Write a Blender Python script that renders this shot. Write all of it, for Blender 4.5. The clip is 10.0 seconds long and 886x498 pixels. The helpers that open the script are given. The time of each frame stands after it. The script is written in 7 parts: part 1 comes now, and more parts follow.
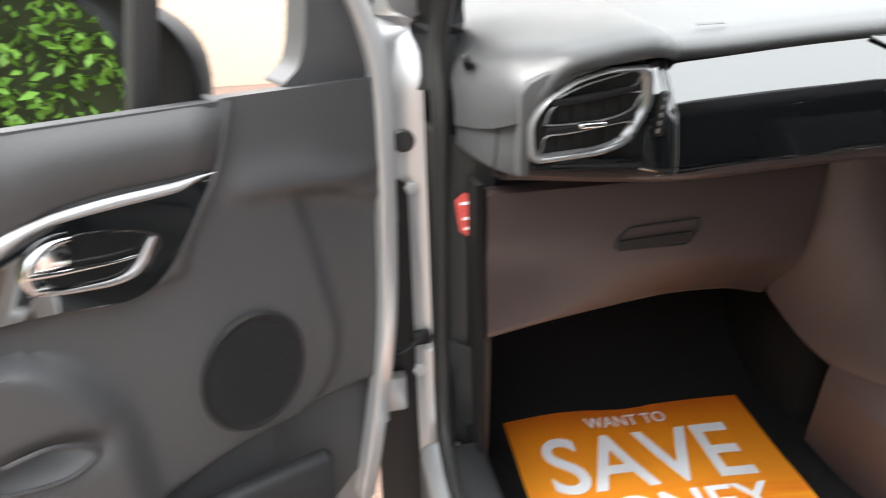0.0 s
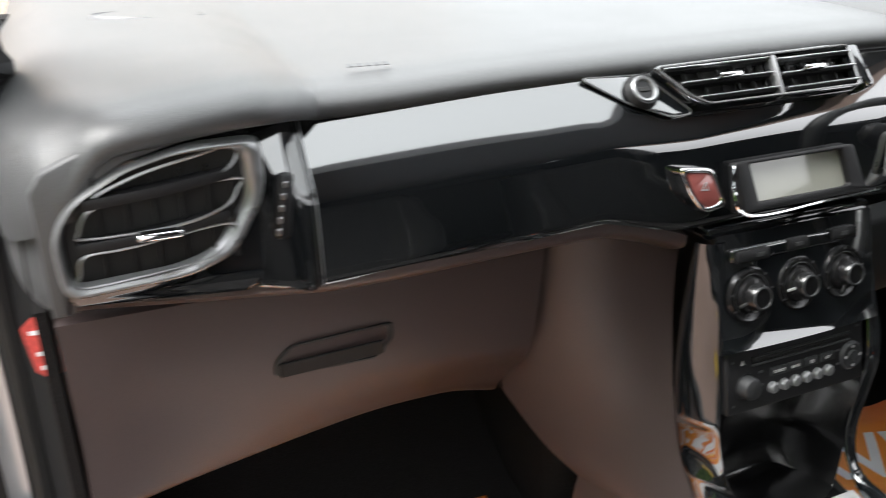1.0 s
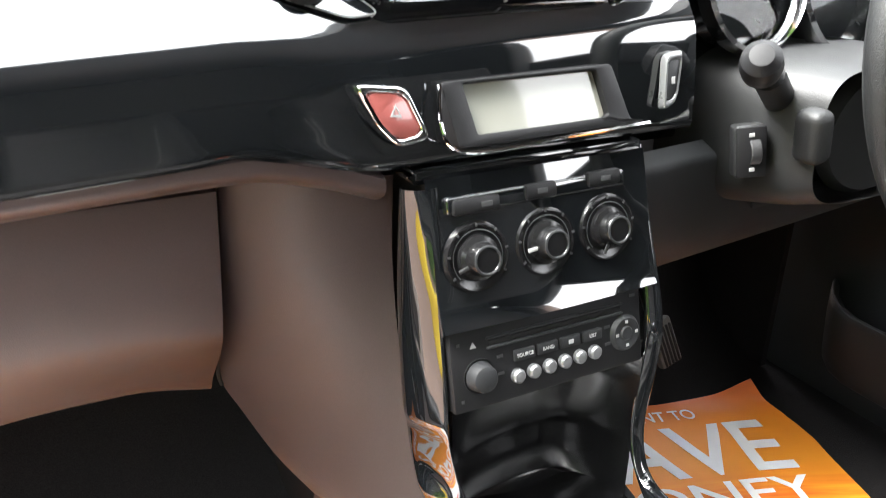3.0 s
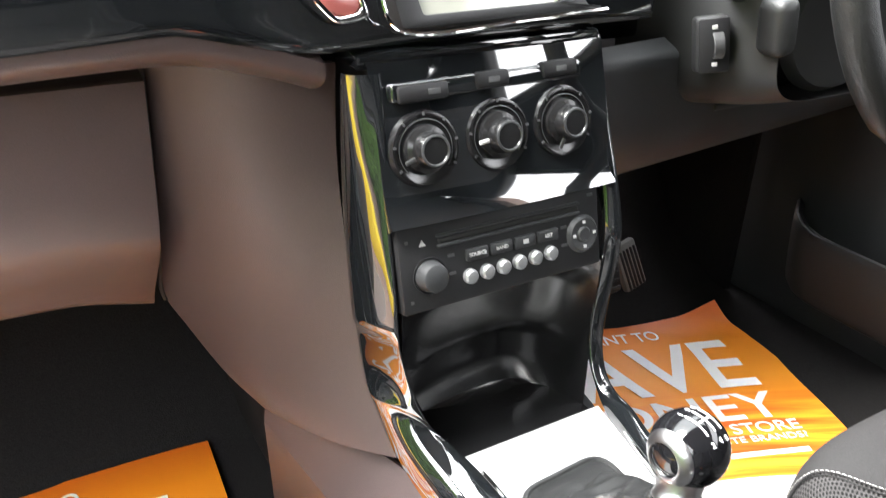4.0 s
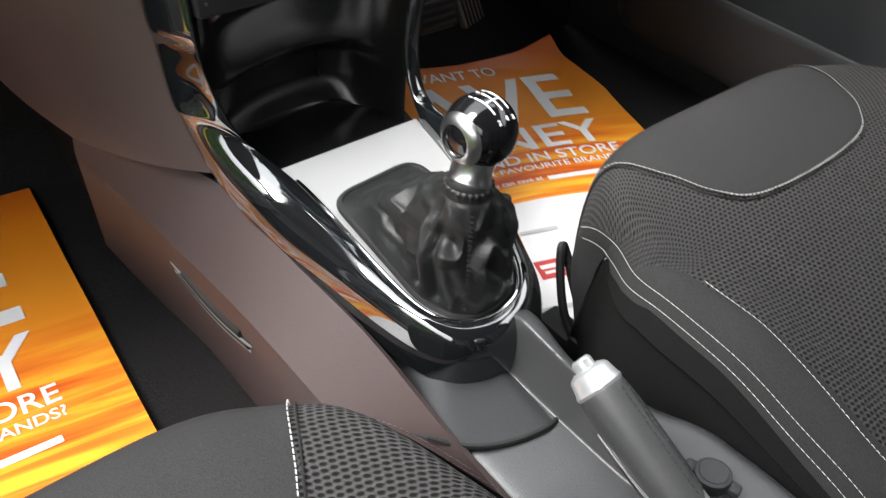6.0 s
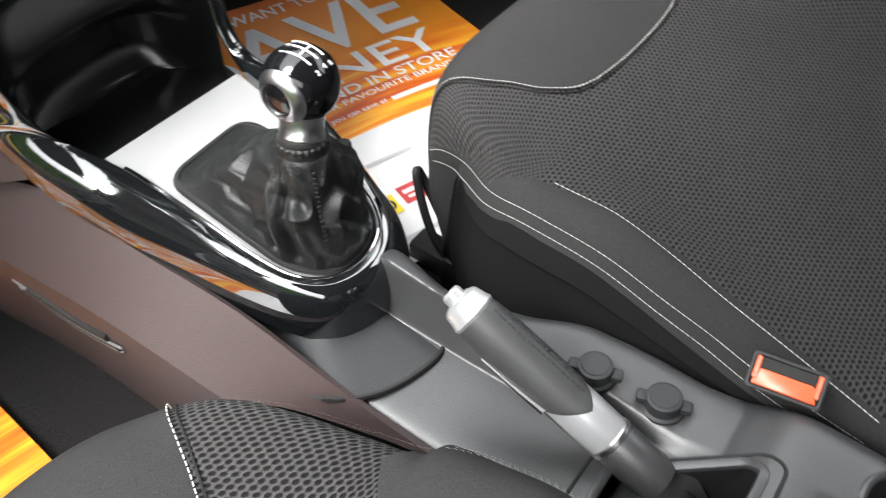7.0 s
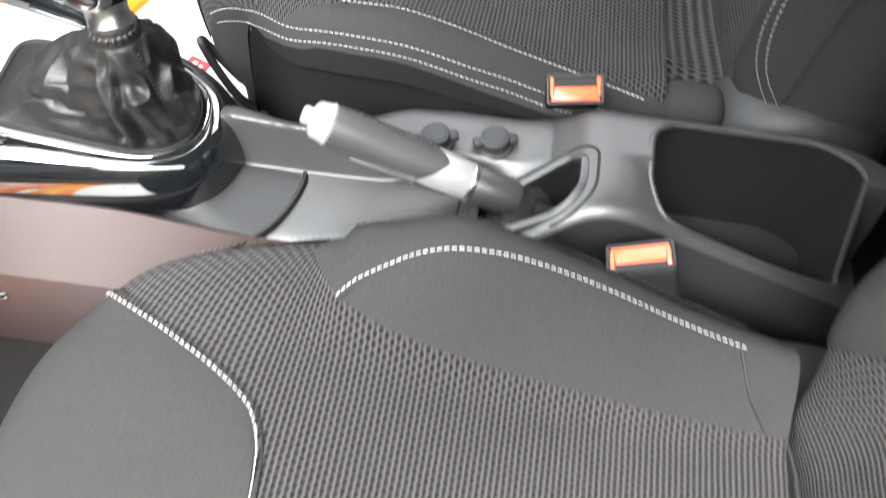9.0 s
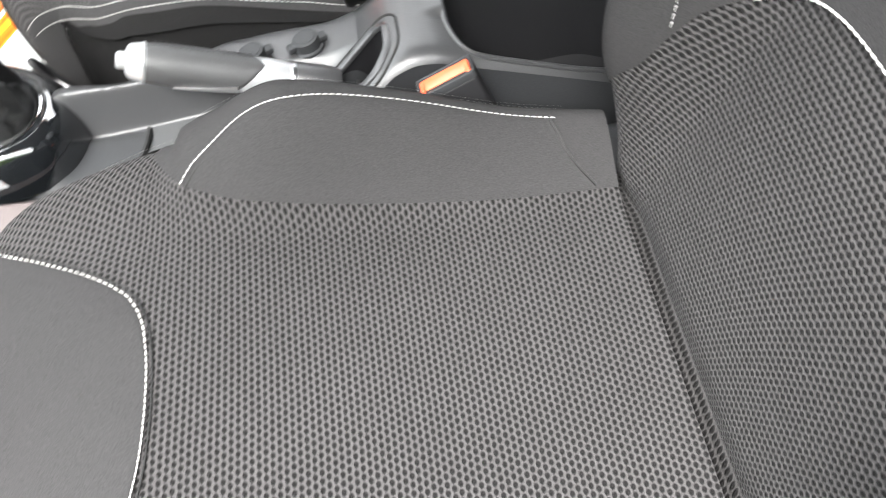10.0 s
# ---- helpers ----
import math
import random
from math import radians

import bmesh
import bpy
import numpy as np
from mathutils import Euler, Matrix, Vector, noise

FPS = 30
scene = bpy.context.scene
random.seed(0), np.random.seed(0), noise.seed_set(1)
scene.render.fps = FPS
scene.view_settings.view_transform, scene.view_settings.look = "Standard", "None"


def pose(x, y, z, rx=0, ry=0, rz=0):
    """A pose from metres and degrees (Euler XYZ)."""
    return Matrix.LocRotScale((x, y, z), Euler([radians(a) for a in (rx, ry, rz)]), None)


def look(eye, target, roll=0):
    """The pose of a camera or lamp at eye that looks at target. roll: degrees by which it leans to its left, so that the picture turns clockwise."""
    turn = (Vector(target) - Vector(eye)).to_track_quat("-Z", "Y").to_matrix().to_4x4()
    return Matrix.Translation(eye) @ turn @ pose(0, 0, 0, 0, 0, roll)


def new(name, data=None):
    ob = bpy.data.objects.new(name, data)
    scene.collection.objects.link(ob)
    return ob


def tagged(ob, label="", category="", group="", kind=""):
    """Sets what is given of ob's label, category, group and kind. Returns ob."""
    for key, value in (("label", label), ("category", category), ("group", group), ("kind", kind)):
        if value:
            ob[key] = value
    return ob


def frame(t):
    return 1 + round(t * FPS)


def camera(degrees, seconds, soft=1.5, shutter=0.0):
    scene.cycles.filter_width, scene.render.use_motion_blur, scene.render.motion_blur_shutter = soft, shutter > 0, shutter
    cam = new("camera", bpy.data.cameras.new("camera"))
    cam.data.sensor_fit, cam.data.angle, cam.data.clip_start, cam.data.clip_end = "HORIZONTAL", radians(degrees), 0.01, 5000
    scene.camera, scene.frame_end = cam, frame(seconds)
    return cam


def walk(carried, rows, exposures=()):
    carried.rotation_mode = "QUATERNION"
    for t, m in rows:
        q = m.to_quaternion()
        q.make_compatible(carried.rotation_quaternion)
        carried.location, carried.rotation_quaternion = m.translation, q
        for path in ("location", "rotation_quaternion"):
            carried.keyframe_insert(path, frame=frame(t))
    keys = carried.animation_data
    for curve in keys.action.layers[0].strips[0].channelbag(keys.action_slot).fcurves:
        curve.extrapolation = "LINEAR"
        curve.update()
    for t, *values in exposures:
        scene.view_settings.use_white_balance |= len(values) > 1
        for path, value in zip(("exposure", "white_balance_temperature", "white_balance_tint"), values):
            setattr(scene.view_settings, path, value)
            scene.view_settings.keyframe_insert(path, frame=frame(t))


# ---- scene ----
cam = camera(58.0, 10.0, 1.0, 0.4)
PATH = [
    (0, (-0.932, -0.793, 0.848), (-0.604, 1.008, 0.042), -1.7),
    (0.3, (-0.828, -0.690, 0.842), (-0.370, 1.080, 0.032), -1.0),
    (0.5, (-0.78, -0.631, 0.838), (-0.252, 1.125, 0.039), -0.8),
    (0.7, (-0.733, -0.575, 0.831), (-0.093, 1.143, 0.032), -0.4),
    (1, (-0.653, -0.536, 0.829), (0.096, 1.136, 0.029), 0.4),
    (1.5, (-0.525, -0.505, 0.817), (0.298, 1.12, -0.008), 1.6),
    (2, (-0.452, -0.494, 0.807), (0.429, 1.108, -0.004), 1.9),
    (2.2, (-0.423, -0.494, 0.804), (0.46, 1.105, -0.011), 1.7),
    (3.3, (-0.36, -0.487, 0.697), (0.515, 1.124, -0.104), 1.0),
    (3.5, (-0.352, -0.482, 0.691), (0.53, 1.107, -0.145), 1.1),
    (4, (-0.348, -0.492, 0.669), (0.562, 1.038, -0.241), 1.4),
    (4.5, (-0.345, -0.508, 0.658), (0.593, 0.953, -0.335), 2.3),
    (5, (-0.345, -0.531, 0.646), (0.616, 0.847, -0.439), 3.6),
    (5.5, (-0.332, -0.544, 0.631), (0.642, 0.693, -0.601), 4.7),
    (6, (-0.324, -0.549, 0.625), (0.683, 0.536, -0.72), 5.9),
    (6.2, (-0.317, -0.549, 0.623), (0.706, 0.481, -0.753), 5.4),
    (7.3, (-0.287, -0.542, 0.643), (0.819, 0.093, -0.897), 1.5),
    (7.5, (-0.280, -0.539, 0.644), (0.818, 0.006, -0.936), 1.8),
    (8, (-0.273, -0.539, 0.645), (0.754, -0.216, -1.041), 2.8),
    (8.5, (-0.294, -0.532, 0.655), (0.724, -0.32, -1.053), 3.6),
    (9, (-0.409, -0.524, 0.678), (0.671, -0.389, -0.999), 2.3),
    (9.5, (-0.541, -0.551, 0.685), (0.525, -0.519, -1.008), 0.0),
    (10, (-0.548, -0.606, 0.64), (0.609, -0.567, -0.991), -12.3),
]
EXPOSURE = [(0, 2.35), (1.0, 2.2), (1.6, 2.35), (2.2, 2.6), (3.3, 3.75), (4.0, 3.8), (4.5, 3.55), (5.0, 3.2), (5.5, 2.6), (6, 2.4), (7.5, 2.85), (8, 3.06), (9, 3.4), (10, 3.4)]
walk(cam, [(t, look(eye, target, roll)) for t, eye, target, roll in PATH], EXPOSURE)

# ---- daylight: bright overcast sky, soft sun ----
world = bpy.data.worlds.new("sky")
scene.world = world
world.use_nodes = True
wn, wl = world.node_tree.nodes, world.node_tree.links
sky = wn.new("ShaderNodeTexSky")
sky.sky_type, sky.sun_disc = "NISHITA", False
sky.sun_elevation, sky.sun_rotation = radians(62), radians(283)
sky.air_density, sky.dust_density, sky.ozone_density = 1.0, 5.0, 1.0
pale = wn.new("ShaderNodeHueSaturation")
pale.inputs["Saturation"].default_value = 0.2
wl.new(sky.outputs["Color"], pale.inputs["Color"])
cloud = wn.new("ShaderNodeMix")
cloud.data_type = "RGBA"
cloud.inputs["Factor"].default_value = 0.75
# cloud layer: brightest overhead, dimmer towards the horizon
way, high, level = wn.new("ShaderNodeTexCoord"), wn.new("ShaderNodeSeparateXYZ"), wn.new("ShaderNodeMapRange")
level.inputs["To Min"].default_value, level.inputs["To Max"].default_value = 0.55, 1.2
grey = wn.new("ShaderNodeVectorMath")
grey.operation = "SCALE"
grey.inputs[0].default_value = (9.0, 9.15, 9.4)
wl.new(way.outputs["Generated"], high.inputs["Vector"])
wl.new(high.outputs["Z"], level.inputs["Value"])
wl.new(level.outputs["Result"], grey.inputs["Scale"])
wl.new(grey.outputs["Vector"], cloud.inputs["B"])
wl.new(pale.outputs["Color"], cloud.inputs["A"])
wl.new(cloud.outputs["Result"], wn["Background"].inputs["Color"])
wn["Background"].inputs["Strength"].default_value = 0.13

sun_data = bpy.data.lights.new("sun", "SUN")
sun_data.energy, sun_data.angle, sun_data.color = 1.9, radians(30), (1.0, 0.98, 0.95)
sun = new("sun", sun_data)
sun.matrix_world = look((-5.2, 1.3, 8), (-0.3, 0.0, 0.4))

# ---- mesh tools ----
def link_mesh(name, verts, faces, material, parent=None, label="", uvs=None, sharp=35):
    me = bpy.data.meshes.new(name)
    me.from_pydata([tuple(v) for v in verts], [], faces)
    if uvs is not None:
        layer = me.uv_layers.new(name="uv")
        for loop in me.loops:
            layer.data[loop.index].uv = uvs[loop.vertex_index]
    return finish(name, me, material, parent, label, sharp)


def finish(name, me, material, parent=None, label="", sharp=35):
    me.polygons.foreach_set("use_smooth", [True] * len(me.polygons))
    me.set_sharp_from_angle(angle=radians(sharp))
    for m in material if isinstance(material, (list, tuple)) else [material]:
        me.materials.append(m)
    ob = new(name, me)
    if parent is not None:
        ob.parent = parent
        ob.matrix_parent_inverse = parent.matrix_basis.inverted()
    if label:
        tagged(ob, label)
    return ob


def part(name, bm, material, parent=None, label="", sharp=35):
    """Links a bmesh as one mesh object under a thing or a part."""
    bmesh.ops.recalc_face_normals(bm, faces=bm.faces)
    me = bpy.data.meshes.new(name)
    bm.to_mesh(me)
    bm.free()
    return finish(name, me, material, parent, label, sharp)


def thing(name, at, label, category, group="", kind=""):
    ob = new(name)
    ob.empty_display_size = 0.05
    ob.matrix_basis = Matrix.Translation(at)
    return tagged(ob, label, category, group, kind)


def joined(*bms):
    out = bmesh.new()
    for b in bms:
        me = bpy.data.meshes.new("tmp")
        b.to_mesh(me)
        b.free()
        out.from_mesh(me)
        bpy.data.meshes.remove(me)
    return out


def rbox(size, at=(0, 0, 0), r=0.003, seg=2, m=None):
    bm = bmesh.new()
    bmesh.ops.create_cube(bm, size=1.0)
    bmesh.ops.scale(bm, vec=size, verts=bm.verts)
    if r > 0:
        bmesh.ops.bevel(bm, geom=bm.edges[:], offset=min(r, min(size) * 0.48), segments=seg, profile=0.5, affect="EDGES")
    bmesh.ops.transform(bm, matrix=(m if m is not None else Matrix.Translation(at)), verts=bm.verts)
    return bm


def lathe(profile, seg=32, m=None, squash=1.0):
    """profile: (radius, height) pairs turned round z."""
    bm = bmesh.new()
    rings = []
    for r, h in profile:
        if r < 1e-6:
            rings.append([bm.verts.new((0, 0, h))])
        else:
            rings.append([bm.verts.new((r * math.cos(2 * math.pi * i / seg), squash * r * math.sin(2 * math.pi * i / seg), h)) for i in range(seg)])
    for a, b in zip(rings, rings[1:]):
        for i in range(seg):
            j = (i + 1) % seg
            if len(a) == 1 and len(b) == 1:
                continue
            if len(a) == 1:
                bm.faces.new((a[0], b[i], b[j]))
            elif len(b) == 1:
                bm.faces.new((a[i], a[j], b[0]))
            else:
                bm.faces.new((a[i], a[j], b[j], b[i]))
    if m is not None:
        bmesh.ops.transform(bm, matrix=m, verts=bm.verts)
    return bm


def smooth_path(points, n, closed=False):
    """n points along a Catmull-Rom curve through the given ones."""
    p = [Vector(q) for q in points]
    k = len(p)
    spans = k if closed else k - 1
    out = []
    for i in range(n):
        s = i / n * spans if closed else i / (n - 1) * spans
        j = min(int(s), spans - 1)
        f = s - j
        if closed:
            a, b, c, d = p[(j - 1) % k], p[j % k], p[(j + 1) % k], p[(j + 2) % k]
        else:
            a, b, c, d = p[max(j - 1, 0)], p[j], p[j + 1], p[min(j + 2, k - 1)]
        out.append(0.5 * ((2 * b) + (c - a) * f + (2 * a - 5 * b + 4 * c - d) * f * f + (3 * b - a - 3 * c + d) * f ** 3))
    return out


def sweep(path, ring, closed=False, up=(0, 0, 1), ends=True, scales=None):
    """A closed 2D ring (side, up) swept along a path."""
    bm = bmesh.new()
    n = len(path)
    rows = []
    for i, p in enumerate(path):
        a = path[(i - 1) % n] if closed or i > 0 else path[0]
        b = path[(i + 1) % n] if closed or i < n - 1 else path[-1]
        d = (b - a).normalized()
        side = d.cross(Vector(up))
        if side.length < 1e-4:
            side = d.cross(Vector((1, 0, 0)))
        side.normalize()
        u = side.cross(d)
        k = scales[i] if scales else 1.0
        rows.append([bm.verts.new(p + side * x * k + u * y * k) for x, y in ring])
    m = len(ring)
    for i in range(n if closed else n - 1):
        a, b = rows[i], rows[(i + 1) % n]
        for j in range(m):
            bm.faces.new((a[j], a[(j + 1) % m], b[(j + 1) % m], b[j]))
    if ends and not closed:
        bm.faces.new(rows[0])
        bm.faces.new(rows[-1])
    return bm


def circle(r, seg=8, squash=1.0):
    return [(r * math.cos(2 * math.pi * i / seg), squash * r * math.sin(2 * math.pi * i / seg)) for i in range(seg)]


def tube(points, r, seg=8, n=None, closed=False):
    pts = smooth_path(points, n, closed) if n else [Vector(p) for p in points]
    return sweep(pts, circle(r, seg), closed)


def plate(outline, depth, m, r=0.0, seg=2, hole=None):
    """An outline in local xy, extruded to -depth along z, front edge rounded; hole: an inner outline with as many points."""
    bm = bmesh.new()
    top = [bm.verts.new((x, y, 0)) for x, y in outline]
    low = [bm.verts.new((x, y, -depth)) for x, y in outline]
    n = len(outline)
    front = []
    for i in range(n):
        bm.faces.new((top[i], top[(i + 1) % n], low[(i + 1) % n], low[i]))
        front.append(bm.edges.get((top[i], top[(i + 1) % n])))
    if hole:
        t2 = [bm.verts.new((x, y, 0)) for x, y in hole]
        l2 = [bm.verts.new((x, y, -depth)) for x, y in hole]
        for i in range(n):
            j = (i + 1) % n
            bm.faces.new((t2[j], t2[i], l2[i], l2[j]))
            bm.faces.new((top[j], top[i], t2[i], t2[j]))
            bm.faces.new((low[i], low[j], l2[j], l2[i]))
            front.append(bm.edges.get((t2[i], t2[j])))
    else:
        bm.faces.new(top)
        bm.faces.new(low)
    if r > 0:
        bmesh.ops.bevel(bm, geom=front, offset=r, segments=seg, profile=0.5, affect="EDGES")
    bmesh.ops.transform(bm, matrix=m, verts=bm.verts)
    return bm


def rounded(points, r, seg=4):
    """Rounds the corners of a 2D outline."""
    out = []
    n = len(points)
    rr = r if isinstance(r, (list, tuple)) else [r] * n
    for i in range(n):
        p, a, b = Vector(points[i]), Vector(points[i - 1]), Vector(points[(i + 1) % n])
        ra = min(rr[i], (a - p).length * 0.49, (b - p).length * 0.49)
        s, e = p + (a - p).normalized() * ra, p + (b - p).normalized() * ra
        for k in range(seg + 1):
            f = k / seg
            out.append(tuple((1 - f) ** 2 * s + 2 * f * (1 - f) * p + f * f * e))
    return out


def scaled(points, k, shift=(0, 0)):
    cx = sum(p[0] for p in points) / len(points)
    cy = sum(p[1] for p in points) / len(points)
    return [(cx + (x - cx) * k + shift[0], cy + (y - cy) * k + shift[1]) for x, y in points]


def surface(name, fn, nu, nv, material, parent, label="", thick=0.0, sharp=35, uv=None):
    """A sheet fn(u, v) over 0..1, with a back at -thick along its normals when thick is given."""
    pts = [[Vector(fn(i / nu, j / nv)) for j in range(nv + 1)] for i in range(nu + 1)]
    verts, uvs, faces = [], [], []
    idx = lambda i, j: i * (nv + 1) + j
    for i in range(nu + 1):
        for j in range(nv + 1):
            verts.append(pts[i][j])
            uvs.append(uv(i / nu, j / nv) if uv else (pts[i][j].x, pts[i][j].y))
    for i in range(nu):
        for j in range(nv):
            faces.append((idx(i, j), idx(i + 1, j), idx(i + 1, j + 1), idx(i, j + 1)))
    if thick:
        mid = pts[nu // 2][nv // 2]
        mn = (pts[nu // 2 + 1][nv // 2] - pts[nu // 2 - 1][nv // 2]).cross(pts[nu // 2][nv // 2 + 1] - pts[nu // 2][nv // 2 - 1])
        thick = abs(thick) * (1 if mn.dot(Vector((-0.45, -0.5, 0.75)) - mid) > 0 else -1)
        off = len(verts)
        for i in range(nu + 1):
            for j in range(nv + 1):
                a, b = pts[max(i - 1, 0)][j], pts[min(i + 1, nu)][j]
                c, d = pts[i][max(j - 1, 0)], pts[i][min(j + 1, nv)]
                nrm = (b - a).cross(d - c)
                nrm = nrm.normalized() if nrm.length > 1e-9 else Vector((0, 0, 1))
                verts.append(pts[i][j] - nrm * thick)
                uvs.append(uvs[idx(i, j)])
        faces += [tuple(off + k for k in reversed(f)) for f in faces[:]]
        for i in range(nu):
            faces.append((idx(i + 1, 0), idx(i, 0), off + idx(i, 0), off + idx(i + 1, 0)))
            faces.append((idx(i, nv), idx(i + 1, nv), off + idx(i + 1, nv), off + idx(i, nv)))
        for j in range(nv):
            faces.append((idx(0, j), idx(0, j + 1), off + idx(0, j + 1), off + idx(0, j)))
            faces.append((idx(nu, j + 1), idx(nu, j), off + idx(nu, j), off + idx(nu, j + 1)))
    return link_mesh(name, verts, faces, material, parent, label, uvs, sharp)


def between(table, x):
    """Smooth values through a table of (x, value or tuple)."""
    n = len(table)
    if x <= table[0][0]:
        return table[0][1]
    if x >= table[-1][0]:
        return table[-1][1]
    i = max(k for k in range(n - 1) if table[k][0] <= x)
    if isinstance(table[i][1], tuple):
        return tuple(between([(t, v[k]) for t, v in table], x) for k in range(len(table[i][1])))

    def slope(k):
        if k == 0 or k == n - 1:
            return 0.0 if n > 2 else (table[1][1] - table[0][1]) / (table[1][0] - table[0][0])
        a = (table[k][1] - table[k - 1][1]) / (table[k][0] - table[k - 1][0])
        b = (table[k + 1][1] - table[k][1]) / (table[k + 1][0] - table[k][0])
        return 2 * a * b / (a + b) if a * b > 0 else 0.0

    (t0, v0), (t1, v1) = table[i], table[i + 1]
    h = t1 - t0
    f = (x - t0) / h
    m0, m1 = slope(i), slope(i + 1)
    if i == 0 and n > 2:
        m0 = (v1 - v0) / h
    if i == n - 2 and n > 2:
        m1 = (v1 - v0) / h
    return (2 * f ** 3 - 3 * f * f + 1) * v0 + (f ** 3 - 2 * f * f + f) * h * m0 + (3 * f * f - 2 * f ** 3) * v1 + (f ** 3 - f * f) * h * m1


def text_mesh(words, size, material, parent, m, align="LEFT", name="lettering", bold=0.0):
    cu = bpy.data.curves.new(name, "FONT")
    cu.body, cu.size, cu.align_x = words, size, align
    cu.offset, cu.extrude = bold, 0.0003
    tmp = new(name, cu)
    me = bpy.data.meshes.new_from_object(tmp.evaluated_get(bpy.context.evaluated_depsgraph_get()))
    bpy.data.objects.remove(tmp)
    bpy.data.curves.remove(cu)
    me.transform(m)
    return finish(name, me, material, parent)


def dashes(path, length, gap, width, height, normals=None):
    """Short sewn stitches laid along a path."""
    bm = bmesh.new()
    acc, step = 0.0, length + gap
    for i in range(len(path) - 1):
        a, b = path[i], path[i + 1]
        d = b - a
        ln = d.length
        if ln < 1e-6:
            continue
        d /= ln
        nrm = normals[i] if normals else Vector((0, 0, 1))
        side = d.cross(nrm)
        if side.length < 1e-5:
            continue
        side.normalize()
        nrm = side.cross(d)
        s = -acc
        while s < ln:
            if s >= 0:
                c = a + d * (s + length / 2)
                vs = []
                for e in (-0.5, -0.3, 0.3, 0.5):
                    lift = height if abs(e) < 0.4 else -height * 0.3
                    for w in (-0.5, 0.5):
                        vs.append(bm.verts.new(c + d * e * length + side * w * width + nrm * lift))
                for k in range(3):
                    bm.faces.new((vs[2 * k], vs[2 * k + 1], vs[2 * k + 3], vs[2 * k + 2]))
            s += step
        acc = ln - (s - step)
    return bm


# a frame on the reclined face of the centre stack: local x right, y up the face, z towards the seats
STACK = Matrix.Translation((0, -0.026, 0.362)) @ Matrix.Rotation(radians(90 - 13.5), 4, "X")


def face_at(x, z, out=0.0):
    """The pose of a spot on the stack's face at world x and height z."""
    return STACK @ Matrix.Translation((x, (z - 0.362) / math.cos(radians(13.5)), out))


def facing(x, y, z, tilt=0.0, turn=0.0):
    """A pose whose local z looks back to the seats, tilted up by degrees."""
    return Matrix.Translation((x, y, z)) @ Matrix.Rotation(radians(turn), 4, "Z") @ Matrix.Rotation(radians(90 - tilt), 4, "X")


# ---- materials ----
def material(name, colour, rough=0.5, metal=0.0, grain=0.0, bump=0.0, size=800.0, blotch=0.12, blotch_size=9.0, coat=0.0, spec=0.5, rough_var=0.08):
    """Plastic, paint, leather or metal: two scales of variation in colour and roughness, and a fine relief."""
    m = bpy.data.materials.new(name)
    m.use_nodes = True
    nt = m.node_tree
    n, l = nt.nodes, nt.links
    b = n["Principled BSDF"]
    co = n.new("ShaderNodeTexCoord")
    big = n.new("ShaderNodeTexNoise")
    big.inputs["Scale"].default_value, big.inputs["Detail"].default_value = blotch_size, 5
    fine = n.new("ShaderNodeTexNoise")
    fine.inputs["Scale"].default_value, fine.inputs["Detail"].default_value = size, 2
    l.new(co.outputs["Object"], big.inputs["Vector"])
    l.new(co.outputs["Object"], fine.inputs["Vector"])
    vary = n.new("ShaderNodeMapRange")
    vary.inputs["To Min"].default_value, vary.inputs["To Max"].default_value = 1 - blotch, 1 + blotch
    l.new(big.outputs["Fac"], vary.inputs["Value"])
    speck = n.new("ShaderNodeMapRange")
    speck.inputs["From Min"].default_value, speck.inputs["From Max"].default_value = 0.3, 0.7
    speck.inputs["To Min"].default_value, speck.inputs["To Max"].default_value = 1 - grain, 1 + grain
    l.new(fine.outputs["Fac"], speck.inputs["Value"])
    mul = n.new("ShaderNodeMath")
    mul.operation = "MULTIPLY"
    l.new(vary.outputs["Result"], mul.inputs[0])
    l.new(speck.outputs["Result"], mul.inputs[1])
    tint = n.new("ShaderNodeVectorMath")
    tint.operation = "SCALE"
    tint.inputs[0].default_value = colour
    l.new(mul.outputs["Value"], tint.inputs["Scale"])
    l.new(tint.outputs["Vector"], b.inputs["Base Color"])
    rv = n.new("ShaderNodeMapRange")
    rv.inputs["To Min"].default_value, rv.inputs["To Max"].default_value = max(rough * (1 - rough_var * 2), 0.01), min(rough * (1 + rough_var * 2), 1)
    l.new(big.outputs["Fac"], rv.inputs["Value"])
    l.new(rv.outputs["Result"], b.inputs["Roughness"])
    b.inputs["Metallic"].default_value = metal
    b.inputs["Specular IOR Level"].default_value = spec
    b.inputs["Coat Weight"].default_value = coat
    b.inputs["Coat Roughness"].default_value = 0.03
    if bump:
        bp = n.new("ShaderNodeBump")
        bp.inputs["Strength"].default_value, bp.inputs["Distance"].default_value = bump, 0.0006
        l.new(fine.outputs["Fac"], bp.inputs["Height"])
        l.new(bp.outputs["Normal"], b.inputs["Normal"])
    return m


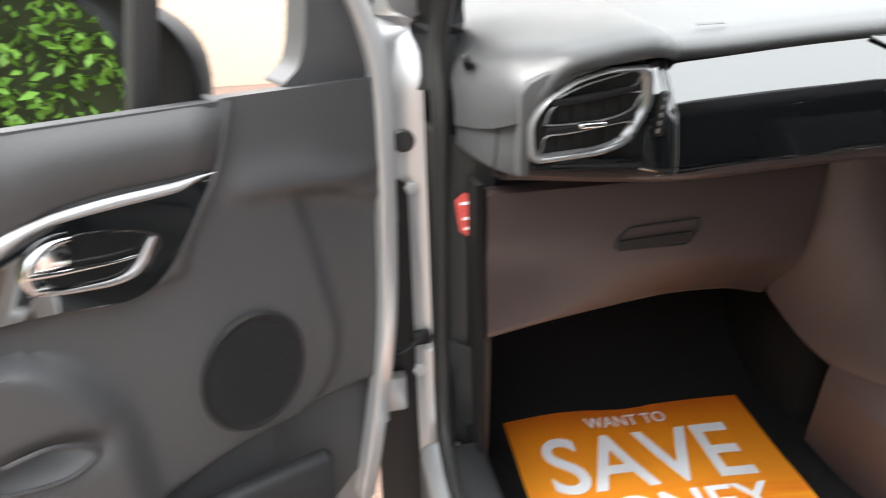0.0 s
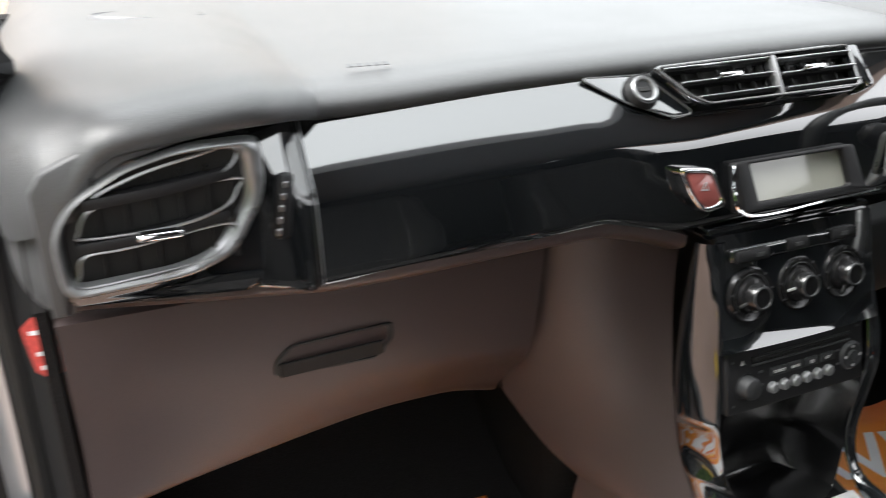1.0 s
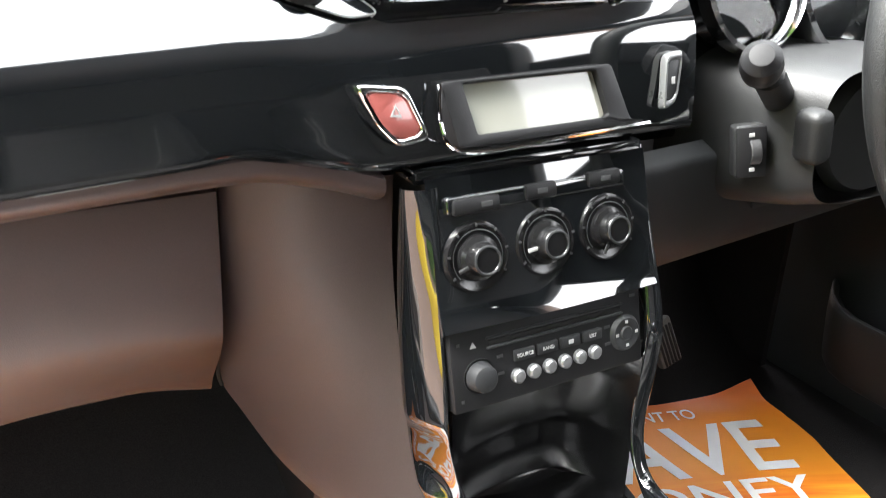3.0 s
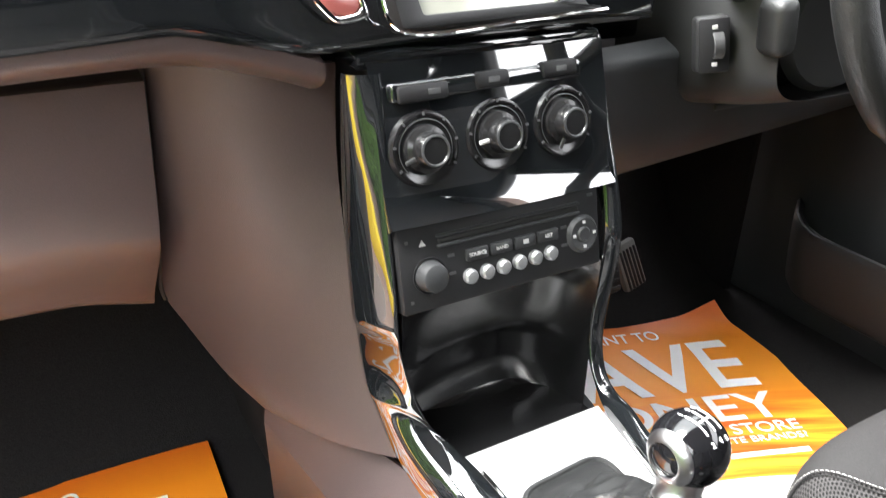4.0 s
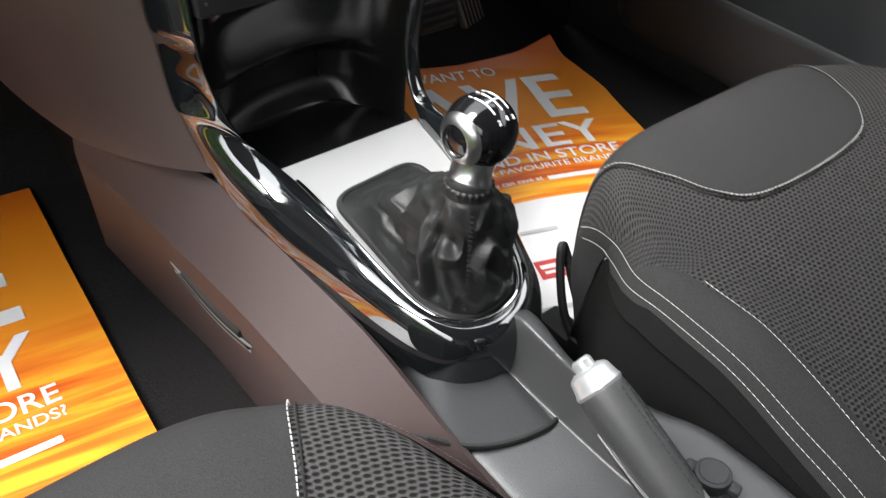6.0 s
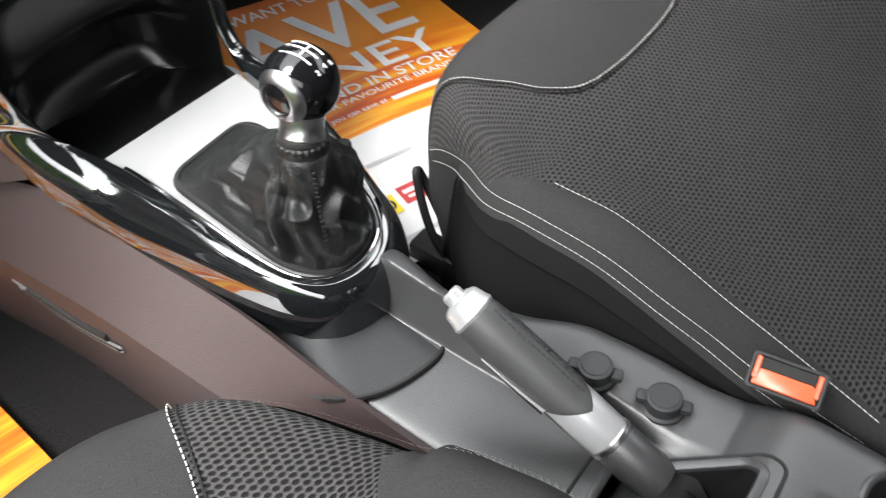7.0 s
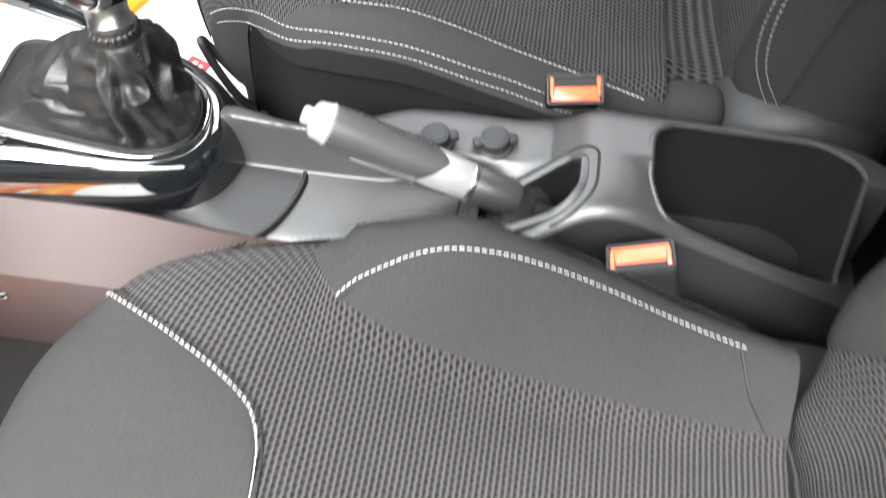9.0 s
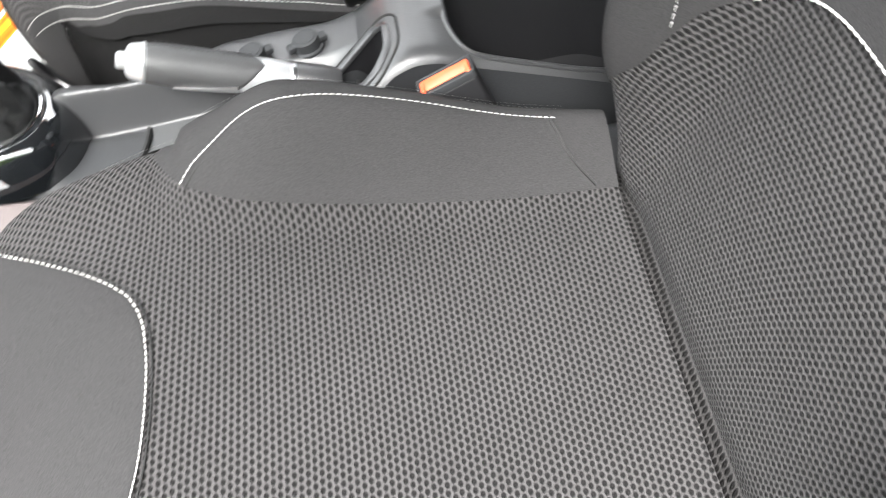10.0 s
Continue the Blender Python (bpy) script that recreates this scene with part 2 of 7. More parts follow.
def woven(name, colour, pitch_u, pitch_v, deep=1.0, hole=0.30, rough=0.9):
    """Open knitted seat cloth: staggered pits along rows, by the mesh's own metric map."""
    m = bpy.data.materials.new(name)
    m.use_nodes = True
    n, l = m.node_tree.nodes, m.node_tree.links
    b = n["Principled BSDF"]
    uv = n.new("ShaderNodeUVMap")
    sep = n.new("ShaderNodeSeparateXYZ")
    wob = n.new("ShaderNodeTexNoise")
    wob.inputs["Scale"].default_value = 60
    l.new(uv.outputs["UV"], wob.inputs["Vector"])
    l.new(uv.outputs["UV"], sep.inputs["Vector"])

    def math(op, a, c):
        k = n.new("ShaderNodeMath")
        k.operation = op
        for sock, v in zip(k.inputs, (a, c)):
            if isinstance(v, (int, float)):
                sock.default_value = v
            elif v is not None:
                l.new(v, sock)
        return k.outputs["Value"]

    w = math("MULTIPLY", wob.outputs["Fac"], 0.5)
    su = math("SINE", math("ADD", math("MULTIPLY", sep.outputs["X"], 2 * 3.14159 / pitch_u), w), None)
    sv = math("SINE", math("ADD", math("MULTIPLY", sep.outputs["Y"], 2 * 3.14159 / pitch_v), w), None)
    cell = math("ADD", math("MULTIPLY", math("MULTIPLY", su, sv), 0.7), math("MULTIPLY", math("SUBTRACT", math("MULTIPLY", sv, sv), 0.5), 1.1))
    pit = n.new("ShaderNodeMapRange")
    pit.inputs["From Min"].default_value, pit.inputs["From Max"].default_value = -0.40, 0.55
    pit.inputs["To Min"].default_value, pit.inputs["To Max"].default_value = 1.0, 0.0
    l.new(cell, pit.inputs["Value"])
    fibre = n.new("ShaderNodeTexNoise")
    fibre.inputs["Scale"].default_value, fibre.inputs["Detail"].default_value = 900, 3
    l.new(uv.outputs["UV"], fibre.inputs["Vector"])
    soil = n.new("ShaderNodeTexNoise")
    soil.inputs["Scale"].default_value, soil.inputs["Detail"].default_value = 7, 4
    l.new(uv.outputs["UV"], soil.inputs["Vector"])
    # darkens the colour inside the pits to stand for their shade
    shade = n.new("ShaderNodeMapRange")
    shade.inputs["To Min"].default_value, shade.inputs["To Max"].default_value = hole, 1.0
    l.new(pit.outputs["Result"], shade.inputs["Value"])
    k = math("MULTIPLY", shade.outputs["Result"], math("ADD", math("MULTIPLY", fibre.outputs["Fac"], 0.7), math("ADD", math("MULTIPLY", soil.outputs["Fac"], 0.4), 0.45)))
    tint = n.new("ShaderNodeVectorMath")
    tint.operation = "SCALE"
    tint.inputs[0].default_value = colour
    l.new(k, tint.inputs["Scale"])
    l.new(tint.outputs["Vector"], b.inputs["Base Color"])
    b.inputs["Roughness"].default_value = rough
    b.inputs["Sheen Weight"].default_value = 0.03
    b.inputs["Specular IOR Level"].default_value = 0.1
    bp = n.new("ShaderNodeBump")
    bp.inputs["Strength"].default_value, bp.inputs["Distance"].default_value = deep, 0.0015
    h = math("ADD", pit.outputs["Result"], math("MULTIPLY", fibre.outputs["Fac"], 0.25))
    l.new(h, bp.inputs["Height"])
    l.new(bp.outputs["Normal"], b.inputs["Normal"])
    return m


def pane(name, tint=(1, 1, 1), gloss=0.9):
    """Clear glazing: see-through, with a surface shine that grows towards grazing."""
    m = bpy.data.materials.new(name)
    m.use_nodes = True
    n, l = m.node_tree.nodes, m.node_tree.links
    n.remove(n["Principled BSDF"])
    tr, gl, mix, fr = n.new("ShaderNodeBsdfTransparent"), n.new("ShaderNodeBsdfGlossy"), n.new("ShaderNodeMixShader"), n.new("ShaderNodeFresnel")
    tr.inputs["Color"].default_value = (*tint, 1)
    gl.inputs["Roughness"].default_value = 0.02
    fr.inputs["IOR"].default_value = 1.45
    l.new(fr.outputs["Fac"], mix.inputs["Fac"])
    l.new(tr.outputs["BSDF"], mix.inputs[1])
    l.new(gl.outputs["BSDF"], mix.inputs[2])
    l.new(mix.outputs["Shader"], n["Material Output"].inputs["Surface"])
    return m


def printed_orange(name):
    """Orange print: a warm gradient from the top with flowing light and dark streaks below."""
    m = bpy.data.materials.new(name)
    m.use_nodes = True
    n, l = m.node_tree.nodes, m.node_tree.links
    b = n["Principled BSDF"]
    uv = n.new("ShaderNodeUVMap")
    sep = n.new("ShaderNodeSeparateXYZ")
    l.new(uv.outputs["UV"], sep.inputs["Vector"])
    base = n.new("ShaderNodeValToRGB")
    e = base.color_ramp.elements
    e[0].position, e[0].color = 0.0, (0.62, 0.13, 0.01, 1)
    e[1].position, e[1].color = 1.0, (0.72, 0.17, 0.01, 1)
    for pos, col in ((0.15, (0.80, 0.24, 0.012, 1)), (0.42, (0.85, 0.30, 0.02, 1)), (0.7, (0.80, 0.22, 0.015, 1))):
        s = base.color_ramp.elements.new(pos)
        s.color = col
    l.new(sep.outputs["Y"], base.inputs["Fac"])
    mp = n.new("ShaderNodeMapping")
    mp.inputs["Scale"].default_value = (1.0, 14.0, 1.0)
    mp.inputs["Rotation"].default_value = (0, 0, radians(4))
    l.new(uv.outputs["UV"], mp.inputs["Vector"])
    st = n.new("ShaderNodeTexNoise")
    st.inputs["Scale"].default_value, st.inputs["Detail"].default_value, st.inputs["Distortion"].default_value = 1.6, 4, 0.8
    l.new(mp.outputs["Vector"], st.inputs["Vector"])
    streak = n.new("ShaderNodeValToRGB")
    f = streak.color_ramp.elements
    f[0].position, f[0].color = 0.36, (0.62, 0.09, 0.008, 1)
    f[1].position, f[1].color = 0.64, (0.92, 0.46, 0.03, 1)
    mid = streak.color_ramp.elements.new(0.5)
    mid.color = (0.82, 0.22, 0.015, 1)
    l.new(st.outputs["Fac"], streak.inputs["Fac"])
    low = n.new("ShaderNodeMapRange")
    low.inputs["From Min"].default_value, low.inputs["From Max"].default_value = 0.5, 0.75
    l.new(sep.outputs["Y"], low.inputs["Value"])
    mix = n.new("ShaderNodeMix")
    mix.data_type = "RGBA"
    l.new(low.outputs["Result"], mix.inputs["Factor"])
    l.new(base.outputs["Color"], mix.inputs["A"])
    l.new(streak.outputs["Color"], mix.inputs["B"])
    l.new(mix.outputs["Result"], b.inputs["Base Color"])
    b.inputs["Roughness"].default_value = 0.45
    return m


PAD = material("grained_soft_pad", (0.060, 0.061, 0.063), 0.42, 0, 0.15, 0.5, 900, 0.06)
GLOSS = material("piano_black", (0.006, 0.007, 0.008), 0.04, 0, 0, 0, 800, 0.05, 6, 1.0, 1.0)
GLOSS.node_tree.nodes["Principled BSDF"].inputs["Coat IOR"].default_value = 1.7
# dark grey plastic; the brown tint stands for warm light bounced onto it
LOWER = material("grained_lower_plastic_warm_bounce", (0.053, 0.0375, 0.0365), 0.40, 0, 0.12, 0.3, 1100, 0.08, 9, 0, 0.5)
DARKPL = material("dark_grained_plastic", (0.022, 0.023, 0.0245), 0.5, 0, 0.15, 0.4, 1000, 0.08, 9, 0, 0.38)
GREYPL = material("grey_console_plastic", (0.034, 0.0345, 0.036), 0.38, 0, 0.12, 0.35, 1000, 0.10, 9, 0, 0.75)
MATT = material("matt_black_plastic", (0.011, 0.011, 0.012), 0.5, 0, 0.1, 0.2, 900, 0.08, 9, 0, 0.3)
# near-black colour stands for shade in recesses and voids; also draws seams
CAVITY = material("shade_black_plastic", (0.006, 0.006, 0.006), 0.7, 0, 0.1, 0.1)
CHROME = material("chrome", (0.75, 0.76, 0.77), 0.08, 1.0, 0, 0, 800, 0.04)
SATIN = material("satin_metal", (0.55, 0.55, 0.56), 0.3, 1.0, 0.05, 0.05, 1500, 0.06)
PEDAL = material("grey_pedal_rubber", (0.16, 0.16, 0.155), 0.5, 0, 0.15, 0.3, 900)
BALL = material("black_knob_lacquer", (0.006, 0.006, 0.007), 0.05, 0, 0, 0, 800, 0.05)
SLAT = material("dull_silver_slat_edge", (0.22, 0.22, 0.225), 0.35, 0.4)
DOORPL = material("grained_door_plastic", (0.056, 0.057, 0.060), 0.44, 0, 0.15, 0.45, 1000, 0.08)
COLUMN = material("black_column_plastic", (0.016, 0.0165, 0.017), 0.5, 0, 0.15, 0.4, 1000, 0.08)
KEY = material("dull_silver_plastic", (0.26, 0.265, 0.27), 0.28, 0.6, 0.04, 0.03, 2000, 0.04)
SILVERP = material("silver_painted_plastic", (0.48, 0.49, 0.50), 0.28, 0.5, 0.04, 0.03, 2000, 0.04)
POCKET = material("shiny_black_pocket", (0.009, 0.009, 0.0095), 0.18, 0, 0.05, 0.1, 900, 0.08)
TRAY = material("silver_tray", (0.60, 0.60, 0.605), 0.30, 0.6, 0.02, 0.02, 1500, 0.0, 9, 0, 0.5, 0.0)
LEATHER = material("black_leather", (0.010, 0.0105, 0.0108), 0.46, 0, 0.3, 0.8, 900, 0.2, 14, 0, 0.5)
GRIP = material("grey_leather", (0.044, 0.0445, 0.0455), 0.46, 0, 0.2, 0.4, 1600, 0.15, 14, 0, 0.5)
CLOTH = material("smooth_seat_cloth", (0.031, 0.0302, 0.0306), 0.85, 0, 0.25, 0.6, 1300, 0.1, 12, 0, 0.10)
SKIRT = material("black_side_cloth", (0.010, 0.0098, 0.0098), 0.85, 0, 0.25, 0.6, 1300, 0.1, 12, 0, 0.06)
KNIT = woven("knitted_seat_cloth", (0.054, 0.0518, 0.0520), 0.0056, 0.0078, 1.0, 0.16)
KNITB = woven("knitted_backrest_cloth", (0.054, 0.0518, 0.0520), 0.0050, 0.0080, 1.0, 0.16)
THREAD = material("pale_thread", (0.44, 0.435, 0.42), 0.8, 0, 0.2, 0.3)
CARPET = material("black_carpet", (0.012, 0.011, 0.011), 0.95, 0, 0.6, 1.0, 700, 0.2, 14, 0, 0.15)
LINING = material("pale_roof_lining", (0.10, 0.10, 0.105), 0.95, 0, 0.2, 0.4, 700)
RUBBER = material("black_rubber_seal", (0.018, 0.018, 0.018), 0.6, 0, 0.15, 0.3, 700)
PAINT = material("silver_car_paint", (0.52, 0.53, 0.54), 0.3, 0.45, 0.05, 0, 2500, 0.05, 6, 0.8)
PAPER = material("white_print_paper", (0.72, 0.72, 0.73), 0.5, 0, 0.02, 0.05)
INK = material("white_print_ink", (0.82, 0.82, 0.83), 0.5, 0, 0.01, 0)
GREYINK = material("pale_grey_print", (0.45, 0.45, 0.47), 0.5)
ORANGE = printed_orange("orange_print")
REDINK = material("red_print", (0.5, 0.05, 0.05), 0.5)
YELLOWINK = material("yellow_print", (0.8, 0.62, 0.04), 0.5)
BLACKINK = material("black_print", (0.02, 0.02, 0.02), 0.5)
REDBTN = material("red_buckle_plastic", (0.85, 0.14, 0.06), 0.28, 0, 0.03, 0.05)
HAZRED = material("dull_red_lens", (0.30, 0.085, 0.075), 0.2, 0, 0.03, 0, 800, 0.1, 30, 0.6)
# grey display; its base is paled to stand for daylight reflected in it
LCD = material("display_glass_with_glare", (0.30, 0.30, 0.262), 0.10, 0, 0, 0, 800, 0.05, 8, 0.6)
MARK = material("white_symbol_print", (0.38, 0.38, 0.38), 0.5)
DIAL = material("dark_dial_face", (0.03, 0.032, 0.036), 0.12, 0.0, 0, 0, 800, 0.05, 8, 0.8)
MIRROR = material("mirror_glass", (0.85, 0.87, 0.88), 0.015, 1.0, 0, 0, 800, 0.0)
GLASS = pane("clear_glass", (0.93, 0.96, 0.95))
STICKER = material("red_sticker", (0.55, 0.07, 0.06), 0.45, 0, 0.2, 0.1, 200)
WALLC = material("cream_render", (0.74, 0.62, 0.50), 0.9, 0, 0.15, 0.5, 60, 0.05, 1.5)
GROUND = material("brown_paving", (0.22, 0.15, 0.12), 0.9, 0, 0.4, 0.8, 120, 0.15, 0.8)
LEAF = material("hedge_leaf", (0.15, 0.31, 0.045), 0.5, 0, 0.2, 0.2, 40, 0.45, 2.5)
# near-black green standing for the shade deep in the hedge
HEDGE_DARK = material("hedge_inner_shade", (0.03, 0.04, 0.015), 0.95)
KERB = material("yellow_kerb_paint", (0.75, 0.55, 0.03), 0.7, 0, 0.15, 0.3, 90)

# ---- the car's shell: floor at z 0, x right, y to the front ----
body = thing("car_body", (0, -0.4, -0.05), "silver car body shell with black carpet and pale roof lining", "car body", kind="structure")

# carpeted floor with the raised footwell front
def floor_fn(u, v):
    x = -0.74 + 1.46 * u
    y = -1.5 + 2.15 * v
    z = -0.006 + between([(0.30, 0.0), (0.42, 0.06), (0.60, 0.34)], y) + 0.002 * noise.noise((x * 9, y * 9, 0))
    return (x, y, z)
surface("carpet", floor_fn, 40, 60, CARPET, body, "black needle-felt carpet", 0.03)

part("firewall", rbox((1.5, 0.04, 0.55), (0, 0.62, 0.42), 0.01), CARPET, body)
part("sill_panel", rbox((0.07, 1.6, 0.14), (-0.765, -0.6, 0.02), 0.02, 3), PAINT, body)
part("sill_trim", rbox((0.05, 1.5, 0.03), (-0.735, -0.6, 0.10), 0.012, 3), DARKPL, body)
part("far_sill", rbox((0.07, 1.9, 0.12), (0.74, -0.4, 0.02), 0.02, 3), DARKPL, body)

# front hinge pillar of the passenger side: painted jamb, facing back
def jamb_fn(u, v):
    z = -0.10 + 0.86 * v
    lean = between([(0.0, 0.0), (0.62, 0.0), (0.76, 0.05)], z)
    bulge = 0.004 * math.sin(u * math.pi)
    step = 0.010 if 0.235 < z < 0.262 else 0.0
    edge = between([(0.0, -0.792), (0.49, -0.792), (0.505, -0.815), (0.76, -0.815)], z)
    return (edge + (-0.768 - edge) * u + lean * 0.3, 0.232 - 0.016 * u - bulge + step + lean, z)
pillar = surface("hinge_pillar", jamb_fn, 10, 90, PAINT, body, "silver painted door jamb with hinge bolts", 0.02)
part("plug", lathe([(0, 0.004), (0.013, 0.004), (0.016, 0.0), (0.016, -0.004)], 20, facing(-0.797, 0.219, 0.556, 0, -10)), RUBBER, pillar, "round black rubber plug")
part("jamb_clip", joined(rbox((0.028, 0.012, 0.022), (-0.785, 0.212, 0.262), 0.004), tube([(-0.785, 0.208, 0.262), (-0.81, 0.20, 0.25), (-0.83, 0.205, 0.24)], 0.004)), MATT, pillar, "black door check strap fitting")
# added black panel closes the see-through gap and stands for its shade
part("hinge_gap_shade", rbox((0.075, 0.02, 0.98), (-0.816, 0.272, 0.25), 0.004), RUBBER, pillar, "black panel standing for the shade in the hinge gap")
for z in (0.49, 0.20):
    part("hinge_bolt", lathe([(0, 0.006), (0.006, 0.006), (0.007, 0), (0.012, 0)], 6, facing(-0.786, 0.222, z)), PAINT, pillar)
part("hinge", joined(rbox((0.05, 0.025, 0.07), (-0.833, 0.235, 0.47), 0.006), tube([(-0.846, 0.222, 0.43), (-0.846, 0.222, 0.51)], 0.009, 12)), PAINT, pillar, "painted steel door hinge")
part("hinge", joined(rbox((0.05, 0.025, 0.06), (-0.833, 0.235, 0.16), 0.006), tube([(-0.846, 0.222, 0.12), (-0.846, 0.222, 0.20)], 0.009, 12)), PAINT, pillar)

# rubber weather strip round the door opening
strip = smooth_path([(-0.76, -1.0, 0.10), (-0.765, -0.2, 0.09), (-0.764, 0.12, 0.10), (-0.757, 0.195, 0.22), (-0.752, 0.20, 0.42), (-0.75, 0.19, 0.58), (-0.748, 0.20, 0.70), (-0.725, 0.13, 0.82), (-0.68, -0.05, 0.96), (-0.63, -0.3, 1.07), (-0.61, -0.7, 1.10), (-0.63, -1.0, 1.08)], 120)
part("weather_strip", sweep(strip, circle(0.017, 10, 0.75), up=(1, 0, 0)), RUBBER, body, "black rubber door seal")

# A-pillar with its trim, passenger and driver side
for side in (-1, 1):
    path = smooth_path([(side * 0.745, 0.235, 0.62), (side * 0.74, 0.235, 0.74), (side * 0.72, 0.14, 0.84), (side * 0.67, -0.06, 0.985), (side * 0.625, -0.3, 1.08), (side * 0.61, -0.8, 1.12), (side * 0.62, -1.5, 1.08)], 60)
    part("pillar_trim", sweep(path, [(-0.02, -0.03), (0.02, -0.03), (0.03, 0), (0.02, 0.03), (-0.02, 0.03), (-0.03, 0)]), DARKPL, body, "dark plastic pillar trim")
    outer = [p + Vector((side * 0.05, 0.03, 0.01)) for p in path]
    part("roof_rail", sweep(outer, [(-0.03, -0.04), (0.03, -0.04), (0.03, 0.02), (-0.01, 0.04), (-0.03, 0.02)]), PAINT, body)

# tall windscreen that runs far back over the front seats
def screen_fn(u, v):
    x = (u - 0.5) * 2
    y, z = between([(0.0, (0.86, 0.73)), (0.30, (0.45, 0.98)), (0.7, (0.08, 1.10)), (1.0, (-0.20, 1.15))], v)
    w = between([(0.0, 0.72), (0.5, 0.66), (1.0, 0.60)], v)
    return (x * w, y - 0.10 * x * x * (1 - v), z - 0.02 * x * x)
screen = surface("windscreen", screen_fn, 16, 24, GLASS, body, "clear tall windscreen")
screen.visible_shadow = False
def roof_fn(u, v):
    x = (u - 0.5) * 2
    y = -0.20 - 1.62 * v
    return (x * (0.62 + 0.02 * v), y, 1.15 + 0.04 * math.sin(3 * v) - 0.02 * x * x - 0.10 * v * v)
surface("roof", roof_fn, 14, 14, LINING, body, "pale cloth roof lining", -0.03)
part("rear_bulkhead", rbox((1.4, 0.06, 1.2), (0, -1.75, 0.55), 0.03, 3), DARKPL, body)
part("rear_bench", joined(rbox((1.25, 0.5, 0.22), (0, -1.35, 0.16), 0.06, 3), rbox((1.25, 0.16, 0.6), (0, -1.62, 0.5), 0.06, 3)), CLOTH, body, "dark cloth rear bench")
part("rear_side", rbox((0.06, 0.8, 0.62), (-0.73, -1.42, 0.33), 0.03, 3), DARKPL, body)
part("rear_side", rbox((0.06, 0.8, 0.62), (0.70, -1.42, 0.33), 0.03, 3), DARKPL, body)
part("door_post", rbox((0.08, 0.62, 1.05), (-0.70, -1.42, 0.55), 0.025, 3), DARKPL, body)
part("door_post", rbox((0.08, 0.72, 1.05), (0.68, -1.38, 0.55), 0.025, 3), DARKPL, body)
# cowl and bonnet beyond the glass
def bonnet_fn(u, v):
    x = (u - 0.5) * 2
    return (x * 0.74, 0.84 + 0.95 * v, 0.70 - 0.03 * x * x - 0.02 * v - 0.14 * v * v)
surface("bonnet", bonnet_fn, 12, 14, PAINT, body, "silver bonnet", 0.02)
def wing_fn(u, v):
    return (-0.86 - 0.02 * math.sin(v * 3.1), 0.25 + 1.6 * u, -0.25 + 0.92 * v - 0.1 * u * u)
surface("front_wing", wing_fn, 12, 10, PAINT, body, "silver front wing", 0.012)

# side kick panel with the end of the dashboard
def kick_fn(u, v):
    z = 0.02 + 0.55 * v
    x = between([(0, -0.752), (0.45, -0.724), (1, -0.690)], u)
    y = between([(0, 0.195), (0.45, 0.168), (1, 0.150)], u) + 0.04 * u * u * (1 - v)
    return (x, y - 0.02 * (z - 0.45), z)
kick = surface("kick_panel", kick_fn, 10, 20, DARKPL, body, "dark plastic footwell side panel", 0.001)
part("kick_cover", rbox((0.006, 0.07, 0.13), (0, 0, 0), 0.003, 2, Matrix.Translation((-0.735, 0.175, 0.20)) @ Matrix.Rotation(radians(-52), 4, "Z") @ Matrix.Rotation(radians(90), 4, "Z")), DARKPL, kick)
def shade_fn(u, v):
    return (-0.712 - 0.02 * u, 0.12 + 0.42 * u, 0.02 + 0.5 * v)
surface("footwell_side", shade_fn, 6, 6, CARPET, body, "", 0.01)

# red hexagonal warning sticker
STICK_M = Matrix.Translation((-0.7245, 0.1595, 0.466)) @ Matrix.Rotation(radians(-26), 4, "Z")
stick = tagged(part("warning_sticker", plate([(-0.014, -0.022), (0.0, -0.032), (0.014, -0.022), (0.014, 0.022), (0.0, 0.032), (-0.014, 0.022)], 0.0006, STICK_M @ Matrix.Rotation(radians(90), 4, "X") @ Matrix.Rotation(radians(8), 4, "Z")), STICKER, None, ""), "small red hexagonal warning sticker on dark plastic", "sticker")
for z in (0.017, -0.004, -0.018):
    part("print_bar", rbox((0.014, 0.004, 0.0004), (0, 0, 0), 0, 1, STICK_M @ Matrix.Rotation(radians(90), 4, "X") @ Matrix.Rotation(radians(8), 4, "Z") @ Matrix.Translation((0, z, 0.0008))), INK, stick)

# ---- outside ----
def ground_fn(u, v):
    return ((u - 0.5) * 400, (v - 0.5) * 400, -0.34)
tagged(surface("ground", ground_fn, 20, 20, GROUND, None, "", -0.1), "red-brown paved yard", "ground", "", "structure")
tagged(part("wall_north", rbox((14, 0.3, 2.6), (-5.0, 5.2, 0.95), 0.02), WALLC, None), "cream rendered wall beside the yard", "wall", "", "structure")
# added unseen wall, kept low so the gloss parts reflect sky above it
tagged(part("unseen_wall_east", rbox((0.3, 24, 1.1), (9.0, -0.5, 0.2), 0.02), WALLC, None), "low cream rendered wall added out of view to shape the light", "wall", "", "structure")
tagged(part("kerb", rbox((0.16, 9, 0.14), (-3.0, 0.5, -0.28), 0.02), KERB, None), "yellow painted kerb along the hedge", "kerb", "", "structure")

rng = random.Random(4)
hv, hf = [], []
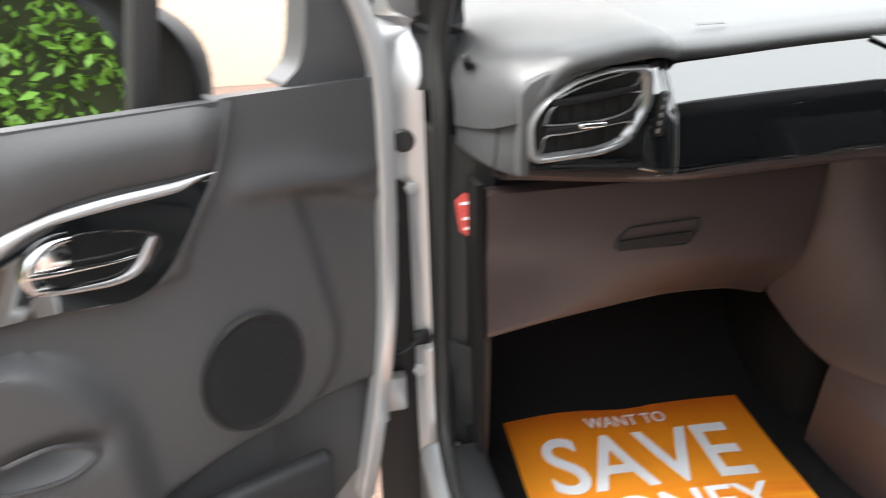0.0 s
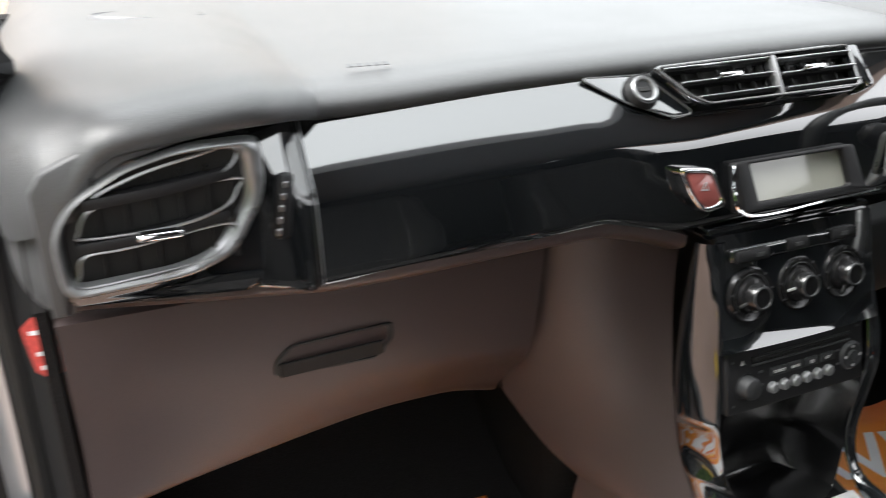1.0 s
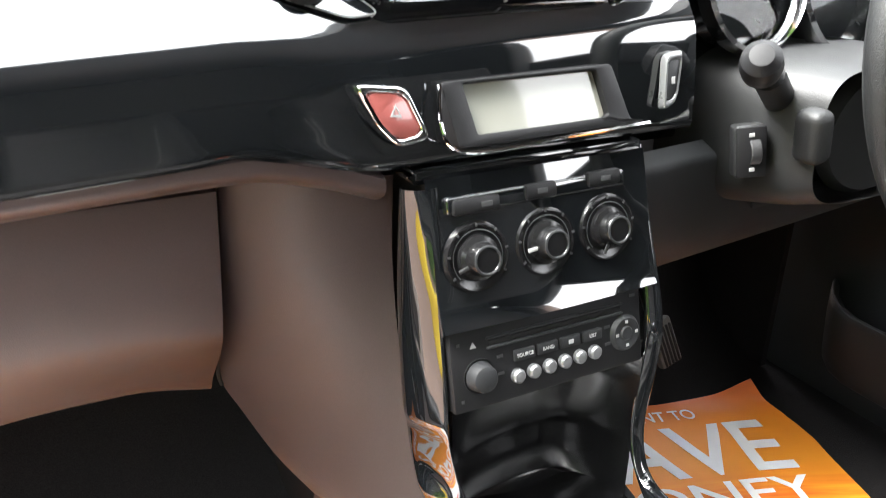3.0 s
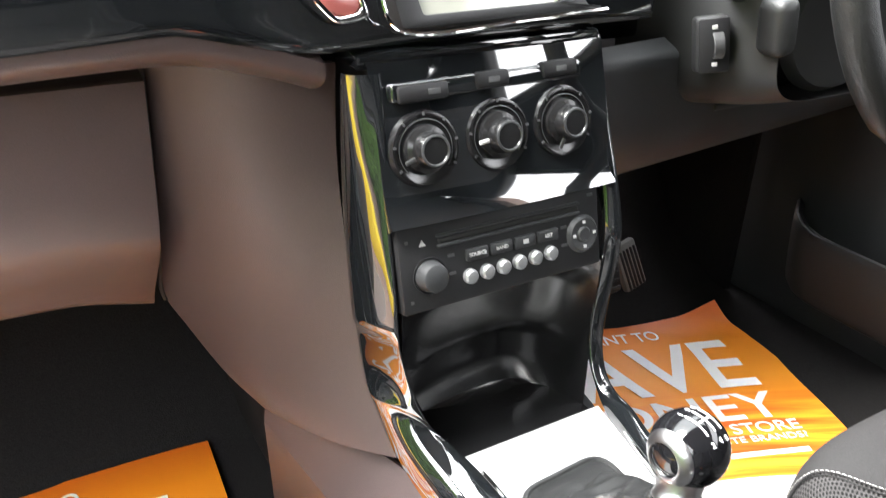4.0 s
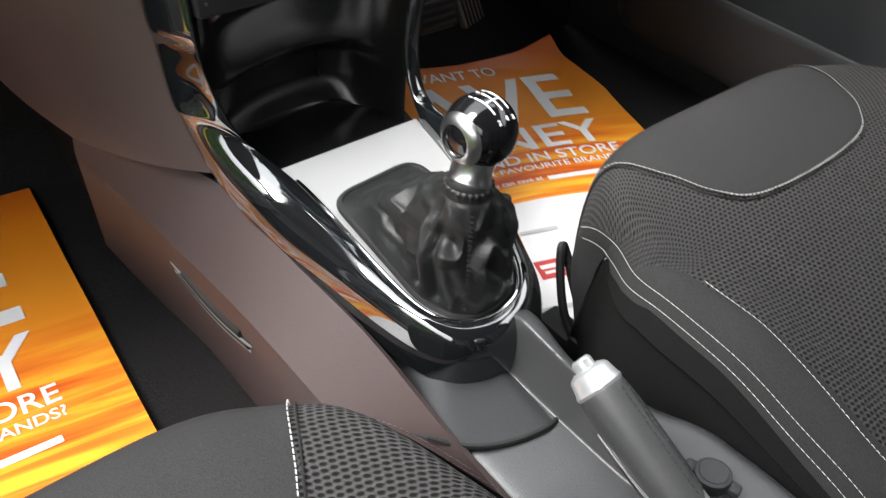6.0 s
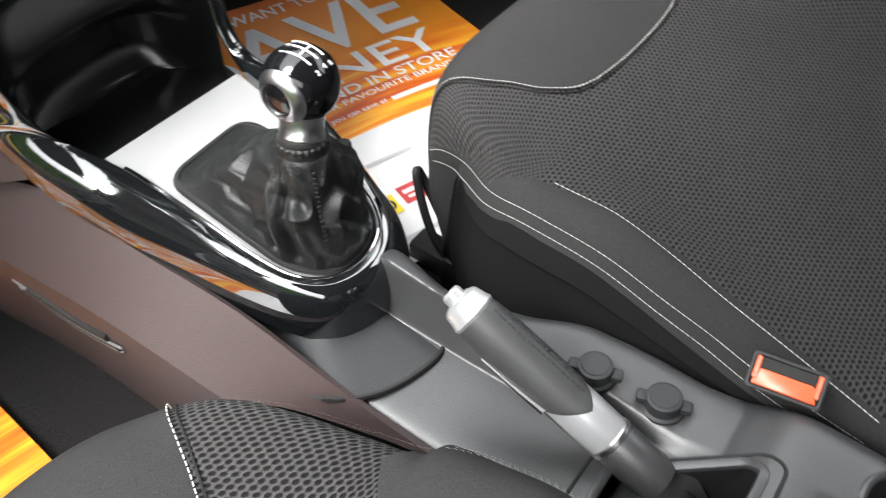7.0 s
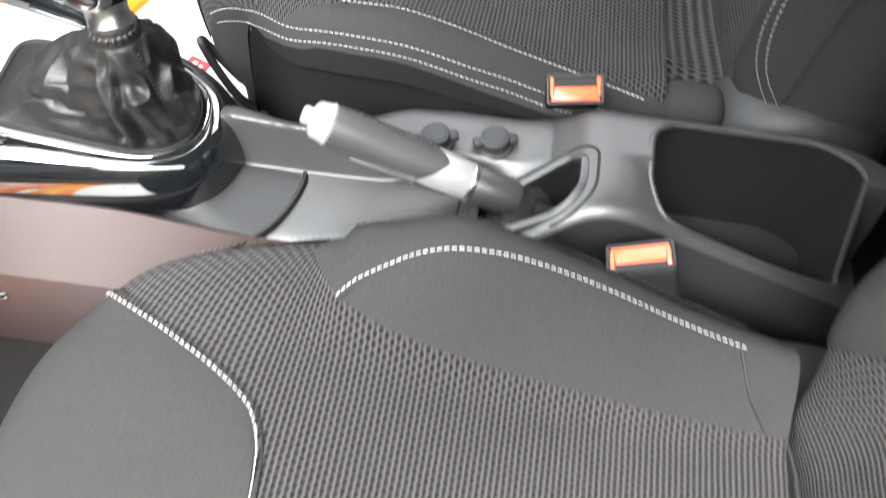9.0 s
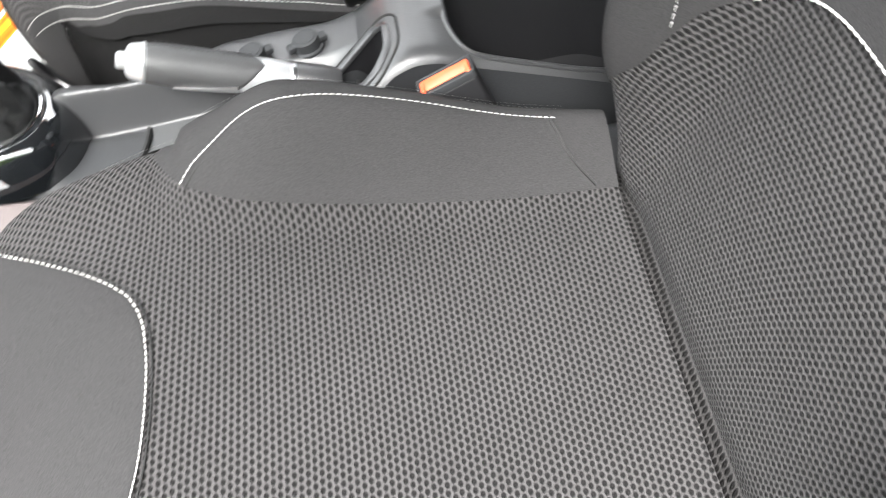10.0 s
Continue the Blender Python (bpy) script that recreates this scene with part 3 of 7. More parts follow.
for i in range(46000):
    y, z = rng.uniform(-9.0, 3.5), rng.uniform(-0.3, 2.9)
    x = -4.0 + 0.35 * noise.noise((y * 1.3, z * 1.3, 0)) + rng.uniform(-0.25, 0.12)
    c = Vector((x, y, z + 0.12 * noise.noise((y * 2, 5, 0))))
    q = Euler((rng.uniform(-0.9, 0.9), rng.uniform(-1.2, 0.5), rng.uniform(0, 6.3))).to_matrix()
    s = rng.uniform(0.022, 0.048)
    k = len(hv)
    hv += [c + q @ Vector(p) * s for p in ((-1, 0, 0), (-0.2, -0.55, 0.08), (1, 0, -0.1), (-0.2, 0.55, 0.08))]
    hf.append((k, k + 1, k + 2, k + 3))
hedge = thing("hedge", (-4.1, -1, -0.34), "tall leafy green hedge beside the yard", "hedge", kind="stuff")
link_mesh("leaves", hv, hf, LEAF, hedge)
# solid dark box behind the leaves paints the shade between them
part("shade_core", rbox((0.3, 12.6, 3.0), (-4.35, -2.7, 1.15), 0.1, 3), HEDGE_DARK, hedge)

# ---- dashboard ----
dash = thing("dashboard", (0, 0.3, 0.5), "dark dashboard with a gloss black trim band and grained soft top", "dashboard")

LIP = [(-0.738, (0.165, 0.670)), (-0.72, (0.055, 0.676)), (-0.69, (0.008, 0.680)), (-0.62, (-0.004, 0.692)), (-0.55, (0.002, 0.698)), (-0.51, (0.045, 0.688)), (-0.485, (0.078, 0.678)), (-0.30, (0.078, 0.686)), (0.0, (0.074, 0.695)), (0.12, (0.070, 0.698))]
def pad_fn(u, v):
    x = -0.738 + 0.938 * u
    ly, lz = between(LIP, x)
    prof = [(0.0, (0.025, -0.016)), (0.06, (0.004, -0.012)), (0.12, (0.0, -0.003)), (0.2, (0.010, 0.008)), (0.3, (0.04, 0.015))]
    roll = [(0.0, (0.001, -0.046)), (0.06, (0.0, -0.030)), (0.12, (0.004, -0.016)), (0.2, (0.016, -0.002)), (0.3, (0.04, 0.011))]
    if v <= 0.3:
        dy, dz = between(prof, v)
        f = min(1.0, max(0.0, (-0.650 - x) / 0.025))
        ry, rz = between(roll, v)
        dy, dz = dy + (ry - dy) * f, dz + (rz - dz) * f
        y, z = ly + dy, lz + dz
    else:
        f = (v - 0.3) / 0.7
        y = ly + 0.04 + (0.80 - ly - 0.04) * f
        z = lz + 0.015 + (0.728 - lz - 0.015) * math.sin(f * 1.45)
    # the outer end falls away to the door
    if x < -0.66:
        k = (-0.66 - x) / 0.06
        z -= 0.022 * k * k
    return (x, y, z)
pad = surface("dash_pad", pad_fn, 90, 40, PAD, dash, "grained dark grey soft dash top", 0.02)
# shallow oval demister outlet in the pad
part("pad_outlet", lathe([(0.0, 0.0), (0.052, 0.0), (0.056, 0.003), (0.062, 0.0)], 32, Matrix.Translation((-0.585, 0.36, 0.7175)) @ Matrix.Rotation(radians(-20), 4, "Z"), 0.45), PAD, pad)
# the pad's outer end beside the air vent
END = smooth_path([(-0.686, 0.016, 0.0), (-0.693, 0.017, 0.0), (-0.702, 0.024, 0.0), (-0.714, 0.046, 0.0), (-0.724, 0.078, 0.0), (-0.732, 0.118, 0.0), (-0.738, 0.168, 0.0)], 61)
def end_fn(u, v):
    k = u * 60
    i = min(int(k), 59)
    p = END[i].lerp(END[i + 1], k - i)
    y, top = between(LIP, p.x)
    top -= 0.022 * max(0.0, (-0.66 - p.x) / 0.06) ** 2 + 0.012
    return (p.x + 0.003, p.y + 0.002 + 0.006 * max(0.0, (0.25 - v) / 0.25) ** 2, 0.560 + (top - 0.560) * v)
surface("pad_end", end_fn, 48, 16, PAD, dash, "grained soft pad end")
part("end_joint", tube([Vector(end_fn(0.55 - 0.06 * i / 12, i / 12)) + Vector((-0.0003, -0.0003, 0)) for i in range(13)], 0.0009, 5), CAVITY, dash)
part("side_vent_gap", rbox((0.010, 0.05, 0.012), (0, 0, 0), 0.004, 2, Matrix.Translation((-0.728, 0.135, 0.668)) @ Matrix.Rotation(radians(-25), 4, "X") @ Matrix.Rotation(radians(-16), 4, "Z")), MATT, dash)
# raised letters on the airbag cover
for k, w in enumerate((0.006, 0.006, 0.005, 0.006, 0.006)):
    part("embossed_bar", rbox((w, 0.006, 0.0009), (0, 0, 0), 0.0004, 1, Matrix.Translation((-0.447 + k * 0.0078, 0.118, 0.7002)) @ Matrix.Rotation(radians(16), 4, "X")), PAD, pad)

# gloss band: rounded section swept across
BAND = [(0.0, (0.086, 0.004)), (0.05, (0.080, -0.003)), (0.14, (0.0703, -0.014)), (0.25, (0.0573, -0.029)), (0.34, (0.0465, -0.0415)), (0.41, (0.0395, -0.050)), (0.46, (0.0360, -0.056)), (0.52, (0.0340, -0.063)), (0.60, (0.0316, -0.075)), (0.70, (0.0288, -0.090)), (0.80, (0.0266, -0.105)), (0.90, (0.0250, -0.120)), (0.95, (0.0265, -0.126)), (1.0, (0.036, -0.1285))]
def band_fn(u, v):
    x = -0.522 + 0.685 * u
    top = between([(-0.497, 0.668), (-0.3, 0.678), (0.0, 0.690), (0.17, 0.690)], x)
    dy, dz = between(BAND, v)
    drop = between([(-0.24, 0.0), (-0.13, 0.016), (0.2, 0.018)], x)
    y = dy + between([(-0.497, 0.004), (-0.3, 0.0), (0.2, 0.0)], x)
    return (x, y, top + dz * (0.98 + drop / 0.075))
band = surface("trim_band", band_fn, 60, 40, GLOSS, dash, "piano black trim band", 0.008)
part("band_edge", tube([band_fn(i / 40 * 0.5, 1.0) for i in range(41)], 0.0022, 6), SATIN, band, "thin satin lower edge")

# lower dash shelf below the band
def shelf_fn(u, v):
    x = -0.70 + 0.562 * u
    z0 = between([(-0.70, 0.566), (-0.50, 0.549), (-0.24, 0.555), (-0.18, 0.542), (-0.125, 0.522)], x)
    dy, dz = between([(0.0, (0.040, 0.006)), (0.2, (0.027, 0.0)), (0.35, (0.028, -0.008)), (0.55, (0.045, -0.020)), (1.0, (0.125, -0.036))], v)
    yy = between([(-0.70, 0.034), (-0.56, 0.026), (-0.48, 0.004), (-0.4, 0.0), (-0.1, 0.0)], x)
    return (x, dy + yy * (1 - v), z0 + dz)
surface("dash_shelf", shelf_fn, 40, 12, LOWER, dash, "", 0.006)

# glovebox lid with its recessed handle
def lid_pt(x, v):
    yb = between([(-0.71, 0.128), (-0.25, 0.205)], x)
    y, z = between([(0.0, (0.135, 0.512)), (0.08, (0.113, 0.508)), (0.3, (0.118, 0.45)), (0.6, (0.127, 0.385)), (0.9, (yb - 0.010, 0.305)), (0.96, (yb, 0.292)), (1.0, (yb + 0.03, 0.287))], v)
    return (x, y, z + v * v * between([(-0.71, 0.004), (-0.60, 0.012), (-0.45, 0.016), (-0.33, 0.004), (-0.25, -0.022)], x))
lid = surface("glovebox_lid", lambda u, v: lid_pt(-0.708 + 0.460 * u + 0.006 * (0.5 - v) * u, v), 40, 50, LOWER, dash, "dark grained glovebox lid, warm bounce light in its colour", 0.012)
HM = Matrix.Translation((-0.472, 0.1185, 0.427)) @ Matrix.Rotation(radians(90 + 8), 4, "X")
hout = rounded([(-0.062, -0.017), (0.045, -0.020), (0.060, 0.002), (0.058, 0.021), (-0.045, 0.017), (-0.060, 0.002)], 0.007)
handle = part("handle", plate(hout, 0.006, HM, 0.002, 2, scaled(hout, 0.9)), DARKPL, lid, "dark recessed pull handle")
part("handle_flap", plate(scaled(hout, 0.9), 0.004, HM @ Matrix.Translation((0, 0.0, -0.002)), 0.001), LOWER, handle)
# black strip on the flap paints the shade of the finger recess
part("handle_recess_shade", rbox((0.104, 0.017, 0.003), (0, 0, 0), 0.001, 1, HM @ Matrix.Translation((-0.004, -0.0075, 0.0008)) @ Matrix.Rotation(radians(2), 4, "Z")), CAVITY, handle)

# curved panel from the glovebox to the centre stack
PL = smooth_path([(-0.243, 0.125, 0.520), (-0.242, 0.150, 0.42), (-0.242, 0.185, 0.33), (-0.240, 0.208, 0.278), (-0.226, 0.192, 0.247), (-0.205, 0.150, 0.212), (-0.182, 0.109, 0.188)], 41)
PR = smooth_path([(-0.117, 0.060, 0.520), (-0.121, 0.055, 0.45), (-0.122, 0.042, 0.38), (-0.122, 0.028, 0.32), (-0.121, 0.012, 0.275), (-0.119, -0.01, 0.24), (-0.116, -0.035, 0.212)], 41)
def cheek_fn(u, v):
    k = v * 40
    i = min(int(k), 39)
    a, b = PL[i].lerp(PL[i + 1], k - i), PR[i].lerp(PR[i + 1], k - i)
    p = a.lerp(b, u)
    out = 4 * u * (1 - u)
    return p + Vector((-0.010, -0.016, 0)) * out * (1 - 0.5 * v)
surface("side_panel", cheek_fn, 24, 40, LOWER, dash, "dark curved side panel, warm bounce light in its colour", 0.01)
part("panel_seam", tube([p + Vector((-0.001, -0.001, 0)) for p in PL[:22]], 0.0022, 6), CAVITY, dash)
# black boxes fill the void under and behind the dash in place of shade
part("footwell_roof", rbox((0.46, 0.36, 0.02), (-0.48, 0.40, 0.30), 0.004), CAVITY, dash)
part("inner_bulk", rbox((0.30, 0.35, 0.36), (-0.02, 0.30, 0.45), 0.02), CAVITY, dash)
part("heater_box", rbox((0.24, 0.30, 0.34), (-0.03, 0.36, 0.14), 0.04, 3), CARPET, dash)


# outer air vent
vent = part("vent_housing", plate(rounded([(-0.692, 0.572), (-0.557, 0.561), (-0.553, 0.590), (-0.553, 0.660), (-0.557, 0.688), (-0.590, 0.688), (-0.625, 0.682), (-0.672, 0.662), (-0.692, 0.640)], 0.010), 0.05, Matrix.Identity(4), 0.004, 3), GLOSS, dash, "gloss black air vent surround")
for v in vent.data.vertices:
    x, z, d = v.co
    v.co = (x, 0.010 - d + max(0, x + 0.555) * 0.55 + max(0, z - 0.655) ** 2 * 14, z)
fill = part("vent_corner_pad", plate([(-0.699, 0.566), (-0.687, 0.566), (-0.687, 0.628), (-0.674, 0.654), (-0.640, 0.674), (-0.600, 0.684), (-0.552, 0.685), (-0.552, 0.692), (-0.620, 0.688), (-0.665, 0.680), (-0.690, 0.668), (-0.699, 0.655)], 0.03, Matrix.Identity(4), 0.003, 2), PAD, dash)
for v in fill.data.vertices:
    x, z, d = v.co
    v.co = (x, 0.0065 - d, z)
vo = rounded([(-0.688, 0.582), (-0.610, 0.586), (-0.574, 0.596), (-0.550, 0.634), (-0.551, 0.676), (-0.600, 0.678), (-0.640, 0.668), (-0.676, 0.648), (-0.690, 0.625)], 0.012)
# the gloss side between vent and band: the band's section, turned out to the vent
def vent_side_fn(u, v):
    x = -0.557 + 0.0515 * u
    y, upper, lower, top = between([(-0.557, (0.046, 0.75, 0.10, 0.686)), (-0.53, (0.058, 0.90, 0.40, 0.677)), (-0.515, (0.074, 0.97, 0.80, 0.670)), (-0.5055, (0.089, 1.0, 1.0, 0.668))], x)
    dy, dz = between(BAND, v)
    return (x, y + max(dy - 0.086, -0.0395) * upper + min(dy - 0.0465, 0.0) * lower, top + dz * 0.98)
surface("vent_side", vent_side_fn, 30, 40, GLOSS, vent, "gloss black side of the vent", 0.004)
part("vent_seam", tube([Vector(vent_side_fn(1.0, i / 30)) + Vector((0.001, -0.0012, 0.0006)) for i in range(31)], 0.0008, 5), KEY, vent)
ring_in, ring_out = scaled(vo, 0.855, (-0.005, 0.002)), scaled(vo, 1.04, (0.001, 0))
def ring_fn(u, v):
    k = u * len(vo)
    i, f = int(k) % len(vo), k - int(k)
    j = (i + 1) % len(vo)
    a, b = Vector(ring_in[i]).lerp(Vector(ring_in[j]), f), Vector(ring_out[i]).lerp(Vector(ring_out[j]), f)
    p = a.lerp(b, v)
    return (p.x, 0.003 + max(0.0, p.x + 0.60) * 0.22 - between([(0.0, 0.0), (0.3, 0.006), (0.55, 0.0085), (0.8, 0.0065), (1.0, -0.004)], v), p.y)
surface("vent_frame", ring_fn, 90, 10, KEY, vent, "dull silver vent frame", 0, 60)
# flat black plate stands for the shade behind the slats
cav = part("vent_cavity_shade", plate(scaled(vo, 0.9, (-0.003, 0)), 0.004, Matrix.Identity(4)), CAVITY, vent)
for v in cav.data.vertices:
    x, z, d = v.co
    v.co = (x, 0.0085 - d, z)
for cell in ([(-0.661, 0.651), (-0.631, 0.664), (-0.595, 0.672), (-0.572, 0.675), (-0.567, 0.668), (-0.580, 0.657), (-0.619, 0.653)],
             [(-0.673, 0.630), (-0.665, 0.643), (-0.643, 0.647), (-0.571, 0.652), (-0.569, 0.643), (-0.580, 0.632), (-0.613, 0.625), (-0.669, 0.624)],
             [(-0.677, 0.600), (-0.672, 0.612), (-0.644, 0.614), (-0.578, 0.620), (-0.577, 0.608), (-0.594, 0.597), (-0.636, 0.592), (-0.677, 0.590)]):
    part("slat_edge", tube([(x, -0.0025 + max(0.0, x + 0.60) * 0.2, z) for x, z in cell], 0.0010, 6, 60, True), KEY, vent, "thin silver outline")
for line in ([(-0.668, 0.647), (-0.62, 0.651), (-0.573, 0.656)], [(-0.675, 0.6175), (-0.63, 0.620), (-0.577, 0.626)]):
    part("slat", sweep(smooth_path([(x, 0.001 + max(0.0, x + 0.60) * 0.2, z) for x, z in line], 16), rounded([(-0.007, -0.004), (0.005, -0.004), (0.005, 0.004), (-0.007, 0.004)], 0.002, 2)), MATT, vent)
for x in (-0.66, -0.642, -0.624, -0.606, -0.588, -0.572):
    part("vane", rbox((0.002, 0.006, 0.07), (x, 0.0065, 0.628), 0.0005, 1), MATT, vent)
part("vent_tab", rbox((0.030, 0.010, 0.006), (-0.624, -0.008, 0.6225), 0.0028, 3), CHROME, vent, "small chrome vent tab")
wheel_part = part("vent_wheel", rbox((0.014, 0.01, 0.05), (0, 0, 0), 0.004, 2, Matrix.Translation((-0.535, 0.0155, 0.622)) @ Matrix.Rotation(radians(40), 4, "Z") @ Matrix.Rotation(radians(10), 4, "Y")), MATT, vent)
for k in range(5):
    part("wheel_rib", rbox((0.010, 0.003, 0.0055), (0, 0, 0), 0.001, 1, Matrix.Translation((-0.539 + k * 0.002, 0.0095 + k * 0.0012, 0.605 + k * 0.0086)) @ Matrix.Rotation(radians(40), 4, "Z")), SATIN, wheel_part)

# centre vents with the switch plate beside them
CV = facing(0.008, 0.063, 0.667, 40)
plate_out = rounded([(-0.252, 0.020), (-0.182, 0.018), (-0.140, -0.026), (-0.165, -0.028), (-0.208, -0.010)], 0.008)
swp = part("switch_plate", plate(plate_out, 0.006, CV @ Matrix.Translation((0, 0, -0.0018)), 0.001), GLOSS, dash, "gloss black switch plate")
part("plate_edge", tube([CV @ Vector((x, y, -0.0020)) for x, y in plate_out], 0.0009, 6, closed=True), KEY, swp, "thin silver edge")
lockk = part("airbag_switch", lathe([(0.0, 0.003), (0.009, 0.0035), (0.0105, 0.002), (0.0115, 0.0045), (0.015, 0.0045), (0.0165, 0.002), (0.018, -0.002)], 28, CV @ Matrix.Translation((-0.192, 0.000, 0.0015))), MATT, dash, "round black key switch with a silver ring")
part("switch_ring", lathe([(0.0095, 0.0030), (0.0105, 0.0052), (0.0125, 0.0058), (0.0138, 0.0044)], 28, CV @ Matrix.Translation((-0.192, 0.000, 0.0015))), KEY, lockk, "dull silver ring")
part("key_slot", rbox((0.012, 0.0045, 0.002), (0, 0, 0), 0.0005, 1, CV @ Matrix.Translation((-0.192, 0.000, 0.0048))), CAVITY, lockk)
co = rounded([(-0.180, 0.019), (0.079, 0.027), (0.074, -0.021), (-0.130, -0.024), (-0.150, -0.014)], 0.006)
cvf = part("centre_vent", plate(co, 0.02, CV @ Matrix.Translation((0, 0, 0.010)), 0.002, 2, scaled(co, 0.955)), GLOSS, dash, "pair of slatted centre air vents in a gloss frame with thin silver edges")
part("frame_edge", tube([CV @ Vector((x, y, 0.0098)) for x, y in scaled(co, 0.962)], 0.0011, 6, closed=True), KEY, cvf, "thin silver edge")
# black backing plate, the shade behind the slats put into its colour
part("vent_cavity_shade", plate(scaled(co, 0.94), 0.004, CV @ Matrix.Translation((0, 0, -0.002))), CAVITY, cvf)
for k, y in enumerate((-0.015, 0.001, 0.017)):
    for xa, xb in ((-0.166 + (0.016 - y) * 0.9, -0.038), (-0.027, 0.072)):
        bar = part("slat", rbox((xb - xa, 0.005, 0.012), (0, 0, 0), 0.0015, 1, CV @ Matrix.Translation(((xa + xb) / 2, y, 0.004)) @ Matrix.Rotation(radians(1.2), 4, "Z")), MATT, cvf)
        part("slat_edge", rbox((xb - xa, 0.0016, 0.0016), (0, 0, 0), 0.0006, 1, CV @ Matrix.Translation(((xa + xb) / 2, y, 0.011)) @ Matrix.Rotation(radians(1.2), 4, "Z")), SATIN, bar)
part("divider", rbox((0.006, 0.046, 0.012), (0, 0, 0), 0.002, 2, CV @ Matrix.Translation((-0.033, 0.0, 0.004)) @ Matrix.Rotation(radians(-8), 4, "Z")), SLAT, cvf)
for x in (-0.098, 0.010):
    part("vent_tab", rbox((0.026, 0.005, 0.01), (0, 0, 0), 0.002, 2, CV @ Matrix.Translation((x, 0.001, 0.014))), CHROME, cvf)
for x in (-0.14, -0.12, -0.10, -0.08, -0.06, -0.045, -0.01, 0.01, 0.03, 0.05, 0.07):
    part("vane", rbox((0.002, 0.04, 0.004), (0, 0, 0), 0.0005, 1, CV @ Matrix.Translation((x, 0, 0.0015))), CAVITY, cvf)
part("vent_end", rbox((0.012, 0.05, 0.02), (0, 0, 0), 0.004, 2, CV @ Matrix.Translation((0.083, 0.002, 0.001)) @ Matrix.Rotation(radians(4), 4, "Z")), GLOSS, cvf)

# display in its hood
DM = facing(-0.012, 0.022, 0.574, 19)
do = rounded([(-0.084, 0.024), (0.074, 0.026), (0.088, -0.020), (0.104, -0.0245), (-0.076, -0.026)], 0.004)
di = rounded([(-0.066, 0.021), (0.058, 0.022), (0.066, -0.015), (0.060, -0.0165), (-0.058, -0.0175)], 0.003)
disp = part("display", plate(do, 0.02, DM @ Matrix.Translation((0, 0, 0.008)), 0.002, 2, di), MATT, dash, "wide grey display, daylight reflection in its colour, in a hooded bezel")
part("screen", plate(di, 0.003, DM @ Matrix.Translation((0, 0, 0.001))), LCD, disp, "blank grey display screen with reflected daylight in its colour")
part("bezel_edge", tube([DM @ Vector((x, y, 0.009)) for x, y in ((-0.086, 0.022), (-0.078, -0.027), (0.03, -0.0275), (0.106, -0.0255))], 0.0016, 6, 30), CHROME, disp)
# hazard and locking switches beside the display
HZ = facing(-0.137, 0.022, 0.579, 12)
ho = rounded([(-0.028, 0.024), (0.012, 0.019), (0.029, -0.020), (0.002, -0.024), (-0.014, -0.006)], 0.008)
hz = part("hazard_switch", plate(ho, 0.014, HZ @ Matrix.Translation((0, 0, 0.008)), 0.003, 3, scaled(ho, 0.74)), CHROME, dash, "dull red hazard switch in a chrome bezel")
part("button", plate(scaled(ho, 0.74), 0.006, HZ @ Matrix.Translation((0, 0, 0.007)), 0.002), HAZRED, hz)
part("triangle", plate([(-0.005, -0.003), (0.004, -0.004), (0.0, 0.005)], 0.0004, HZ @ Matrix.Translation((0.002, 0.002, 0.0075)), 0, 2, [(-0.003, -0.0018), (0.0024, -0.0024), (0.0, 0.003)]), MARK, hz)
LK = facing(0.126, 0.022, 0.582, 12)
lo = rounded([(-0.004, 0.022), (0.015, 0.025), (0.006, -0.019), (-0.009, -0.025)], 0.006)
lk = part("lock_switch", plate(lo, 0.008, LK @ Matrix.Translation((0, 0, 0.003)), 0.002, 3, scaled(lo, 0.72)), KEY, dash, "black locking switch in a chrome bezel")
part("button", plate(scaled(lo, 0.74), 0.006, LK @ Matrix.Translation((0, 0, 0.0025)), 0.002), DARKPL, lk)
part("symbol", rbox((0.004, 0.006, 0.0006), (0, 0, 0), 0.0002, 1, LK @ Matrix.Translation((0.002, 0.0, 0.0033))), MARK, lk)

# driver's side: knee panel, hood over the instruments
def knee_fn(u, v):
    x = 0.09 + 0.62 * u
    y, z = between([(0.0, (0.055, 0.505)), (0.2, (0.035, 0.49)), (0.6, (0.045, 0.42)), (0.9, (0.085, 0.355)), (1.0, (0.15, 0.345))], v)
    return (x, y + 0.05 * u, z + 0.01 * u)
surface("knee_panel", knee_fn, 24, 24, DARKPL, dash, "dark grained knee panel", 0.01)
part("panel_slot", rbox((0.11, 0.004, 0.007), (0.335, 0.040, 0.437), 0.002), GREYPL, dash)
def hood_fn(u, v):
    a = math.pi * (0.02 + 0.96 * u)
    y = 0.10 + 0.36 * v
    return (0.40 - 0.235 * math.cos(a), y + 0.06 * v, 0.63 + 0.125 * math.sin(a) ** 0.8 - 0.03 * v)
surface("instrument_hood", hood_fn, 30, 14, PAD, dash, "grained instrument hood", 0.015)
surface("driver_pad", lambda u, v: (0.16 + 0.56 * u, 0.12 + 0.68 * v, 0.70 + 0.028 * v - 0.01 * u), 20, 16, PAD, dash, "", 0.02)
part("driver_fascia", rbox((0.56, 0.02, 0.20), (0.44, 0.11, 0.60), 0.006), GLOSS, dash)
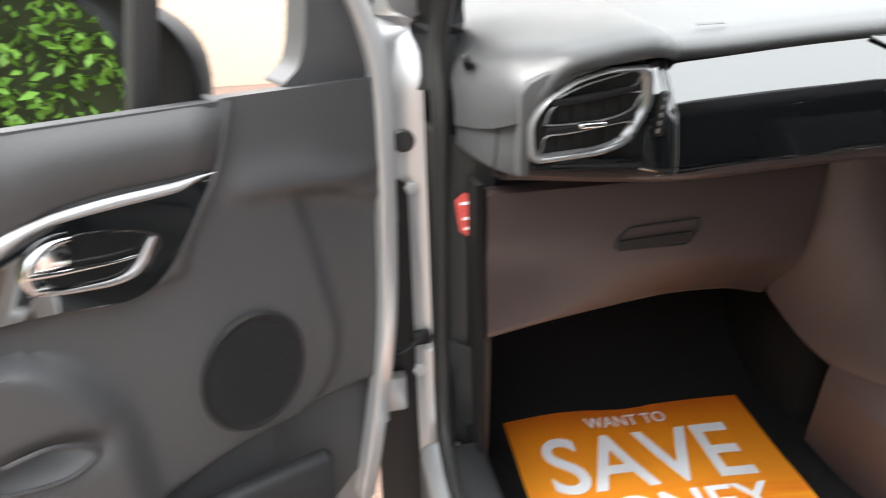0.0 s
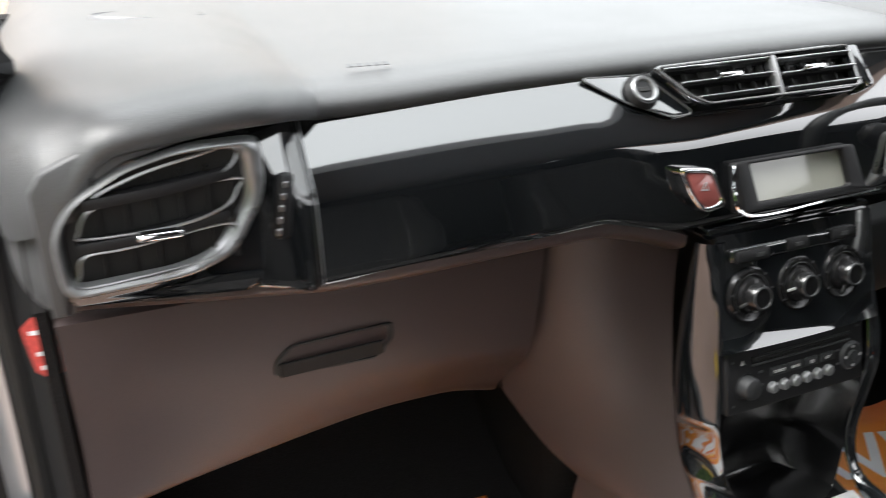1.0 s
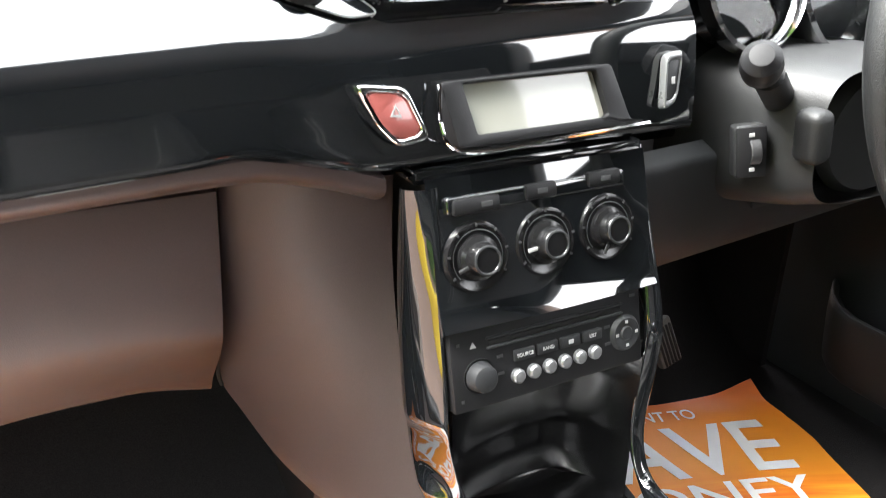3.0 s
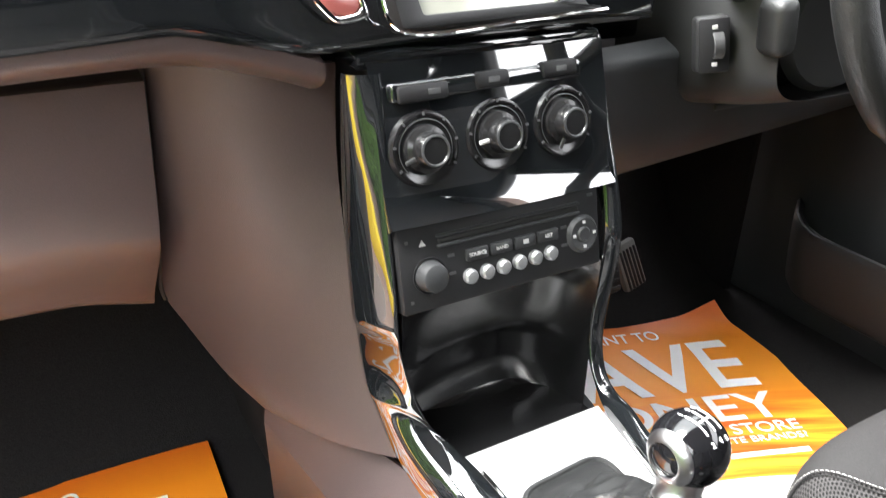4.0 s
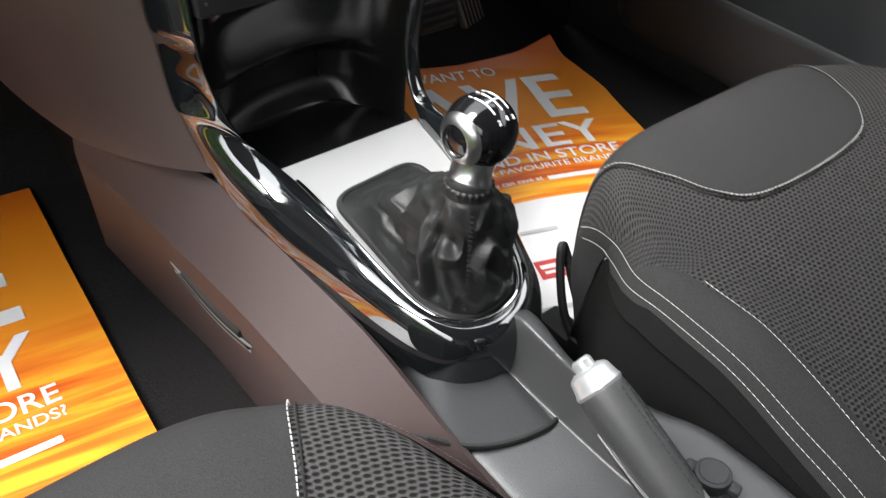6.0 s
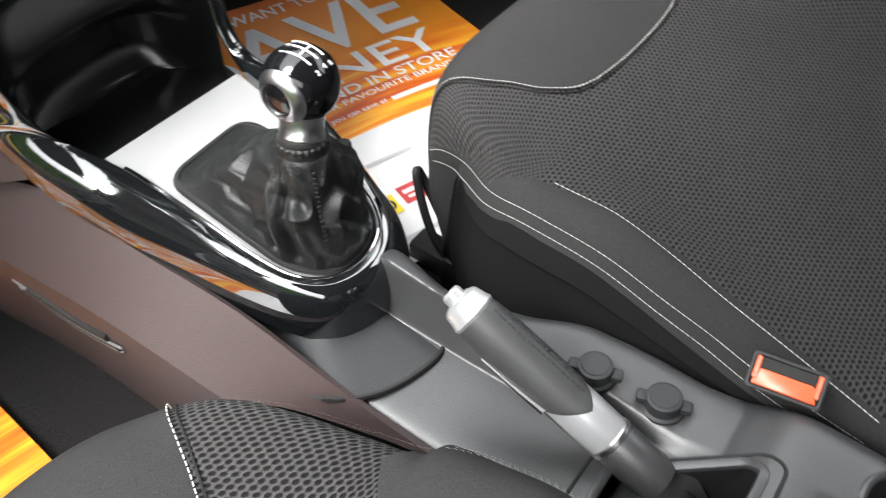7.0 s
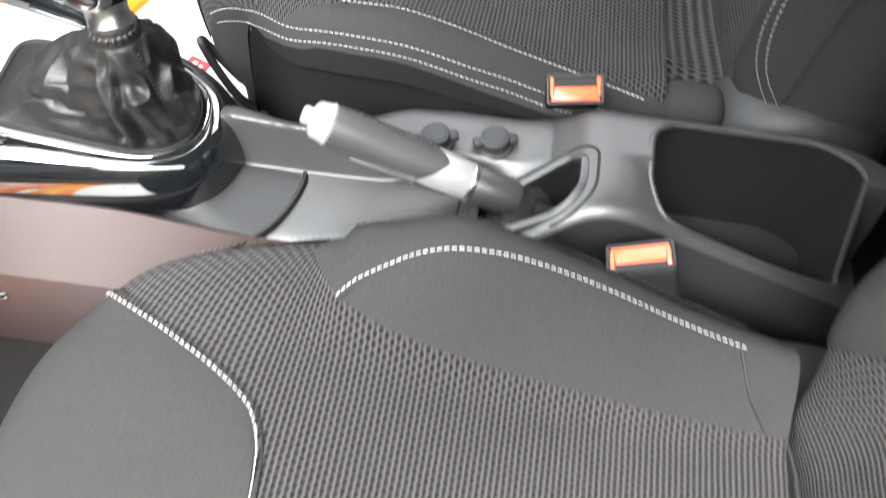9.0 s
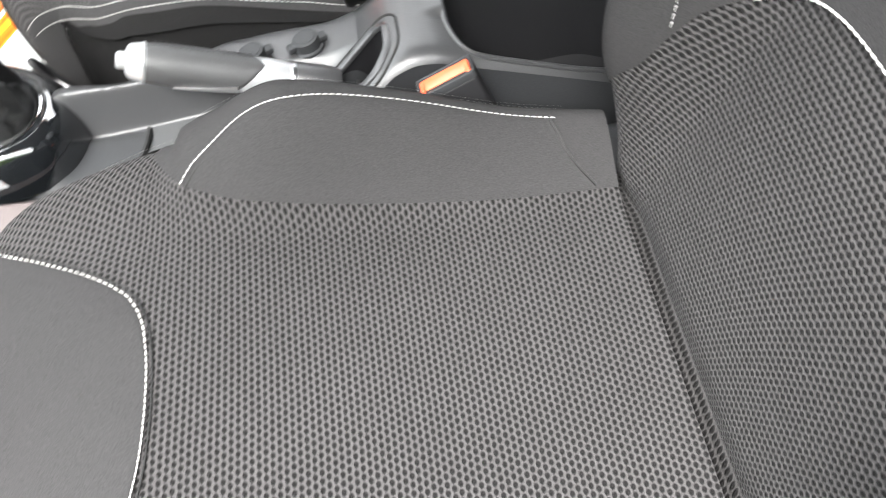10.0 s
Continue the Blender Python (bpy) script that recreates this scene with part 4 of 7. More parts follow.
for cx, r in ((0.262, 0.066), (0.405, 0.085)):
    M = facing(cx, 0.065, 0.655, 14)
    pod = part("gauge", lathe([(r * 0.84, -0.04), (r * 0.9, 0.0), (r * 0.95, 0.007), (r, 0.004), (r * 1.02, -0.01)], 40, M), CHROME, dash, "round gauge in a chrome ring")
    part("gauge_face", lathe([(0, 0.0), (r * 0.85, 0.0)], 40, M @ Matrix.Translation((0, 0, -0.030))), DIAL, pod)
    part("gauge_glass", lathe([(0, 0.0), (r * 0.86, 0.0)], 40, M @ Matrix.Translation((0, 0, -0.008))), GLASS, pod)
    for k in range(11):
        a = radians(225 - 27 * k)
        part("tick", rbox((0.006, 0.0016, 0.0006), (0, 0, 0), 0, 1, M @ Matrix.Translation((r * 0.72 * math.cos(a), r * 0.72 * math.sin(a), -0.0294)) @ Matrix.Rotation(a, 4, "Z")), GREYPL, pod)

# ---- centre console ----
console = thing("centre_console", (-0.01, -0.1, 0.0), "gloss black centre console with heater controls, radio, pocket and gear surround", "centre console")

# gear surround: inner line beside the tray, outer line above the base, rear end and the far rail up to the heater
SURR = [
    ((-0.104, 0.011, 0.522), (-0.124, 0.031, 0.522)), ((-0.106, -0.005, 0.455), (-0.124, 0.036, 0.455)), ((-0.109, -0.013, 0.410), (-0.124, 0.035, 0.400)),
    ((-0.1105, -0.026, 0.356), (-0.124, 0.030, 0.350)), ((-0.112, -0.034, 0.316), (-0.124, 0.020, 0.306)), ((-0.104, -0.045, 0.272), (-0.124, 0.003, 0.267)),
    ((-0.088, -0.054, 0.238), (-0.122, -0.020, 0.240)), ((-0.074, -0.064, 0.2200), (-0.116, -0.049, 0.2130)), ((-0.0665, -0.085, 0.2140), (-0.1075, -0.080, 0.1910)),
    ((-0.065, -0.111, 0.2125), (-0.1030, -0.1185, 0.1780)), ((-0.065, -0.163, 0.2085), (-0.0965, -0.163, 0.1720)), ((-0.065, -0.227, 0.2035), (-0.0885, -0.222, 0.1690)),
    ((-0.0605, -0.258, 0.2015), (-0.080, -0.2640, 0.1680)), ((-0.046, -0.276, 0.1995), (-0.063, -0.2955, 0.1630)), ((-0.021, -0.2835, 0.1990), (-0.030, -0.3080, 0.1590)),
    ((0.007, -0.277, 0.1995), (0.009, -0.3030, 0.1560)), ((0.026, -0.256, 0.2010), (0.043, -0.2770, 0.1560)), ((0.041, -0.221, 0.2035), (0.065, -0.229, 0.1620)),
    ((0.060, -0.162, 0.2085), (0.084, -0.160, 0.182)), ((0.068, -0.118, 0.211), (0.090, -0.110, 0.194)), ((0.079, -0.055, 0.229), (0.095, -0.050, 0.226)),
    ((0.084, -0.030, 0.268), (0.100, -0.028, 0.266)), ((0.089, -0.027, 0.330), (0.104, -0.030, 0.330)), ((0.090, -0.026, 0.383), (0.105, -0.028, 0.383)),
    ((0.093, 0.004, 0.460), (0.106, 0.004, 0.460)), ((0.096, 0.028, 0.528), (0.108, 0.030, 0.528))]
def eased(path, passes):
    for _ in range(passes):
        path = [path[0]] + [(a + 2 * b + c) / 4 for a, b, c in zip(path, path[1:], path[2:])] + [path[-1]]
    return path
sur_in, sur_out = eased(smooth_path([a for a, b in SURR], 260), 8), eased(smooth_path([b for a, b in SURR], 260), 10)


def surround_fn(u, v):
    k = u * 259
    i = min(int(k), 258)
    a, b = sur_in[i].lerp(sur_in[i + 1], k - i), sur_out[i].lerp(sur_out[i + 1], k - i)
    # the way in which the rail swells: out of the stack, up along the tray, back to the seats on the far upright
    if u < 0.5:
        f = ease((a.z - 0.214) / 0.085)
        up = Vector((0, 0, 1)).lerp(Vector((-0.70, -0.72, 0)), f).normalized()
        deep = (0.036 * (1 - f) + f * (0.005 + 0.013 * ease((a.z - 0.320) / 0.014)))
    else:
        f = ease((a.z - 0.206) / 0.03)
        up = Vector((0, 0, 1)).lerp(Vector((0, -1, 0)), f).normalized()
        deep = 0.036 * (1 - f) + 0.009 * f
    f, g = between([(0.0, (0.0, 0.70)), (0.06, (0.0, 1.0)), (0.12, (0.03, 1.10)), (0.22, (0.14, 1.17)), (0.36, (0.34, 1.18)), (0.50, (0.56, 1.10)), (0.62, (0.74, 0.95)), (0.74, (0.88, 0.72)), (0.85, (0.97, 0.40)), (0.94, (1.0, 0.08)), (1.0, (1.0, -0.10))], v)
    return a.lerp(b, f) + up * (g - (1 - f)) * deep
def ease(x):
    x = max(0.0, min(1.0, x))
    return x * x * (3 - 2 * x)
surface("gear_surround", surround_fn, 260, 36, GLOSS, console, "gloss black gear surround and stack edge", 0, 60)
part("chrome_ring", sweep([p + Vector((0.0004, 0, 0.0022)) for p in sur_in[84:200]], circle(0.0020, 8)), CHROME, console, "thin chrome gear surround line")

# heater panel: slightly bowed gloss face
def heater_fn(u, v):
    x = -0.112 + 0.212 * u
    z = 0.412 + 0.116 * v
    bow = 0.005 * (1 - (2 * u - 1) ** 2) + 0.003 * math.sin(math.pi * v) + 0.011 * (1 - v) ** 6
    p = face_at(x, z, bow - 0.002) @ Vector((0, 0, 0))
    return p
surface("heater_panel", heater_fn, 30, 24, GLOSS, console, "gloss black heater control panel", 0.01)
for k, (x, z) in enumerate(((-0.077, 0.4656), (-0.0128, 0.4668), (0.0500, 0.4681))):
    M = face_at(x, z, 0.0065)
    dial = part("heater_dial", lathe([(0.0, 0.001), (0.024, 0.001), (0.026, 0.0022), (0.0275, 0.002), (0.029, -0.003)], 40, M), POCKET, console, "round black heater dial")
    knob = part("knob", lathe([(0.0190, 0.0), (0.0175, 0.005), (0.0140, 0.007), (0.0125, 0.0155), (0.0115, 0.0170), (0.0100, 0.0170), (0.0096, 0.0164), (0.0, 0.0168)], 36, M), POCKET, dial)
    part("knob_rim", lathe([(0.0098, 0.0168), (0.0106, 0.0175), (0.0117, 0.0171), (0.0120, 0.0160)], 36, M), DARKPL, knob)
    a = radians((200, 188, 245)[k])
    part("pointer", rbox((0.011, 0.0032, 0.0015), (0, 0, 0), 0.001, 2, M @ Matrix.Translation((0.0165 * math.cos(a), 0.0165 * math.sin(a), 0.0075)) @ Matrix.Rotation(a, 4, "Z") @ Matrix.Rotation(radians(8), 4, "Y")), MARK if k == 1 else GREYPL, knob)
    part("scale_arc", tube([M @ Vector((0.0222 * math.cos(radians(b)), 0.0222 * math.sin(radians(b)), 0.0014)) for b in range(-40, 221, 10)], 0.0004, 4), GREYPL, dial)
    for b in (210, 170, 130, 90, 50, 10, -30):
        part("scale_mark", rbox((0.0026, 0.0018, 0.0004), (0, 0, 0), 0, 1, M @ Matrix.Translation((0.0262 * math.cos(radians(b)), 0.0262 * math.sin(radians(b)), 0.0026)) @ Matrix.Rotation(radians(b), 4, "Z")), GREYPL, dial)
for x, w, z in ((-0.074, 0.042, 0.5055), (-0.0141, 0.030, 0.508), (0.0493, 0.034, 0.5095)):
    b = part("heater_button", rbox((w, 0.013, 0.008), (0, 0, 0), 0.003, 2, face_at(x, z, 0.005)), MATT, console)
    part("symbol", rbox((0.010, 0.004, 0.0006), (0, 0, 0), 0.0002, 1, face_at(x + (0.008 if w > 0.04 else 0), z, 0.0092)), GREYPL, b)
part("button_bar", rbox((0.172, 0.014, 0.006), (0, 0, 0), 0.005, 3, face_at(-0.0135, 0.5070, 0.003)), GLOSS, console)
part("stack_cap", rbox((0.22, 0.05, 0.012), (0, 0, 0), 0.003, 2, Matrix.Translation((-0.008, 0.045, 0.528))), GLOSS, console)

# radio
radio = part("radio", rbox((0.192, 0.0725, 0.05), (0, 0, 0), 0.003, 2, face_at(-0.0115, 0.3795, -0.021)), MATT, console, "black car radio with a row of round silver keys")
part("disc_slot", rbox((0.135, 0.0045, 0.002), (0, 0, 0), 0.0015, 1, face_at(-0.006, 0.3965, 0.0045)), CAVITY, radio)
part("slot_lip", rbox((0.138, 0.0022, 0.003), (0, 0, 0), 0.0008, 1, face_at(-0.006, 0.4005, 0.005)), DARKPL, radio)
part("slot_lip", rbox((0.138, 0.0022, 0.003), (0, 0, 0), 0.0008, 1, face_at(-0.006, 0.3925, 0.005)), DARKPL, radio)
vol = part("volume_knob", lathe([(0.0130, 0.0), (0.0122, 0.003), (0.0115, 0.009), (0.0105, 0.0115), (0.0085, 0.0125), (0.0, 0.0122)], 32, face_at(-0.083, 0.3715, 0.004)), DARKPL, radio)
part("knob_ring", lathe([(0.0130, 0.0), (0.0145, 0.001), (0.0145, -0.002)], 32, face_at(-0.083, 0.3715, 0.0045)), MATT, vol)
for k in range(6):
    part("preset_key", lathe([(0.0062, 0.0), (0.006, 0.004), (0.0045, 0.0058), (0.0, 0.0064)], 20, face_at(-0.048 + 0.0157 * k, 0.3635 + 0.0003 * k, 0.004)), KEY, radio, "round silver preset key")
for x, word in ((-0.040, "SOURCE"), (-0.017, "BAND"), (0.006, ""), (0.029, "LIST")):
    b = part("function_key", rbox((0.0205, 0.0095, 0.004), (0, 0, 0), 0.0012, 2, face_at(x, 0.380, 0.0045)), DARKPL, radio)
    if word:
        text_mesh(word, 0.0042, MARK, b, face_at(x, 0.3788, 0.0068), "CENTER")
    else:
        part("symbol", rbox((0.005, 0.0035, 0.0004), (0, 0, 0), 0, 1, face_at(x, 0.380, 0.0067)), MARK, b)
part("eject_mark", plate([(-0.003, -0.002), (0.003, -0.002), (0.0, 0.003)], 0.0004, face_at(-0.087, 0.397, 0.0047)), MARK, radio)
for x, z in ((-0.063, 0.383), (-0.063, 0.369), (0.046, 0.383), (0.046, 0.368), (0.075, 0.405), (-0.10, 0.40), (-0.10, 0.354)):
    part("symbol", rbox((0.006 if abs(x) < 0.09 else 0.0025, 0.0024, 0.0004), (0, 0, 0), 0, 1, face_at(x, z, 0.0044)), GREYPL, radio)
dialr = part("menu_dial", lathe([(0.0, 0.0035), (0.0055, 0.004), (0.0068, 0.0025), (0.008, 0.003), (0.0135, 0.0035), (0.015, 0.002), (0.0165, 0.0)], 36, face_at(0.065, 0.374, 0.0042)), DARKPL, radio)
for a in (0, 90, 180, 270):
    part("symbol", rbox((0.003, 0.0025, 0.0004), (0, 0, 0), 0, 1, face_at(0.065, 0.374, 0.0078) @ Matrix.Translation((0.0105 * math.cos(radians(a)), 0.0105 * math.sin(radians(a)), 0))), MARK, dialr)

# open pocket under the radio
def pocket_fn(u, v):
    a = -1 + 2 * u
    z = 0.345 - 0.160 * v
    x = -0.010 + 0.098 * a
    deep = between([(0.185, 0.046), (0.195, 0.064), (0.225, 0.074), (0.246, 0.074), (0.253, 0.070), (0.258, 0.058), (0.263, 0.053), (0.270, 0.051), (0.320, 0.046), (0.345, 0.028)], z + 0.016 * ((x - 0.012) / 0.09) ** 2)
    return (x, -0.030 + deep * (1 - abs(a) ** 6), z)
surface("pocket_back", pocket_fn, 48, 80, POCKET, console, "black open pocket with an arched ledge")
part("pocket_floor", rbox((0.19, 0.13, 0.008), (-0.005, -0.002, 0.184), 0.003), POCKET, console)
part("pocket_rib", tube([(0.034, 0.041, 0.250), (0.036, 0.042, 0.235), (0.036, 0.040, 0.218)], 0.0016, 6, 12), POCKET, console)
for s, x0 in ((-1, -0.112), (1, 0.094)):
    part("pocket_side", rbox((0.010, 0.075, 0.15), (x0 - 0.004 * s, 0.030, 0.255), 0.004), MATT, console)

# silver tray that carries the gear lever
def tray_fn(u, v):
    y = -0.053 - 0.235 * v
    l = between([(-0.29, -0.034), (-0.265, -0.050), (-0.22, -0.059), (-0.16, -0.0625), (-0.05, -0.066)], y)
    r = between([(-0.29, 0.005), (-0.265, 0.026), (-0.22, 0.046), (-0.13, 0.066), (-0.05, 0.078)], y)
    z = 0.2145 - 0.09 * (-0.055 - y)
    if v < 0.04:
        z -= 0.025 * (1 - v / 0.04)
        y = -0.053
    return (l + (r - l) * u, y, z - 0.001)
surface("gear_tray", tray_fn, 16, 50, TRAY, console, "bright brushed silver tray", 0.004)

# plain base below the gloss, flaring to the floor tunnel
BASE = [k for k in range(260) if sur_out[k].z < 0.185 and sur_out[k].y < -0.13]
def base_fn(u, v):
    k = BASE[0] + (BASE[-1] - BASE[0]) * u
    i = min(int(k), 258)
    p = sur_out[i].lerp(sur_out[i + 1], k - i)
    d = (p - Vector((-0.02, -0.20, p.z))).normalized()
    rear = ease((-d.y - 0.40) / 0.50) * ease((0.030 - p.x) / 0.06)
    out = between([(0.0, -0.004), (0.45, -0.006), (0.70, 0.002), (0.86, 0.032), (1.0, 0.054)], v) * rear + between([(0.0, -0.004), (0.5, -0.004), (1.0, 0.008)], v) * (1 - rear)
    foot = 0.096 + 0.0675 * rear
    return Vector((p.x + d.x * out, p.y + d.y * out, foot + (p.z + 0.004 - foot) * between([(0.0, 1.0), (0.45, 0.5), (0.70, 0.22), (0.86, 0.06), (1.0, 0.0)], v)))
surface("console_base", base_fn, 80, 28, DARKPL, console, "plain dark base", 0)

# side wall towards the passenger, folded like a facet
ROWS_SIDE = [
    ((-0.182, 0.109, 0.188), (-0.183, 0.112, 0.170), (-0.170, 0.150, 0.02)),
    ((-0.152, 0.035, 0.203), (-0.166, 0.045, 0.150), (-0.154, 0.06, 0.0)),
    ((-0.109, -0.028, 0.198), (-0.153, -0.030, 0.138), (-0.142, -0.02, 0.0)),
    ((-0.1035, -0.120, 0.184), (-0.145, -0.120, 0.140), (-0.138, -0.12, 0.0)),
    ((-0.094, -0.230, 0.178), (-0.137, -0.230, 0.130), (-0.134, -0.23, 0.0)),
    ((-0.096, -0.330, 0.166), (-0.128, -0.33, 0.115), (-0.130, -0.33, 0.0)),
    ((-0.096, -0.480, 0.166), (-0.118, -0.48, 0.100), (-0.124, -0.48, 0.0)),
    ((-0.072, -0.560, 0.135), (-0.088, -0.56, 0.085), (-0.098, -0.56, 0.0)),
    ((-0.058, -0.800, 0.100), (-0.066, -0.80, 0.060), (-0.076, -0.80, 0.0)),
]
ROWS_SIDE = list(zip(*[eased(smooth_path([r[k] for r in ROWS_SIDE], 49), 6) for k in range(3)]))
def side_at(u, v):
    k = u * (len(ROWS_SIDE) - 1)
    i = min(int(k), len(ROWS_SIDE) - 2)
    p = [Vector(q).lerp(Vector(r), k - i) for q, r in zip(ROWS_SIDE[i], ROWS_SIDE[i + 1])]
    return p[0].lerp(p[1], v / 0.6) if v < 0.6 else p[1].lerp(p[2], (v - 0.6) / 0.4)
# the far side drops close to the surround and the rail
FAR = [(-0.80, 0.030), (-0.77, 0.043), (-0.70, 0.046), (-0.50, 0.050), (-0.45, 0.044), (-0.40, 0.016), (-0.35, -0.001), (-0.30, 0.010), (-0.27, 0.040), (-0.226, 0.061), (-0.16, 0.080), (-0.11, 0.086), (-0.03, 0.090), (0.11, 0.13)]
def far_side(u, v):
    y = 0.11 - 0.91 * u
    return (between(FAR, y) + 0.004 * v, y, between([(-0.80, 0.10), (-0.48, 0.17), (-0.40, 0.190), (-0.33, 0.194), (-0.30, 0.157), (-0.2, 0.160), (0.0, 0.2), (0.11, 0.2)], y) * (1 - v))
sidew = surface("console_side", side_at, 64, 20, LOWER, console, "dark folded console side, warm bounce light in its colour", 0.006, 14)
surface("console_side", far_side, 120, 12, DARKPL, console)
def slot_line(dz, out, a=0.0, b=1.0):
    pts = []
    for i in range(13):
        f = a + (b - a) * i / 12
        z = 0.107 - 0.012 * math.sin(math.pi * f) + dz
        pts.append((between([(0.0, -0.1518), (0.25, -0.1495), (1.0, -0.1425)], f) + (0.108 - z) * 0.07 - out, -0.004 - 0.131 * f, z))
    return pts
slot = part("side_slot", tube(slot_line(0.004, 0.0, 0.14, 0.86), 0.0040, 8, 30), CAVITY, sidew, "narrow double slot")
part("side_slot", tube(slot_line(-0.0045, 0.0, 0.08, 0.95), 0.0036, 8, 30), CAVITY, sidew)
part("slot_rim", tube(slot_line(-0.0005, 0.0020), 0.0012, 6, 30), SLAT, slot, "thin dull silver rim")
part("slot_rim", tube(slot_line(-0.0088, 0.0016, 0.02, 0.98), 0.0011, 6, 30), SLAT, slot, "thin dull silver rim")

# tunnel top behind the gear lever, rising to the rear hump with its open box
TOPZ = [(-0.81, 0.133), (-0.75, 0.157), (-0.70, 0.177), (-0.65, 0.197), (-0.615, 0.2110), (-0.60, 0.2130), (-0.585, 0.2105), (-0.565, 0.2000), (-0.53, 0.179), (-0.47, 0.168), (-0.40, 0.163), (-0.28, 0.158)]
LFT = [(-0.81, -0.056), (-0.70, -0.0555), (-0.63, -0.0555), (-0.605, -0.0565), (-0.585, -0.0595), (-0.565, -0.066), (-0.525, -0.086), (-0.46, -0.094), (-0.28, -0.094)]
RGT = [(-0.81, 0.026), (-0.795, 0.037), (-0.77, 0.0445), (-0.70, 0.048), (-0.60, 0.050), (-0.50, 0.052), (-0.45, 0.046), (-0.40, 0.018), (-0.35, 0.001), (-0.30, 0.009), (-0.28, 0.010)]
def tunnel_z(x, y):
    l, r = between(LFT, y), between(RGT, y)
    z = between(TOPZ, y)
    e = min(x - l, r - x)
    z -= 0.010 * math.exp(-max(e, 0) / 0.006)
    # raised ledge along the far side, widening into the platform of the sockets
    xw, run = between([(-0.56, (-0.012, 0.013)), (-0.47, (-0.012, 0.013)), (-0.42, (-0.022, 0.011)), (-0.28, (-0.020, 0.012))], y)
    ledge = between([(-0.60, 0.2130), (-0.56, 0.195), (-0.52, 0.186), (-0.46, 0.189), (-0.42, 0.197), (-0.36, 0.204), (-0.30, 0.205), (-0.28, 0.199)], y)
    z += max(0.0, ledge - between(TOPZ, y)) * ease((x - xw) / run)
    return z
LEVER_HOLE = rounded([(-0.072, -0.502), (-0.030, -0.502), (-0.024, -0.525), (-0.002, -0.570), (-0.006, -0.580), (-0.036, -0.580), (-0.053, -0.566)], [0.012, 0.010, 0.006, 0.008, 0.006, 0.012, 0.010], 5)
BOX_HOLE = rounded([(-0.046, -0.640), (-0.020, -0.630), (0.024, -0.629), (0.038, -0.644), (0.0385, -0.757), (0.017, -0.788), (-0.046, -0.794), (-0.0495, -0.735), (-0.0485, -0.665)], 0.012, 5)
def inside(poly, x, y):
    hit = False
    for (xa, ya), (xb, yb) in zip(poly, poly[1:] + poly[:1]):
        if (ya > y) != (yb > y) and x < xa + (y - ya) / (yb - ya) * (xb - xa):
            hit = not hit
    return hit
def in_hole(x, y):
    return (y > -0.585 and inside(LEVER_HOLE, x, y)) or (y < -0.62 and inside(BOX_HOLE, x, y))
nx, ny = 110, 320
tv, tf, keep = [], [], {}
def tunnel_vert(i, j):
    if (i, j) not in keep:
        y = -0.81 + 0.53 * j / ny
        x = between(LFT, y) + (between(RGT, y) - between(LFT, y)) * i / nx
        keep[(i, j)] = len(tv)
        tv.append((x, y, tunnel_z(x, y)))
    return keep[(i, j)]
for i in range(nx):
    for j in range(ny):
        y = -0.81 + 0.53 * (j + 0.5) / ny
        x = between(LFT, y) + (between(RGT, y) - between(LFT, y)) * (i + 0.5) / nx
        if not in_hole(x, y):
            tf.append((tunnel_vert(i, j), tunnel_vert(i + 1, j), tunnel_vert(i + 1, j + 1), tunnel_vert(i, j + 1)))
tunnel = link_mesh("tunnel_cover", tv, tf, GREYPL, console, "grey grained plastic tunnel cover", None, 50)
def rim_path(poly, lift):
    return [Vector((x, y, tunnel_z(x, y) + lift)) for x, y in poly]
groove = [p for p in rim_path(scaled(LEVER_HOLE, 1.30), 0.0) if p.y > -0.590]
start = max(range(len(groove)), key=lambda k: (groove[k] - groove[k - 1]).length)
part("rim_groove", tube(groove[start:] + groove[:start], 0.0013, 6), CAVITY, tunnel)
hb_rim = rim_path(LEVER_HOLE, 0.001)
part("boot_rim", sweep(hb_rim, rounded([(-0.0035, -0.003), (0.0035, -0.003), (0.003, 0.0012), (-0.003, 0.0012)], 0.001, 2), closed=True), GREYPL, tunnel, "raised rim round the handbrake opening")
bx_rim = rim_path(BOX_HOLE, -0.0005)
part("box_rim", sweep(bx_rim, circle(0.0026, 8), closed=True), GREYPL, tunnel)
def well(rim, depth, taper, parent, mat, name):
    n = len(rim)
    c = sum(rim, Vector()) / n
    vs, fs = [], []
    levels = 8
    for k in range(levels + 1):
        f = k / levels
        for p in rim:
            q = p.lerp(c, taper * f)
            q.z = p.z - depth * f
            vs.append(q)
    for k in range(levels):
        for i in range(n):
            fs.append((k * n + i, k * n + (i + 1) % n, (k + 1) * n + (i + 1) % n, (k + 1) * n + i))
    fs.append(tuple(levels * n + i for i in range(n)))
    return link_mesh(name, vs, fs, mat, parent)
well(bx_rim, 0.11, 0.08, tunnel, MATT, "storage_well")
well(hb_rim, 0.07, 0.02, tunnel, MATT, "handbrake_well")
for z0, a, b in ((0.172, -0.036, 0.012), (0.160, -0.030, 0.020), (0.150, -0.036, 0.028)):
    surface("lever_guide", lambda u, v, z0=z0, a=a, b=b: (-0.064 + 0.052 * u, -0.540 - a * v - b * (1 - v) - 0.010 * u, z0 - 0.020 * (2 * v - 1) ** 2 + 0.004 * u), 10, 16, DARKPL, tunnel, "", 0.002)
part("cup_ring", joined(lathe([(0.034, 0.0), (0.036, 0.012), (0.034, 0.014), (0.031, 0.012), (0.031, 0.0)], 36, Matrix.Translation((-0.006, -0.752, 0.066)))), DARKPL, tunnel)
